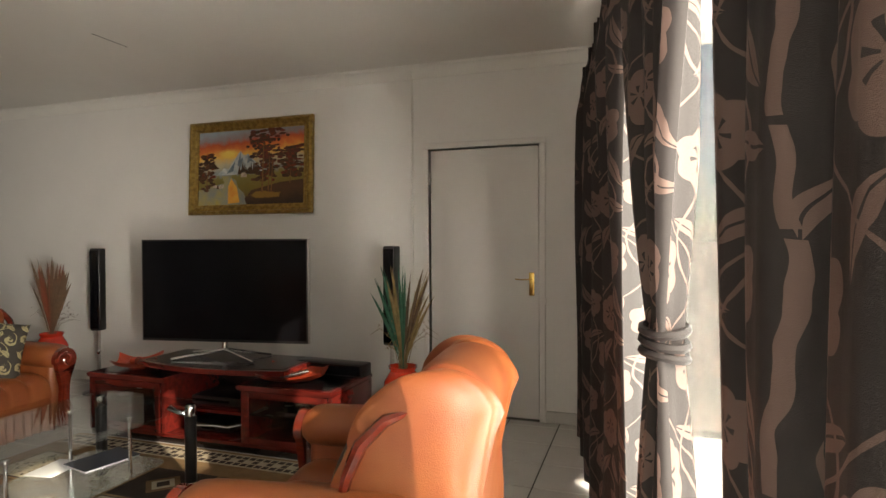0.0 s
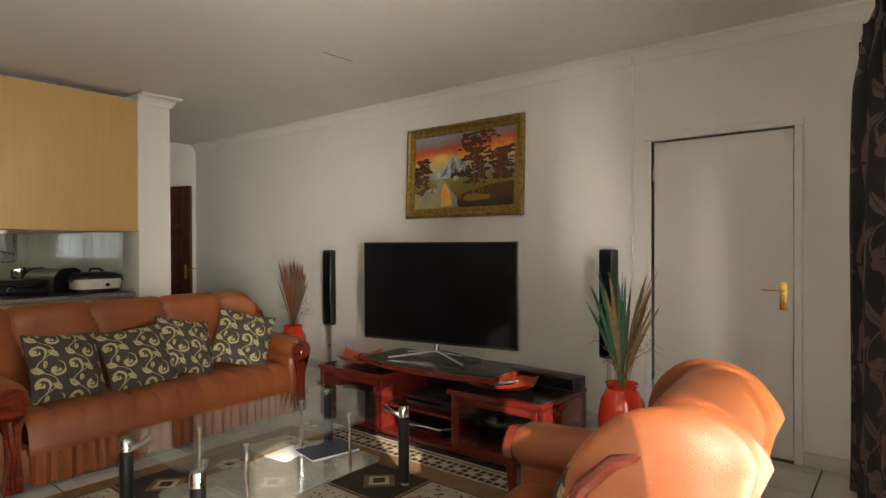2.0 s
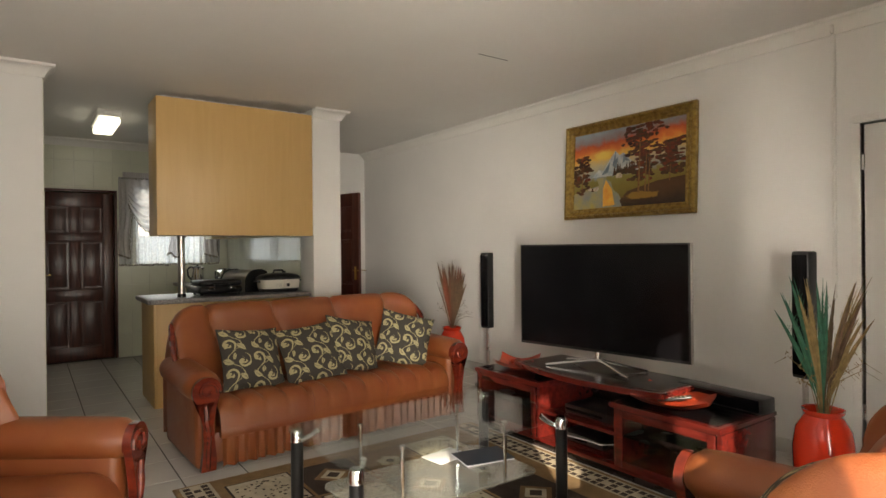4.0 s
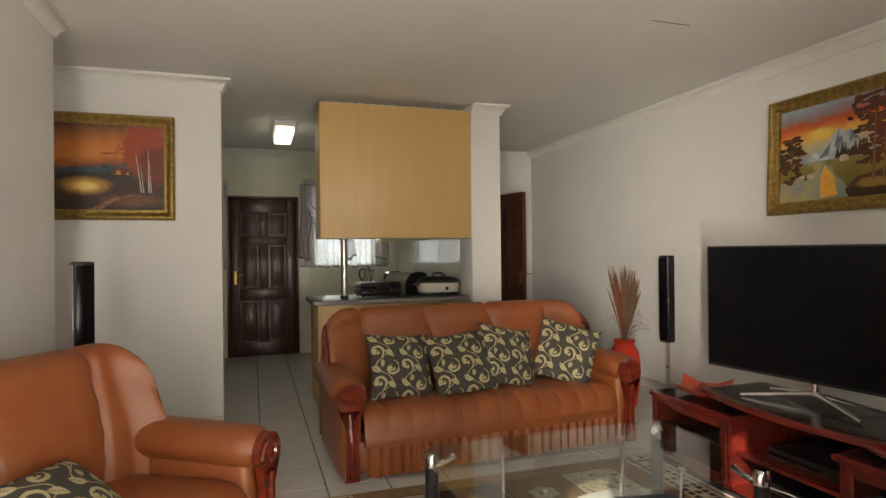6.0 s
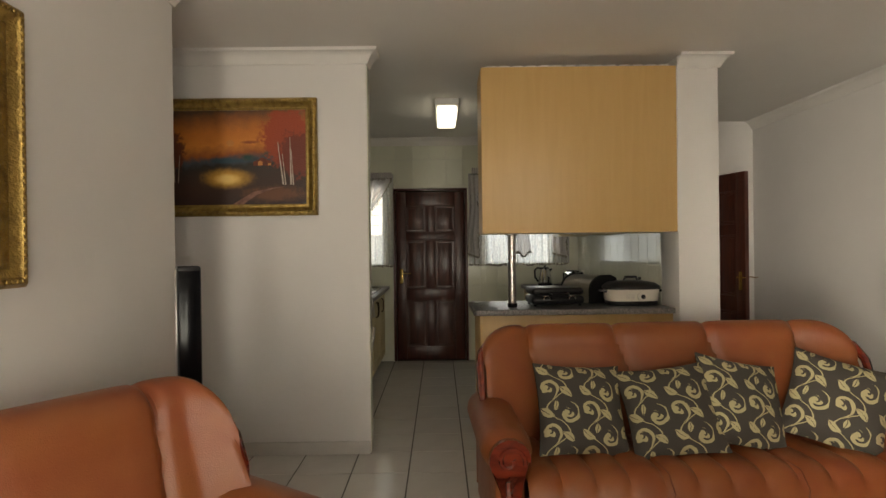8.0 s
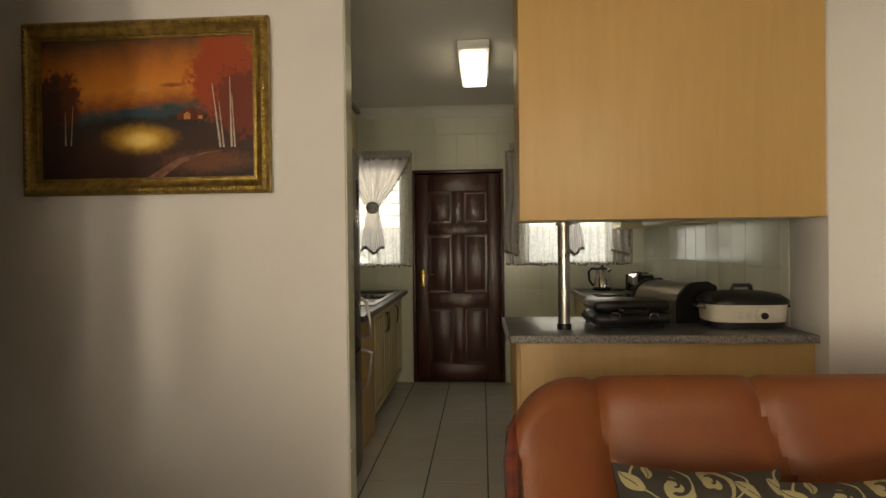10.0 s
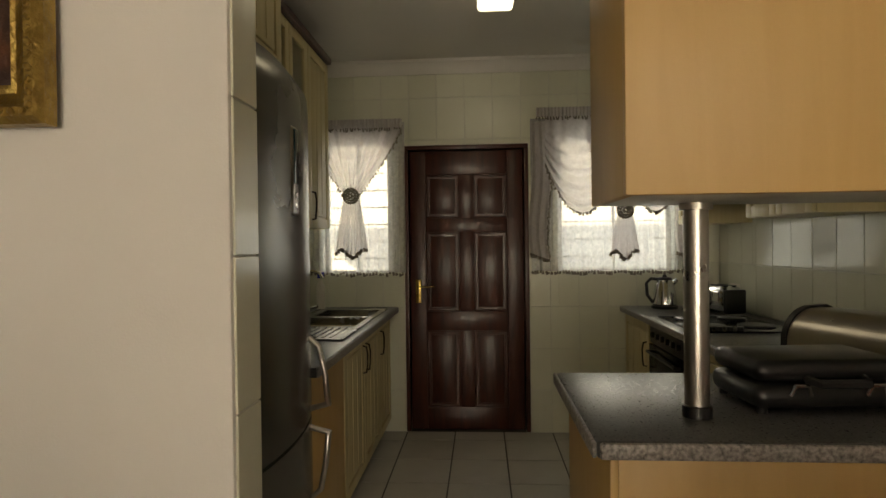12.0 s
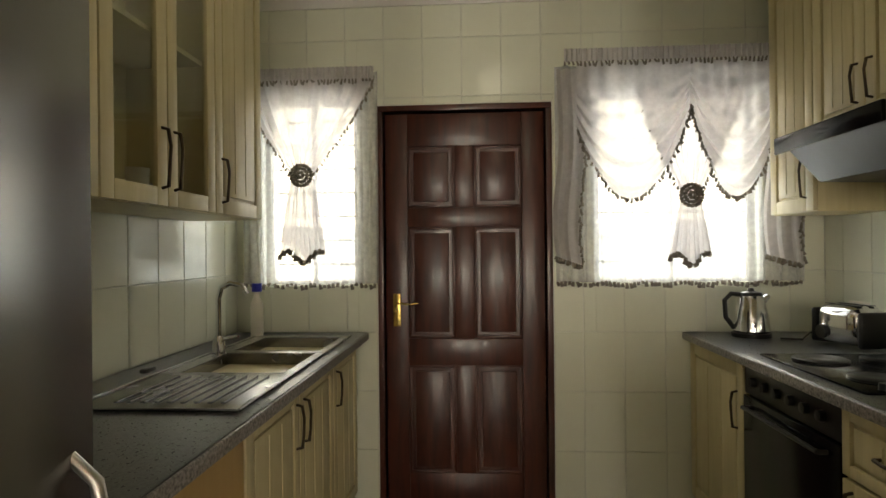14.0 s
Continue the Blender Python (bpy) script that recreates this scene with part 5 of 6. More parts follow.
def drape(m, s0, s1, z0, z1, label, waves, material, pinch=None, seed=1, amp=0.04):
    """Hanging cloth, local x across, z up; pinch: (x, z, half width, flare) ties it in."""
    r = root("window_curtain", m, label, "curtain", "patterned patio curtains")
    rnd = random.Random(seed)
    ph = [rnd.uniform(0, 6.28) for _ in range(4)]
    bm = bmesh.new()

    def fn(u, v):
        z = z1 + (z0 - z1) * v
        c = (s0 + s1) / 2
        x = s0 + (s1 - s0) * u
        k = min(1.0, v / 0.12)
        f = amp * (0.35 + 0.65 * k) * (math.sin(u * waves * 6.283 + ph[0] + 0.5 * math.sin(3 * v + ph[1])) + 0.35 * math.sin(u * waves * 12.9 + ph[2]))
        if v < 0.06:
            f += 0.010 * math.sin(u * waves * 40)
        if pinch:
            px, pz, half, flare = pinch
            if z > pz:
                t = (z1 - z) / (z1 - pz)
                q = t ** 1.7
                hw = (s1 - s0) / 2 * (1 - q) + half * q
                x = c * (1 - q) + px * q + (u - 0.5) * 2 * hw
            else:
                t = ((pz - z) / (pz - z0)) ** 0.8
                hw = half + (flare - half) * t
                x = px + 0.06 * t + (u - 0.5) * 2 * hw
            f *= 0.5 + 0.5 * min(1, abs(z - pz) / 0.4)
        return Vector((x, f + 0.012 * math.sin(5 * v + 7 * u), z))

    add_sheet(bm, int(waves * 14), 46, fn, 0, ((s1 - s0) * 1.25, z1 - z0))
    ob = mesh_ob("cloth", bm, material, r)
    md = ob.modifiers.new("thickness", "SOLIDIFY")
    md.thickness = 0.003
    bm = bmesh.new()
    n = int((s1 - s0) / 0.03)
    for i in range(n):
        x = s0 + (s1 - s0) * (i + 0.5) / n
        p = fn((i + 0.5) / n, 0)
        add_box(bm, (x - 0.006, p.y - 0.012, z1 - 0.085), (x + 0.006, p.y + 0.012, z1 + 0.012), 0, 0.004)
    tagged(mesh_ob("heading_pleats", bm, material, r), kind="stuff")
    if pinch:
        px, pz, half, flare = pinch
        bm = bmesh.new()
        for k in range(3):
            add_tube(bm, [(px + (half + 0.014) * math.cos(q * 0.5236), 0.05 * math.sin(q * 0.5236), pz - 0.03 + 0.03 * k + 0.008 * math.sin(q * 0.5236 + k)) for q in range(13)], 0.011, 6)
        mesh_ob("tie_back", bm, material, r)
    return r


K = 1 / 0.985
drape(CURTAIN_FRAME, 2.44 * K, 4.28 * K, 0.03, 2.34, "dark brown patio curtain with beige flower pattern", 5, CURT, None, 1, 0.055)
drape(CURTAIN_FRAME @ pose(0, 0.03, 0), 1.50 * K, 2.40 * K, 0.03, 2.34, "dark brown flowered curtain tied in at the middle", 4, CURT, (1.84 * K, 1.08, 0.055, 0.30), 2)
drape(CURTAIN_FRAME @ pose(0, 0.02, 0), 0.62 * K, 1.41 * K, 0.03, 2.34, "dark brown flowered curtain drawn across the patio door", 4, CURT, None, 3, 0.03)
rod = tagged(tube("curtain_rail", [(-0.05, 0.0, 2.36), (4.3, 0.0, 2.36)], 0.014, DARKW), "dark curtain rail over the patio door", "curtain rail")
rod.matrix_world = CURTAIN_FRAME


# ---- kitchen ----
def bow_handle(parent, p, length, axis, out, material=None):
    """Curved bronze pull; axis 'z' or 'x', out is +1 or -1 along y."""
    a = Vector((0, 0, 1)) if axis == "z" else Vector((1, 0, 0))
    p = Vector(p)
    o = Vector((0, out, 0))
    pts = [p - a * length / 2, p - a * length * 0.47 + o * 0.02, p - a * length * 0.2 + o * 0.026 + Vector((0.004, 0, 0)), p + a * length * 0.2 + o * 0.026 - Vector((0.004, 0, 0)), p + a * length * 0.47 + o * 0.02, p + a * length / 2]
    return tube("handle", pts, [0.005, 0.006, 0.005, 0.005, 0.006, 0.005], material or BRONZE, parent, 8)


BRONZE = mat("bronze", (0.10, 0.075, 0.05), 0.35, 0.9, 0.1, 20, 0.02)


def cab_door(parent, x0, x1, z0, z1, y, out, handle=None, glazed=False, material=None):
    """Routed door in the plane y, facing out along y."""
    material = material or CREAM
    d = bmesh.new()
    b = 0.055 if (x1 - x0) > 0.2 and (z1 - z0) > 0.25 else 0.035
    g = 0.003
    x0, x1, z0, z1 = x0 + g, x1 - g, z0 + g, z1 - g
    ya, yb = sorted((y, y + out * 0.018))
    for lo, hi in (((x0, ya, z0), (x0 + b, yb, z1)), ((x1 - b, ya, z0), (x1, yb, z1)), ((x0 + b, ya, z0), (x1 - b, yb, z0 + b)), ((x0 + b, ya, z1 - b), (x1 - b, yb, z1))):
        add_box(d, lo, hi, 0, 0.003)
    if not glazed:
        ym = y + out * 0.006
        add_box(d, (x0 + b, min(y, ym), z0 + b), (x1 - b, max(y, ym), z1 - b), 0)
        ym = y + out * 0.016
        add_box(d, (x0 + b + 0.012, min(y + out * 0.004, ym), z0 + b + 0.012), (x1 - b - 0.012, max(y + out * 0.004, ym), z1 - b - 0.012), 0, 0.009, 2)
        if x1 - x0 > 0.3:
            for i in range(1, 3):
                xx = x0 + b + 0.012 + (x1 - x0 - 2 * b - 0.024) * i / 3
                add_box(d, (xx - 0.003, min(y + out * 0.015, y + out * 0.0185), z0 + b + 0.03), (xx + 0.003, max(y + out * 0.015, y + out * 0.0185), z1 - b - 0.03), 0, 0.001)
    ob = mesh_ob("door", d, material, parent)
    if glazed:
        box("glass", (x0 + b - 0.005, y + out * 0.006 - 0.002, z0 + b - 0.005), (x1 - b + 0.005, y + out * 0.006 + 0.002, z1 - b + 0.005), PANE, ob, 0)
    if handle:
        hx, hz, ln, ax = handle
        bow_handle(ob, (hx, y + out * 0.018, hz), ln, ax, out)
    return ob


def unit(name, label, x0, x1, y0, y1, z0, z1, material=CREAM, open_front=0):
    r = root(name, pose(0, 0, 0), label, "cabinet")
    t = 0.016
    bm = bmesh.new()
    add_box(bm, (x0, y0, z0), (x0 + t, y1, z1), 0, 0.001)
    add_box(bm, (x1 - t, y0, z0), (x1, y1, z1), 0, 0.001)
    add_box(bm, (x0 + t, y0, z0), (x1 - t, y1, z0 + t), 0)
    add_box(bm, (x0 + t, y0, z1 - t), (x1 - t, y1, z1), 0)
    yb = y0 if open_front > 0 else y1 - 0.006
    add_box(bm, (x0 + t, yb, z0 + t), (x1 - t, yb + 0.006, z1 - t), 0)
    add_box(bm, (x0 + t, y0 + 0.01, (z0 + z1) / 2), (x1 - t, y1 - 0.02, (z0 + z1) / 2 + t), 0)
    mesh_ob("carcass", bm, material, r)
    return r


# sink run
u1 = unit("wall_cabinet", "cream wall cabinet with two glazed doors", -7.01, -6.37, -0.083, 0.225, 1.455, 2.50, CREAM, 1)
cab_door(u1, -6.69, -6.37, 1.455, 2.50, 0.226, 1, (-6.655, 1.60, 0.18, "z"), True)
cab_door(u1, -7.01, -6.69, 1.455, 2.50, 0.226, 1, (-6.725, 1.60, 0.18, "z"), True)
u2 = unit("wall_cabinet", "cream wall cabinet with one routed door", -7.45, -7.012, -0.083, 0.225, 1.455, 2.50, CREAM, 1)
cab_door(u2, -7.45, -7.012, 1.455, 2.50, 0.226, 1, (-7.06, 1.58, 0.16, "z"))
u4 = unit("wall_cabinet", "cream wall cabinet next to the refrigerator", -6.368, -5.96, -0.083, 0.225, 1.455, 2.50, CREAM, 1)
cab_door(u4, -6.368, -5.96, 1.455, 2.50, 0.226, 1, (-6.01, 1.60, 0.16, "z"))
u3 = unit("fridge_top_cabinet", "cream cabinet above the refrigerator", -5.955, -4.96, -0.083, 0.44, 2.0, 2.50, CREAM, 1)
cab_door(u3, -5.55, -4.96, 2.0, 2.50, 0.441, 1, (-5.51, 2.10, 0.13, "z"))
cab_door(u3, -5.955, -5.55, 2.0, 2.50, 0.441, 1, (-5.59, 2.10, 0.13, "z"))
# shade of the gap over the cabinets, made as a dark strip
tagged(box("cabinet_shadow_gap", (-7.45, -0.083, 2.503), (-4.96, 0.27, 2.545), DARKW, None, 0.01), "dark strip standing in for the shadow gap above the wall cabinets", "moulding")
for k, (x, hh) in enumerate(((-6.52, 0.10), (-6.62, 0.07), (-6.8, 0.12), (-6.9, 0.08))):
    o = lathe("drinking_glass", [(0.026, 0), (0.034, hh * 0.5), (0.036, hh), (0.032, hh), (0.022, 0.01)], CHROME if k % 2 else WHITEP, None, (0, 0, 0), 18)
    o.location = (x, 0.08, 1.9945 if k < 2 else 1.4725)
    tagged(o, "small cup standing in the glazed wall cabinet", "cup", "cups in the cabinet")

base = unit("base_cabinet", "cream base cabinet with routed doors under the sink", -7.90, -6.50, -0.083, 0.535, 0.10, 0.86, CREAM, 1)
cab_door(base, -6.97, -6.50, 0.10, 0.86, 0.536, 1, (-6.93, 0.72, 0.15, "z"))
cab_door(base, -7.44, -6.97, 0.10, 0.86, 0.536, 1, (-7.01, 0.72, 0.15, "z"))
cab_door(base, -7.90, -7.44, 0.10, 0.86, 0.536, 1, (-7.48, 0.72, 0.15, "z"))
box("plinth", (-7.90, 0.0, 0), (-6.50, 0.49, 0.099), STANDD, base, 0)
tagged(box("appliance_panel", (-6.497, -0.08, 0), (-5.875, 0.55, 0.86), BEECH, None, 0.004), "plain beech panel beside the sink cabinet", "panel")


def worktop(name, lo, hi, label, edges):
    r = root(name, pose(0, 0, 0), label, "worktop")
    box("slab", lo, hi, GRANITE, r, 0.008, 3)
    for a, b in edges:
        box("edge_strip", a, b, GRANEDGE, r, 0.008, 3)
    return r


# worktop round the sink: strips, so that the bowls stay open
wt = root("sink_worktop", pose(0, 0, 0), "grey speckled laminate worktop round the sink", "worktop")
for lo, hi in (((-7.945, -0.083, 0.862), (-7.78, 0.60, 0.90)), ((-6.47, -0.083, 0.862), (-5.868, 0.60, 0.90)), ((-7.78, -0.083, 0.862), (-6.47, 0.085, 0.90)), ((-7.78, 0.545, 0.862), (-6.47, 0.60, 0.90))):
    box("slab", lo, hi, GRANITE, wt, 0)
box("edge_strip", (-7.945, 0.6005, 0.862), (-5.868, 0.61, 0.899), GRANEDGE, wt, 0.005)


def sink():
    r = root("steel_sink", pose(-7.125, 0.315, 0.9005), "steel double-bowl sink with ribbed drainer", "sink")
    bm = bmesh.new()
    L, W = 0.66, 0.235
    add_box(bm, (-L, -W, 0.0), (-0.62, W, 0.006), 0, 0.002)
    xs = [(-0.60, -0.24), (-0.18, 0.20)]
    for a, b in ((-0.62, -0.60), (-0.24, -0.18), (0.20, L)):
        add_box(bm, (a, -W, 0.0), (b, W, 0.006), 0, 0.002)
    for a, b in xs:
        add_box(bm, (a, -W, 0), (b, -W + 0.07, 0.006), 0)
        add_box(bm, (a, W - 0.035, 0), (b, W, 0.006), 0)
        y0, y1, zb = -W + 0.07, W - 0.035, -0.15
        for lo, hi in (((a, y0, zb), (a + 0.004, y1, 0.003)), ((b - 0.004, y0, zb), (b, y1, 0.003)), ((a, y0, zb), (b, y0 + 0.004, 0.003)), ((a, y1 - 0.004, zb), (b, y1, 0.003)), ((a, y0, zb), (b, y1, zb + 0.004))):
            add_box(bm, lo, hi, 0)
    for i in range(9):
        y = -W + 0.09 + i * 0.038
        add_box(bm, (0.26, y, 0.0055), (0.60, y + 0.014, 0.011), 0, 0.004)
    for lo, hi in (((-L, -W - 0.006, 0), (L, -W + 0.006, 0.010)), ((-L, W - 0.006, 0), (L, W + 0.006, 0.010)), ((L - 0.006, -W, 0), (L + 0.006, W, 0.010))):
        add_box(bm, lo, hi, 0, 0.003)
    mesh_ob("basin", bm, SINKST, r)
    return r


sink()
tap = root("mixer_tap", pose(-7.30, 0.115, 0.907), "chrome mixer tap with tall swan neck", "tap")
lathe("body", [(0.028, 0), (0.026, 0.03), (0.02, 0.06), (0.015, 0.07)], CHROME, tap, (0, 0, 0), 18)
tube("spout", [(0, 0, 0.05), (0, 0, 0.22), (0, 0.012, 0.265), (0, 0.05, 0.285), (0, 0.10, 0.275), (0, 0.12, 0.24)], 0.011, CHROME, tap, 10)
tube("lever", [(0.0, 0.02, 0.055), (0.02, 0.09, 0.07)], 0.008, CHROME, tap)
bot = root("soap_bottle", pose(-7.80, 0.08, 0.9005), "clear bottle with blue cap beside the sink", "bottle")
lathe("bottle", [(0.03, 0), (0.03, 0.16), (0.012, 0.20), (0.012, 0.22)], WHITEP, bot, (0, 0, 0), 16)
lathe("cap", [(0.024, 0.221), (0.024, 0.262)], mat("blue_plastic", (0.01, 0.02, 0.35), 0.4), bot, (0, 0, 0), 14)
plug = tagged(box("sink_plug", (-6.98, 0.005, 0.9005), (-6.92, 0.035, 0.918), BLACK, None, 0.006), "small black rubber plug on the worktop", "plug")


def fridge():
    x0, x1, zt, zs = -5.86, -5.12, 1.93, 0.745
    r = root("refrigerator", pose(0, 0, 0), "tall dark steel refrigerator with bowed doors", "refrigerator")
    box("body", (x0, -0.07, 0.02), (x1, 0.50, zt - 0.02), GREYST, r, 0.01)

    def bowed(name, z0, z1, cap):
        bm = bmesh.new()

        def fn(u, v):
            x = x0 + (x1 - x0) * u
            bow = 0.05 * (1 - (2 * u - 1) ** 2)
            ends = 0.03 * max(0, 1 - min(u, 1 - u) / 0.04) ** 2
            top = 0.05 * max(0, (v - 0.93) / 0.07) ** 2 if cap else 0
            return Vector((x, 0.585 + bow - ends - top, z0 + (z1 - z0) * v))

        g = add_sheet(bm, 26, 20, fn)
        back = [[bm.verts.new((v.co.x, 0.502, v.co.z)) for v in col] for col in (g[0], g[-1])]
        for f, b in ((g[0], back[0]), (g[-1], back[1])):
            for i in range(len(f) - 1):
                bm.faces.new((f[i], f[i + 1], b[i + 1], b[i]))
        for idx in (0, -1):
            bm.faces.new([c[idx] for c in g] + [back[1][idx], back[0][idx]])
        return mesh_ob(name, bm, GREYST, r)

    d1 = bowed("upper_door", zs + 0.006, zt, True)
    d2 = bowed("lower_door", 0.06, zs - 0.006, False)
    hx = x0 + 0.09
    tube("handle", [(hx, 0.595, zs + 0.03), (hx, 0.67, zs + 0.05), (hx, 0.66, zs + 0.15), (hx, 0.64, zs + 0.25), (hx, 0.595, zs + 0.29)], [0.011, 0.013, 0.010, 0.010, 0.009], STEEL, d1, 10)
    tube("handle", [(hx, 0.595, zs - 0.03), (hx, 0.67, zs - 0.05), (hx, 0.66, zs - 0.15), (hx, 0.64, zs - 0.25), (hx, 0.595, zs - 0.29)], [0.011, 0.013, 0.010, 0.010, 0.009], STEEL, d2, 10)
    bm = bmesh.new()
    add_box(bm, (-5.575, 0.615, 1.44), (-5.505, 0.640, 1.72), 0, 0.012, 3)
    mesh_ob("display_bezel", bm, STEEL, d1)
    box("display", (-5.563, 0.6405, 1.54), (-5.517, 0.643, 1.71), TEAL, d1, 0.001)
    for z in (1.475, 1.505):
        lathe("display_button", [(0.012, 0.0), (0.011, 0.004), (0.006, 0.005)], CHROME, d1, (0, 0, 0), 18).matrix_local = pose(-5.54, 0.6403, z, -90, 0, 0)
    return r


fridge()

# hob run and bar
rb = unit("base_cabinet", "cream base cabinet in the corner by the window", -7.94, -7.36, 2.235, 2.865, 0.10, 0.86, CREAM, -1)
cab_door(rb, -7.94, -7.36, 0.10, 0.86, 2.234, -1, (-7.41, 0.66, 0.15, "z"))
rb2 = unit("drawer_cabinet", "cream base cabinet with drawers beside the oven", -6.73, -5.80, 2.235, 2.865, 0.10, 0.86, CREAM, -1)
for a, b in ((-6.265, -5.80), (-6.73, -6.265)):
    cab_door(rb2, a, b, 0.66, 0.86, 2.234, -1, ((a + b) / 2, 0.76, 0.13, "x"))
    cab_door(rb2, a, b, 0.10, 0.655, 2.234, -1, (a + 0.05, 0.55, 0.15, "z"))
tagged(box("kitchen_plinth", (-7.94, 2.29, 0), (-5.80, 2.31, 0.099), STANDD, None, 0), "dark recessed plinth under the base cabinets", "plinth")
oven = root("built_in_oven", pose(0, 0, 0), "black built-in oven under the hob", "oven")
box("body", (-7.357, 2.24, 0.11), (-6.733, 2.80, 0.858), BLACK, oven, 0.004)
box("control_panel", (-7.355, 2.222, 0.745), (-6.735, 2.2385, 0.855), BLACK, oven, 0.004)
od = box("oven_door", (-7.355, 2.215, 0.13), (-6.735, 2.2385, 0.738), SCREEN, oven, 0.005)
tube("handle", [(-7.295, 2.216, 0.70), (-7.295, 2.185, 0.70), (-6.795, 2.185, 0.70), (-6.795, 2.216, 0.70)], 0.008, BLACK, od)
for i in range(6):
    o = lathe("knob", [(0.019, 0), (0.017, 0.018), (0.006, 0.02)], BLACK, oven, (0, 0, 0), 16)
    o.matrix_local = pose(-7.275 + i * 0.09, 2.221, 0.80, 90, 0, 0)
worktop("hob_worktop", (-7.945, 2.19, 0.862), (-5.80, 2.866, 0.90), "grey speckled laminate worktop by the hob", [((-7.945, 2.18, 0.864), (-5.80, 2.1895, 0.899))])
hob = root("hob", pose(-6.98, 2.50, 0.9005), "black glass hob with four round plates", "hob")
box("plate", (-0.31, -0.25, 0), (0.31, 0.25, 0.008), SCREEN, hob, 0.003)
for x, y, q in ((-0.16, -0.11, 0.09), (0.15, -0.12, 0.075), (-0.16, 0.11, 0.075), (0.14, 0.11, 0.09)):
    lathe("hotplate", [(q, 0.0085), (q, 0.016), (q * 0.9, 0.02), (q * 0.3, 0.018)], BLACK, hob, (x, y, 0), 26)
for i in range(4):
    lathe("knob", [(0.017, 0.0085), (0.015, 0.028)], BLACK, hob, (0.28, -0.18 + i * 0.05, 0), 14)
ru = unit("wall_cabinet", "cream wall cabinet beside the cooker hood", -7.80, -7.445, 2.56, 2.867, 1.46, 2.50, CREAM, -1)
cab_door(ru, -7.80, -7.445, 1.46, 2.50, 2.559, -1, (-7.50, 1.60, 0.16, "z"))
ru2 = unit("wall_cabinet", "cream wall cabinet above the cooker hood", -7.442, -6.80, 2.56, 2.867, 1.76, 2.50, CREAM, -1)
cab_door(ru2, -7.12, -6.80, 1.76, 2.50, 2.559, -1, (-7.08, 1.90, 0.14, "z"))
cab_door(ru2, -7.442, -7.12, 1.76, 2.50, 2.559, -1, (-7.16, 1.90, 0.14, "z"))
ru3 = unit("wall_cabinet", "cream wall cabinet near the bar", -6.797, -6.20, 2.56, 2.867, 1.46, 2.50, CREAM, -1)
cab_door(ru3, -6.797, -6.50, 1.46, 2.50, 2.559, -1, (-6.54, 1.60, 0.16, "z"))
cab_door(ru3, -6.50, -6.20, 1.46, 2.50, 2.559, -1, (-6.46, 1.60, 0.16, "z"))
for z in (1.50, 1.86, 2.22):
    tagged(box("corner_shelf", (-7.93, 2.62, z), (-7.803, 2.866, z + 0.018), BEECH, None, 0.006), "small wooden corner shelf by the wall cabinet", "shelf", "corner shelves")
hood = root("cooker_hood", pose(0, 0, 0), "black cooker hood under the wall cabinet", "hood")
bm = bmesh.new()
vs = add_box(bm, (-7.44, 2.40, 1.57), (-6.802, 2.866, 1.756))
for v in vs:
    if v.co.z < 1.62 and v.co.y < 2.5:
        v.co.y = 2.52
        v.co.x = -7.36 if v.co.x < -7 else -6.88
mesh_ob("canopy", bm, BLACK, hood, False)
box("front_lip", (-7.442, 2.385, 1.69), (-6.80, 2.3995, 1.757), SCREEN, hood, 0.004)

bar = root("breakfast_bar", pose(0, 0, 0), "beech breakfast bar base below the worktop", "bar")
box("front_panel", (-5.115, 1.515, 0), (-5.095, 2.864, 0.868), BEECH, bar, 0.003)
box("end_panel", (-5.72, 1.495, 0), (-5.095, 1.5145, 0.868), BEECH, bar, 0.003)
box("rear_panel", (-5.72, 1.515, 0), (-5.70, 2.16, 0.868), BEECH, bar, 0.003)
worktop("bar_worktop", (-5.755, 1.46, 0.870), (-5.06, 2.864, 0.91), "grey speckled laminate bar worktop with granite-look edge", [((-5.0595, 1.465, 0.872), (-5.048, 2.864, 0.909)), ((-5.755, 1.449, 0.872), (-5.06, 1.4595, 0.909))])
post = root("bar_post", pose(-5.255, 1.745, 0.9105), "brushed steel post carrying the overhead cabinet", "post")
lathe("shaft", [(0.03, 0.03), (0.03, 0.515)], STEEL, post, (0, 0, 0), 24)
lathe("foot", [(0.036, 0), (0.036, 0.028), (0.031, 0.03)], BLACK, post, (0, 0, 0), 24)
lathe("collar", [(0.04, 0.516), (0.04, 0.532)], STEEL, post, (0, 0, 0), 24)
oc = root("overhead_cabinet", pose(0, 0, 0), "large beech overhead cabinet hanging above the bar", "cabinet")
box("back", (-5.02, 1.512, 1.445), (-4.995, 2.862, 2.592), BEECH, oc, 0.003)
box("side", (-5.375, 1.512, 1.445), (-5.0205, 1.535, 2.592), BEECH, oc, 0.003)
box("bottom", (-5.375, 1.5355, 1.4455), (-5.0205, 2.862, 1.468), WHITEP, oc, 0.002)
box("top", (-5.375, 1.5355, 2.57), (-5.0205, 2.862, 2.592), BEECH, oc, 0.002)
box("corner_bead", (-5.022, 2.8625, 1.45), (-4.992, 2.8655, 2.60), TRIM, oc, 0.001)
for i in range(3):
    cab_door(oc, -0.22 + 0, 0.22, 1.47, 2.56, 0, 1).matrix_local = Matrix.Translation((-5.376, 1.76 + i * 0.44, 0)) @ pose(0, 0, 0, 0, 0, 90)
bm = bmesh.new()
for i in range(14):
    add_box(bm, (-4.9945, 1.55 + i * 0.092, 2.593), (-4.993, 1.62 + i * 0.092, 2.600), 0)
mesh_ob("gap_filler", bm, TRIM, oc)

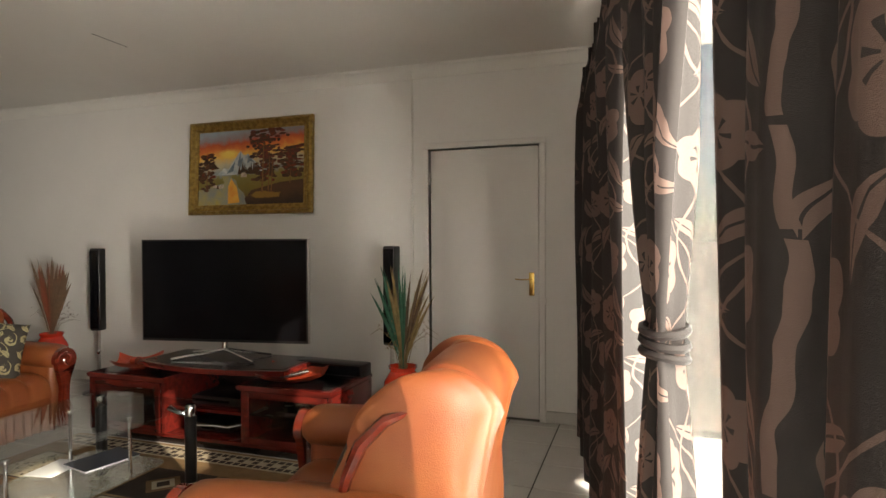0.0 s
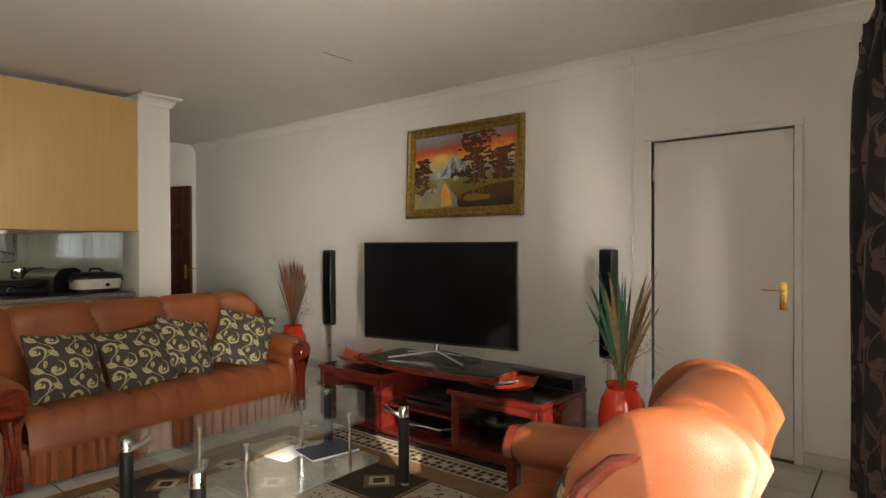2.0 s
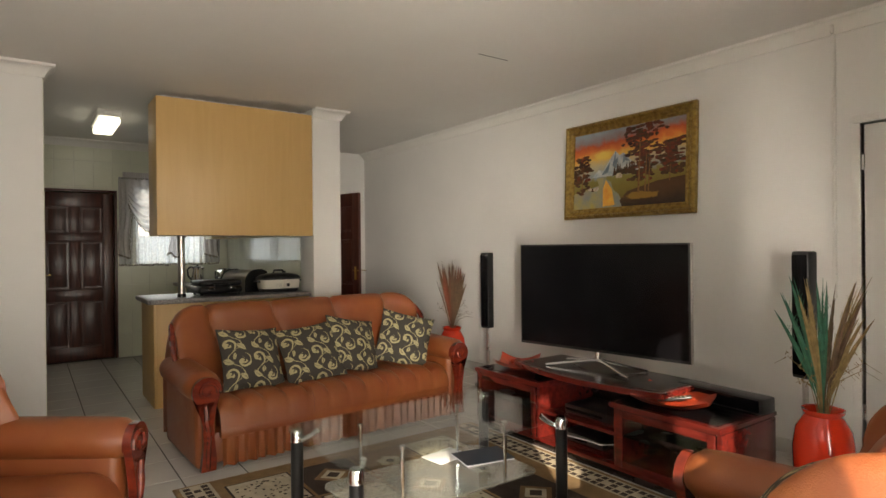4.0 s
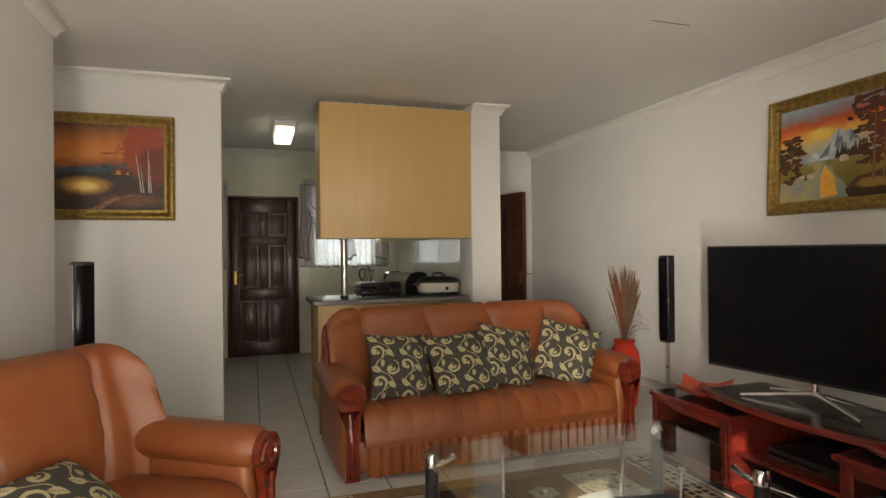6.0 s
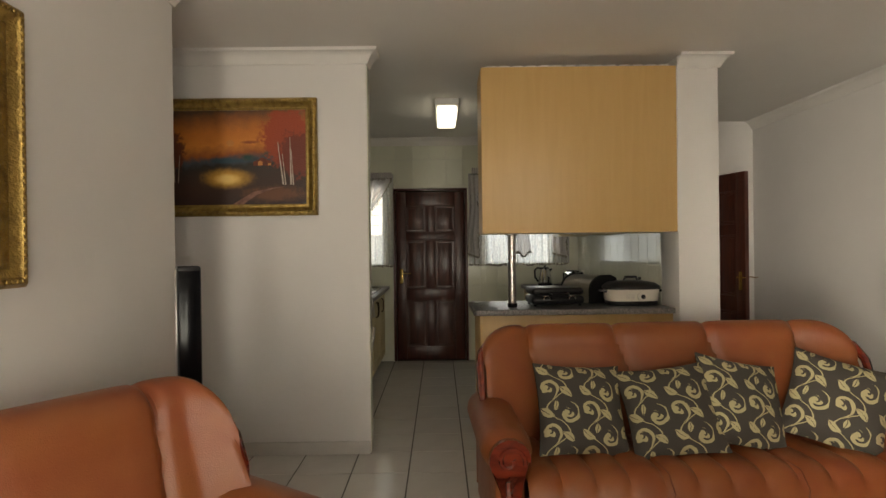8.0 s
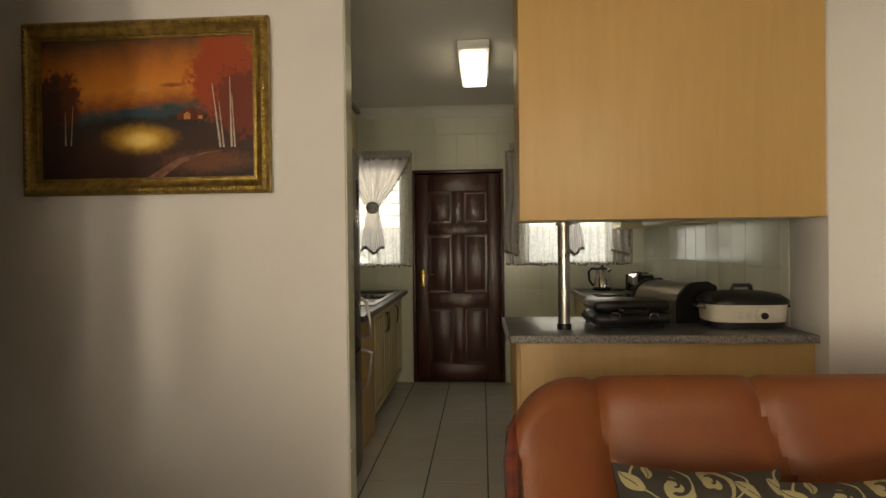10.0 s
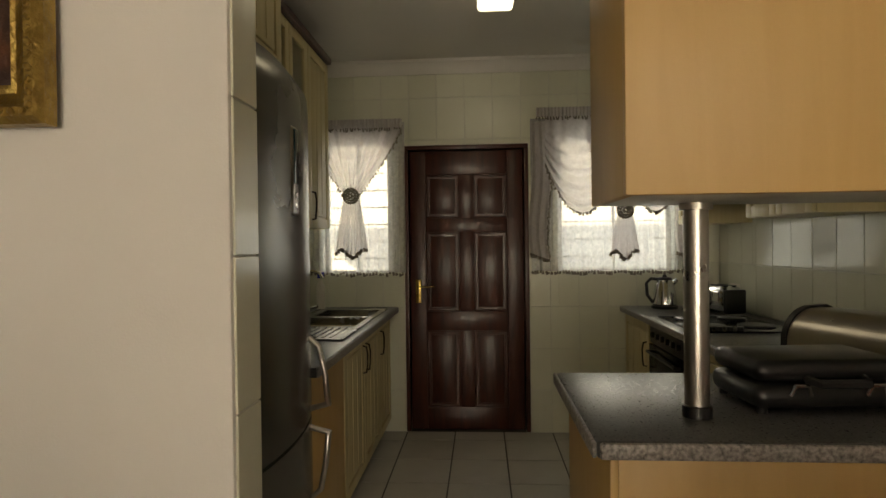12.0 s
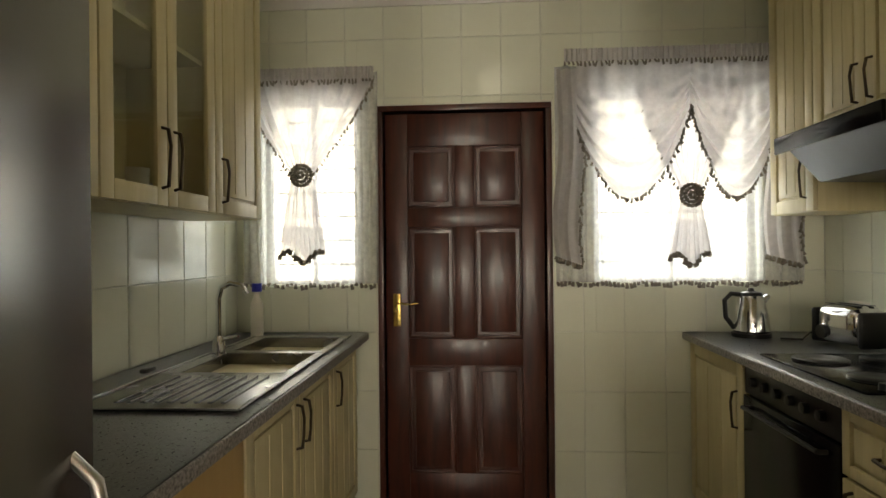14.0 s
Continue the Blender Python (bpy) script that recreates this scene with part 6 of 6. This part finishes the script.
lamp = root("ceiling_lamp", pose(0, 0, 0), "lit rectangular fluorescent ceiling lamp in the kitchen", "lamp")
box("housing", (-6.78, 1.19, 2.60), (-6.08, 1.40, 2.6595), TRIM, lamp, 0.006)
box("diffuser", (-6.765, 1.205, 2.53), (-6.095, 1.385, 2.5995), LAMPG, lamp, 0.02, 3)

# things on the worktops
grill = root("sandwich_grill", pose(-5.40, 2.08, 0.9105, 0, 0, 94), "black sandwich grill with chrome latch on the bar", "grill")
bm = bmesh.new()
add_box(bm, (-0.20, -0.13, 0.012), (0.20, 0.13, 0.075), 0, 0.03, 3)
add_box(bm, (-0.195, -0.125, 0.08), (0.195, 0.125, 0.135), 0, 0.035, 3)
mesh_ob("shell", bm, BLACK, grill)
tube("grip", [(-0.07, -0.125, 0.09), (-0.06, -0.16, 0.085), (0.06, -0.16, 0.085), (0.07, -0.125, 0.09)], 0.012, BLACK, grill)
for x in (-0.09, 0.10):
    tube("latch", [(x - 0.025, -0.132, 0.05), (x - 0.015, -0.137, 0.075), (x + 0.015, -0.137, 0.075), (x + 0.025, -0.132, 0.05)], 0.006, CHROME, grill)
for x, y in ((-0.17, -0.1), (0.17, -0.1), (-0.17, 0.1), (0.17, 0.1)):
    lathe("foot", [(0.012, 0), (0.012, 0.014)], BLACK, grill, (x, y, 0), 10)


def bread_bin():
    r = root("bread_bin", pose(-5.67, 2.41, 0.9105, 0, 0, 24) @ Matrix.Diagonal((1.0, 1.0, 1.22, 1)), "steel roll-top bread bin with black ends on the bar", "bread bin")
    bm = bmesh.new()
    pts = [(-0.13, 0), (-0.13, 0.08)] + [(-0.13 + 0.13 * (1 - math.cos(i * 0.157)), 0.08 + 0.09 * math.sin(i * 0.157)) for i in range(1, 10)] + [(0.06, 0.17), (0.12, 0.15), (0.13, 0.10), (0.13, 0)]
    vs = add_poly(bm, pts, -0.17, 0.34)
    for v in vs:
        v.co = Vector((v.co.z, v.co.x, v.co.y))
    mesh_ob("roll_top", bm, STEEL, r)
    for x0, x1 in ((-0.19, -0.171), (0.171, 0.19)):
        bm = bmesh.new()
        vs = add_poly(bm, [(a * 1.03, b * 1.04) for a, b in pts], x0, x1 - x0)
        for v in vs:
            v.co = Vector((v.co.z, v.co.x, v.co.y))
        mesh_ob("end_cap", bm, BLACK, r)
    tube("handle", [(-0.05, -0.132, 0.07), (-0.05, -0.15, 0.07), (0.05, -0.15, 0.07), (0.05, -0.132, 0.07)], 0.006, BLACK, r)


bread_bin()


def roaster():
    r = root("electric_roaster", pose(-5.36, 2.65, 0.9105, 0, 0, 90), "cream and black electric roaster with a dial on the bar", "roaster")

    def shell(name, prof, material):
        bm = bmesh.new()
        rings = []
        for k, z in prof:
            ring = []
            for i in range(40):
                a = 6.28319 * i / 40
                c, s = math.cos(a), math.sin(a)
                ring.append(bm.verts.new((0.195 * k * math.copysign(abs(c) ** 0.55, c), 0.14 * k * math.copysign(abs(s) ** 0.55, s), z)))
            rings.append(ring)
        for a, b in zip(rings, rings[1:]):
            for i in range(40):
                bm.faces.new((a[i], a[(i + 1) % 40], b[(i + 1) % 40], b[i]))
        bm.faces.new(rings[0])
        bm.faces.new(rings[-1])
        mesh_ob(name, bm, material, r)

    shell("base", [(0.90, 0), (0.94, 0.005), (0.95, 0.032)], BLACK)
    shell("body", [(0.95, 0.0325), (0.97, 0.05), (0.99, 0.11), (1.0, 0.118)], WHITEP)
    shell("lid", [(1.04, 0.1185), (1.05, 0.13), (1.0, 0.145), (0.85, 0.165), (0.5, 0.178), (0.1, 0.182)], BLACK)
    tube("lid_knob", [(-0.05, 0, 0.178), (-0.04, 0, 0.205), (0.04, 0, 0.205), (0.05, 0, 0.178)], 0.010, BLACK, r)
    d = lathe("dial", [(0.036, 0), (0.034, 0.012), (0.018, 0.014), (0.018, 0.022), (0.004, 0.023)], WHITEP, r, (0, 0, 0), 24)
    d.matrix_local = pose(0.04, -0.139, 0.068, 90, 0, 0)
    k = lathe("dial_cap", [(0.017, 0), (0.016, 0.006)], BLACK, r, (0, 0, 0), 20)
    k.matrix_local = pose(0.04, -0.161, 0.068, 90, 0, 0)
    for j in range(2):
        for i in range(4):
            box("print_bar", (-0.075 + j * 0.035, -0.1405, 0.052 + i * 0.009), (-0.05 + j * 0.035, -0.1385, 0.055 + i * 0.009), STEEL, r, 0)
    for s in (-1, 1):
        tube("side_handle", [(s * 0.19, -0.04, 0.10), (s * 0.225, -0.035, 0.105), (s * 0.225, 0.035, 0.105), (s * 0.19, 0.04, 0.10)], 0.009, BLACK, r)


roaster()
for x, y, hh in ((-5.62, 2.72, 0.16), (-5.60, 2.80, 0.19)):
    o = root("spice_bottle", pose(x, y, 0.9105), "small sauce bottle with black cap on the bar", "bottle", "sauce bottles")
    lathe("bottle", [(0.024, 0), (0.024, hh * 0.6), (0.010, hh * 0.8), (0.010, hh * 0.9)], GREYST, o, (0, 0, 0), 16)
    lathe("cap", [(0.012, hh * 0.9 + 0.0005), (0.012, hh)], BLACK, o, (0, 0, 0), 12)

kettle = root("kettle", pose(-7.78, 2.44, 0.9005), "polished steel kettle with black handle", "kettle")
lathe("body", [(0.075, 0.022), (0.08, 0.03), (0.072, 0.10), (0.056, 0.175), (0.05, 0.19)], CHROME, kettle, (0, 0, 0), 28)
lathe("base", [(0.085, 0), (0.085, 0.018), (0.076, 0.0215)], BLACK, kettle, (0, 0, 0), 26)
lathe("lid", [(0.05, 0.1905), (0.045, 0.205), (0.015, 0.212), (0.012, 0.225)], BLACK, kettle, (0, 0, 0), 22)
tube("handle", [(0.0, -0.045, 0.195), (0.0, -0.09, 0.20), (0.0, -0.12, 0.17), (0.0, -0.115, 0.09), (0.0, -0.078, 0.04)], 0.011, BLACK, kettle, 8)
tube("spout", [(0, 0.045, 0.16), (0, 0.08, 0.19)], [0.022, 0.012], CHROME, kettle)
toaster = root("toaster", pose(-7.48, 2.70, 0.9005, 0, 0, 10), "polished steel toaster with black ends", "toaster")
bm = bmesh.new()
add_box(bm, (-0.11, -0.075, 0.015), (0.11, 0.075, 0.175), 0, 0.045, 4)
mesh_ob("shell", bm, CHROME, toaster)
for s in (-1, 1):
    box("end_cap", (s * 0.122 - 0.012, -0.07, 0.012), (s * 0.122 + 0.012, 0.07, 0.155), BLACK, toaster, 0.011, 3)
for y in (-0.028, 0.028):
    box("slot", (-0.085, y - 0.012, 0.1752), (0.085, y + 0.012, 0.1775), BLACK, toaster, 0)
dl = lathe("dial", [(0.03, 0), (0.028, 0.012)], BLACK, toaster, (0, 0, 0), 18)
dl.matrix_local = pose(-0.06, -0.0745, 0.06, 90, 0, 0)
cord = root("power_cord", pose(0, 0, 0), "black appliance cord with plug on the worktop", "cord")
tube("lead", [(-7.68, 2.52, 0.906), (-7.65, 2.60, 0.906), (-7.70, 2.66, 0.93), (-7.66, 2.70, 0.935), (-7.63, 2.64, 0.91), (-7.60, 2.70, 0.907), (-7.66, 2.80, 0.95), (-7.68, 2.83, 1.0)], 0.005, BLACK, cord)
box("plug", (-7.705, 2.815, 1.0), (-7.655, 2.858, 1.05), BLACK, cord, 0.01)
socket = tagged(box("wall_socket", (-7.75, 2.859, 0.98), (-7.61, 2.8635, 1.07), WHITEP, None, 0.002), "white double wall socket above the worktop", "socket")


# ---- kitchen curtains ----
def fringe(bm, pts, r=0.011, seed=0):
    rnd = random.Random(seed)
    pts = [Vector(p) for p in pts]
    for a, b in zip(pts, pts[1:]):
        n = max(1, int((b - a).length / 0.016))
        for i in range(n):
            p = a.lerp(b, i / n)
            q = p + Vector((rnd.uniform(-0.006, 0.012), rnd.uniform(-0.010, 0.010), -rnd.uniform(0.012, 0.028)))
            add_tube(bm, [p, q], [r * 0.55, r * 0.9], 5)


def net_panel(parent, y0, y1, z0, z1, seed):
    rnd = random.Random(seed)
    ph = rnd.uniform(0, 6)
    bm = bmesh.new()

    def fn(u, v):
        y = y0 + (y1 - y0) * u
        return Vector((0.02 + 0.012 * math.sin(y * 75 + ph + math.sin(v * 3)) + 0.006 * math.sin(y * 160), y, z1 + (z0 - z1) * v))

    add_sheet(bm, int((y1 - y0) * 130), 14, fn)
    mesh_ob("net", bm, NET, parent)
    bm = bmesh.new()
    fringe(bm, [(0.03 + 0.01 * math.sin(i * 1.7), y0 + (y1 - y0) * i / 30, z0 + 0.006 * math.sin(i * 1.3)) for i in range(31)], 0.012, seed)
    tagged(mesh_ob("bottom_fringe", bm, FRINGE, parent), kind="stuff")


def gathered(parent, y0, y1, zt, yc, zc, half, zb, flare, x=0.06, seed=0):
    """Voile drawn together at a rosette, flaring again below."""
    bm = bmesh.new()
    rnd = random.Random(seed)
    ph = rnd.uniform(0, 6)

    def fn(u, v):
        if v < 0.6:
            t = v / 0.6
            q = t ** 1.25
            y = (y0 + (y1 - y0) * u) * (1 - q) + (yc + (u - 0.5) * 2 * half) * q
            zz = zt + (zc - zt) * t
        else:
            t = (v - 0.6) / 0.4
            y = yc + (u - 0.5) * 2 * (half + (flare - half) * t ** 0.7)
            zz = zc + (zb - zc) * t + 0.03 * t * math.sin(u * 9)
        return Vector((x + 0.020 * math.sin(u * 55 + ph) * (1 - 0.4 * math.sin(math.pi * v)) + 0.008 * math.sin(u * 23), y, zz))

    add_sheet(bm, 80, 30, fn)
    mesh_ob("voile", bm, VOILE, parent)
    bm = bmesh.new()
    edge = [fn(1, i / 40) for i in range(25)]
    fringe(bm, edge, 0.008, seed)
    fringe(bm, [fn(0, i / 40) for i in range(25)], 0.008, seed + 1)
    fringe(bm, [fn(i / 20, 1) for i in range(21)], 0.014, seed + 2)
    tagged(mesh_ob("fringe_edge", bm, FRINGE, parent), kind="stuff")
    bm = bmesh.new()
    for ring, n in ((0.052, 20), (0.034, 13), (0.014, 6)):
        for i in range(n):
            a = 6.283 * i / n
            p = Vector((x + 0.02 + 0.02 * (0.052 - ring) / 0.05, yc + ring * math.cos(a), zc + ring * math.sin(a)))
            add_lathe(bm, [(0.004, -0.009), (0.011, -0.004), (0.011, 0.004), (0.004, 0.009)], p, 6)
    mesh_ob("rosette", bm, FRINGE, parent)


def swag(parent, ya, yb, zt, dip, x, seed, side=0.0):
    """Draped festoon with curved pleats and fringed lower edge."""
    bm = bmesh.new()

    def fn(u, v):
        y = ya + (yb - ya) * u
        curve = math.sin(math.pi * (0.04 + 0.92 * u)) ** 0.75
        low = zt - 0.10 - dip * curve - side * (1 - u)
        z = zt + (low - zt) * v
        return Vector((x + 0.030 * math.sin(v * 38 + 3 * curve) * v * curve + 0.010 * math.sin(u * 40) * (1 - v), y, z))

    add_sheet(bm, 44, 46, fn)
    mesh_ob("swag", bm, VOILE, parent)
    bm = bmesh.new()
    fringe(bm, [fn(i / 40, 1) for i in range(41)], 0.009, seed)
    tagged(mesh_ob("swag_fringe", bm, FRINGE, parent), kind="stuff")


def tail(parent, y0, y1, zt, zb, x, seed):
    bm = bmesh.new()

    def fn(u, v):
        y = y0 + (y1 - y0) * u + 0.03 * v * math.sin(6 * v)
        return Vector((x + 0.012 * math.sin(u * 16 + seed), y, zt + (zb - zt) * v - 0.05 * u * v))

    add_sheet(bm, 16, 24, fn)
    mesh_ob("tail", bm, VOILE, parent)
    bm = bmesh.new()
    fringe(bm, [fn(1, i / 24) for i in range(25)], 0.009, seed)
    fringe(bm, [fn(i / 10, 1) for i in range(11)], 0.012, seed + 1)
    tagged(mesh_ob("tail_fringe", bm, FRINGE, parent), kind="stuff")


def heading(parent, y0, y1, z, x):
    bm = bmesh.new()

    def fn(u, v):
        return Vector((x + 0.008 * math.sin(u * (y1 - y0) * 260), y0 + (y1 - y0) * u, z - 0.03 + 0.065 * v))

    add_sheet(bm, int((y1 - y0) * 160), 2, fn)
    mesh_ob("heading", bm, VOILE, parent)
    bm = bmesh.new()
    fringe(bm, [(x + 0.01, y0 + (y1 - y0) * i / 20, z - 0.03) for i in range(21)], 0.007, 3)
    tagged(mesh_ob("heading_fringe", bm, FRINGE, parent), kind="stuff")


kc = root("kitchen_curtain", pose(-7.945, 0, 0), "white net curtain with voile tied at a rosette", "curtain", "kitchen curtains")
net_panel(kc, -0.04, 0.672, 1.15, 2.23, 1)
gathered(kc, -0.04, 0.66, 2.20, 0.29, 1.70, 0.045, 1.30, 0.115, 0.065, 4)
heading(kc, -0.04, 0.66, 2.21, 0.07)
kc2 = root("kitchen_curtain", pose(-7.945, 0, 0), "white net curtain with two fringed voile swags", "curtain", "kitchen curtains")
net_panel(kc2, 1.565, 2.76, 1.15, 2.23, 2)
swag(kc2, 1.66, 2.205, 2.22, 0.50, 0.10, 5, 0.12)
swag(kc2, 2.195, 2.62, 2.22, 0.56, 0.105, 6)
gathered(kc2, 1.95, 2.46, 2.1, 2.205, 1.57, 0.04, 1.27, 0.10, 0.065, 7)
tail(kc2, 1.565, 1.70, 2.20, 1.28, 0.07, 8)
tail(kc2, 2.56, 2.74, 2.20, 1.28, 0.085, 9)
heading(kc2, 1.60, 2.76, 2.25, 0.11)


# ---- tiles ----
def tile_mesh(w, h, t, name, material):
    bm = bmesh.new()
    add_box(bm, (0, 0, 0), (w, h, t), 0, 0.0018, 1)
    me = bpy.data.meshes.new(name)
    bm.to_mesh(me)
    bm.free()
    me.materials.append(material)
    return me


TILE_MESHES = {}


def lay(parent, m, name, u0, u1, v0, v1, du, dv, gap, t, material, holes=(), ou=0.0, ov=0.0, keep=None, rest=None):
    """Tiles over u0..u1, v0..v1 in the plane of m, cut round the holes."""
    iu0, iu1 = math.floor((u0 - ou) / du), math.ceil((u1 - ou) / du)
    iv0, iv1 = math.floor((v0 - ov) / dv), math.ceil((v1 - ov) / dv)
    inv = parent.matrix_world.inverted()
    for i in range(iu0, iu1):
        for j in range(iv0, iv1):
            cells = [(max(u0, ou + i * du) + gap / 2, min(u1, ou + (i + 1) * du) - gap / 2, max(v0, ov + j * dv) + gap / 2, min(v1, ov + (j + 1) * dv) - gap / 2)]
            for a, b, c, d in holes:
                cut = []
                for x0, x1, y0, y1 in cells:
                    if x1 <= a or x0 >= b or y1 <= c or y0 >= d:
                        cut.append((x0, x1, y0, y1))
                        continue
                    if x0 < a:
                        cut.append((x0, a, y0, y1))
                    if x1 > b:
                        cut.append((b, x1, y0, y1))
                    x0, x1 = max(x0, a), min(x1, b)
                    if y0 < c:
                        cut.append((x0, x1, y0, c))
                    if y1 > d:
                        cut.append((x0, x1, d, y1))
                cells = cut
            for x0, x1, y0, y1 in cells:
                if x1 - x0 < 0.012 or y1 - y0 < 0.012:
                    continue
                if keep and not keep((x0 + x1) / 2, (y0 + y1) / 2):
                    if rest is not None:
                        add_box(rest, (x0, y0, 0), (x1, y1, t), 0)
                    continue
                key = (name, round(x1 - x0, 3), round(y1 - y0, 3))
                if key not in TILE_MESHES:
                    TILE_MESHES[key] = tile_mesh(x1 - x0, y1 - y0, t, name, material)
                ob = new(name, TILE_MESHES[key])
                ob.parent = parent
                ob.matrix_local = inv @ m @ Matrix.Translation((x0, y0, 0.0))


def object_tint(m, amount):
    """Slight tone difference from tile to tile."""
    n, l = m.node_tree.nodes, m.node_tree.links
    b = n["Principled BSDF"]
    src = b.inputs["Base Color"].links[0].from_socket
    info = n.new("ShaderNodeObjectInfo")
    mr = n.new("ShaderNodeMapRange")
    mr.inputs["To Min"].default_value, mr.inputs["To Max"].default_value = 1 - amount, 1.0
    hs = n.new("ShaderNodeHueSaturation")
    l.new(info.outputs["Random"], mr.inputs[0])
    l.new(mr.outputs[0], hs.inputs["Value"])
    l.new(src, hs.inputs["Color"])
    l.new(hs.outputs[0], b.inputs["Base Color"])


object_tint(TILEW, 0.05)
object_tint(TILEF, 0.06)
W = bpy.data.objects
lay(W["wall_west"], Matrix(((0, 0, 1, -7.95), (1, 0, 0, 0), (0, 1, 0, 0), (0, 0, 0, 1))), "tile", -0.08, 2.868, 0, 2.57, 0.2, 0.3, 0.003, 0.005, TILEW, [(0.655, 1.555, -1, 2.065), (0.06, 0.56, 1.13, 2.12), (1.76, 2.56, 1.13, 2.12)], 1.10, 0.0)
lay(W["wall_kitchen_south"], Matrix(((1, 0, 0, 0), (0, 0, 1, -0.085), (0, 1, 0, 0), (0, 0, 0, 1))), "tile", -7.94, -5.95, 0.902, 1.47, 0.2, 0.3, 0.003, 0.005, TILEW, (), 0, 0.0)
lay(W["wall_kitchen_north"], Matrix(((1, 0, 0, 0), (0, 0, -1, 2.87), (0, 1, 0, 0), (0, 0, 0, 1))), "tile", -7.94, -5.32, 0.902, 1.90, 0.2, 0.3, 0.003, 0.005, TILEW, [(-7.80, -7.445, 1.46, 2.5), (-6.797, -6.2, 1.46, 2.5)], 0, 0.0)
lay(W["wall_partition"], Matrix(((1, 0, 0, 0), (0, 0, 1, 0.745), (0, 1, 0, 0), (0, 0, 0, 1))), "tile", -4.948, -4.828, 0.0, 2.56, 0.3, 0.3, 0.003, 0.005, TILEW, (), -5.05, 0.13)
far = bmesh.new()
lay(box_floor, Matrix.Translation((0, 0, -0.006)), "floor_tile", -7.95, 1.2, -2.0, 4.577, 0.365, 0.346, 0.008, 0.006, TILEF, [(-4.95, -4.82, -2, 0.745), (-8, -4.95, -2, -0.085), (-4.82 + 0.94, 1.3, -2, -0.10)], -7.04, 0.665, lambda x, y: (x < -3.2 and -0.5 < y < 3.0) or (x > -1.4 and y > 3.0), far)
tagged(mesh_ob("floor_tiles", far, TILEF, box_floor, False), kind="stuff").location = (0, 0, -0.006)
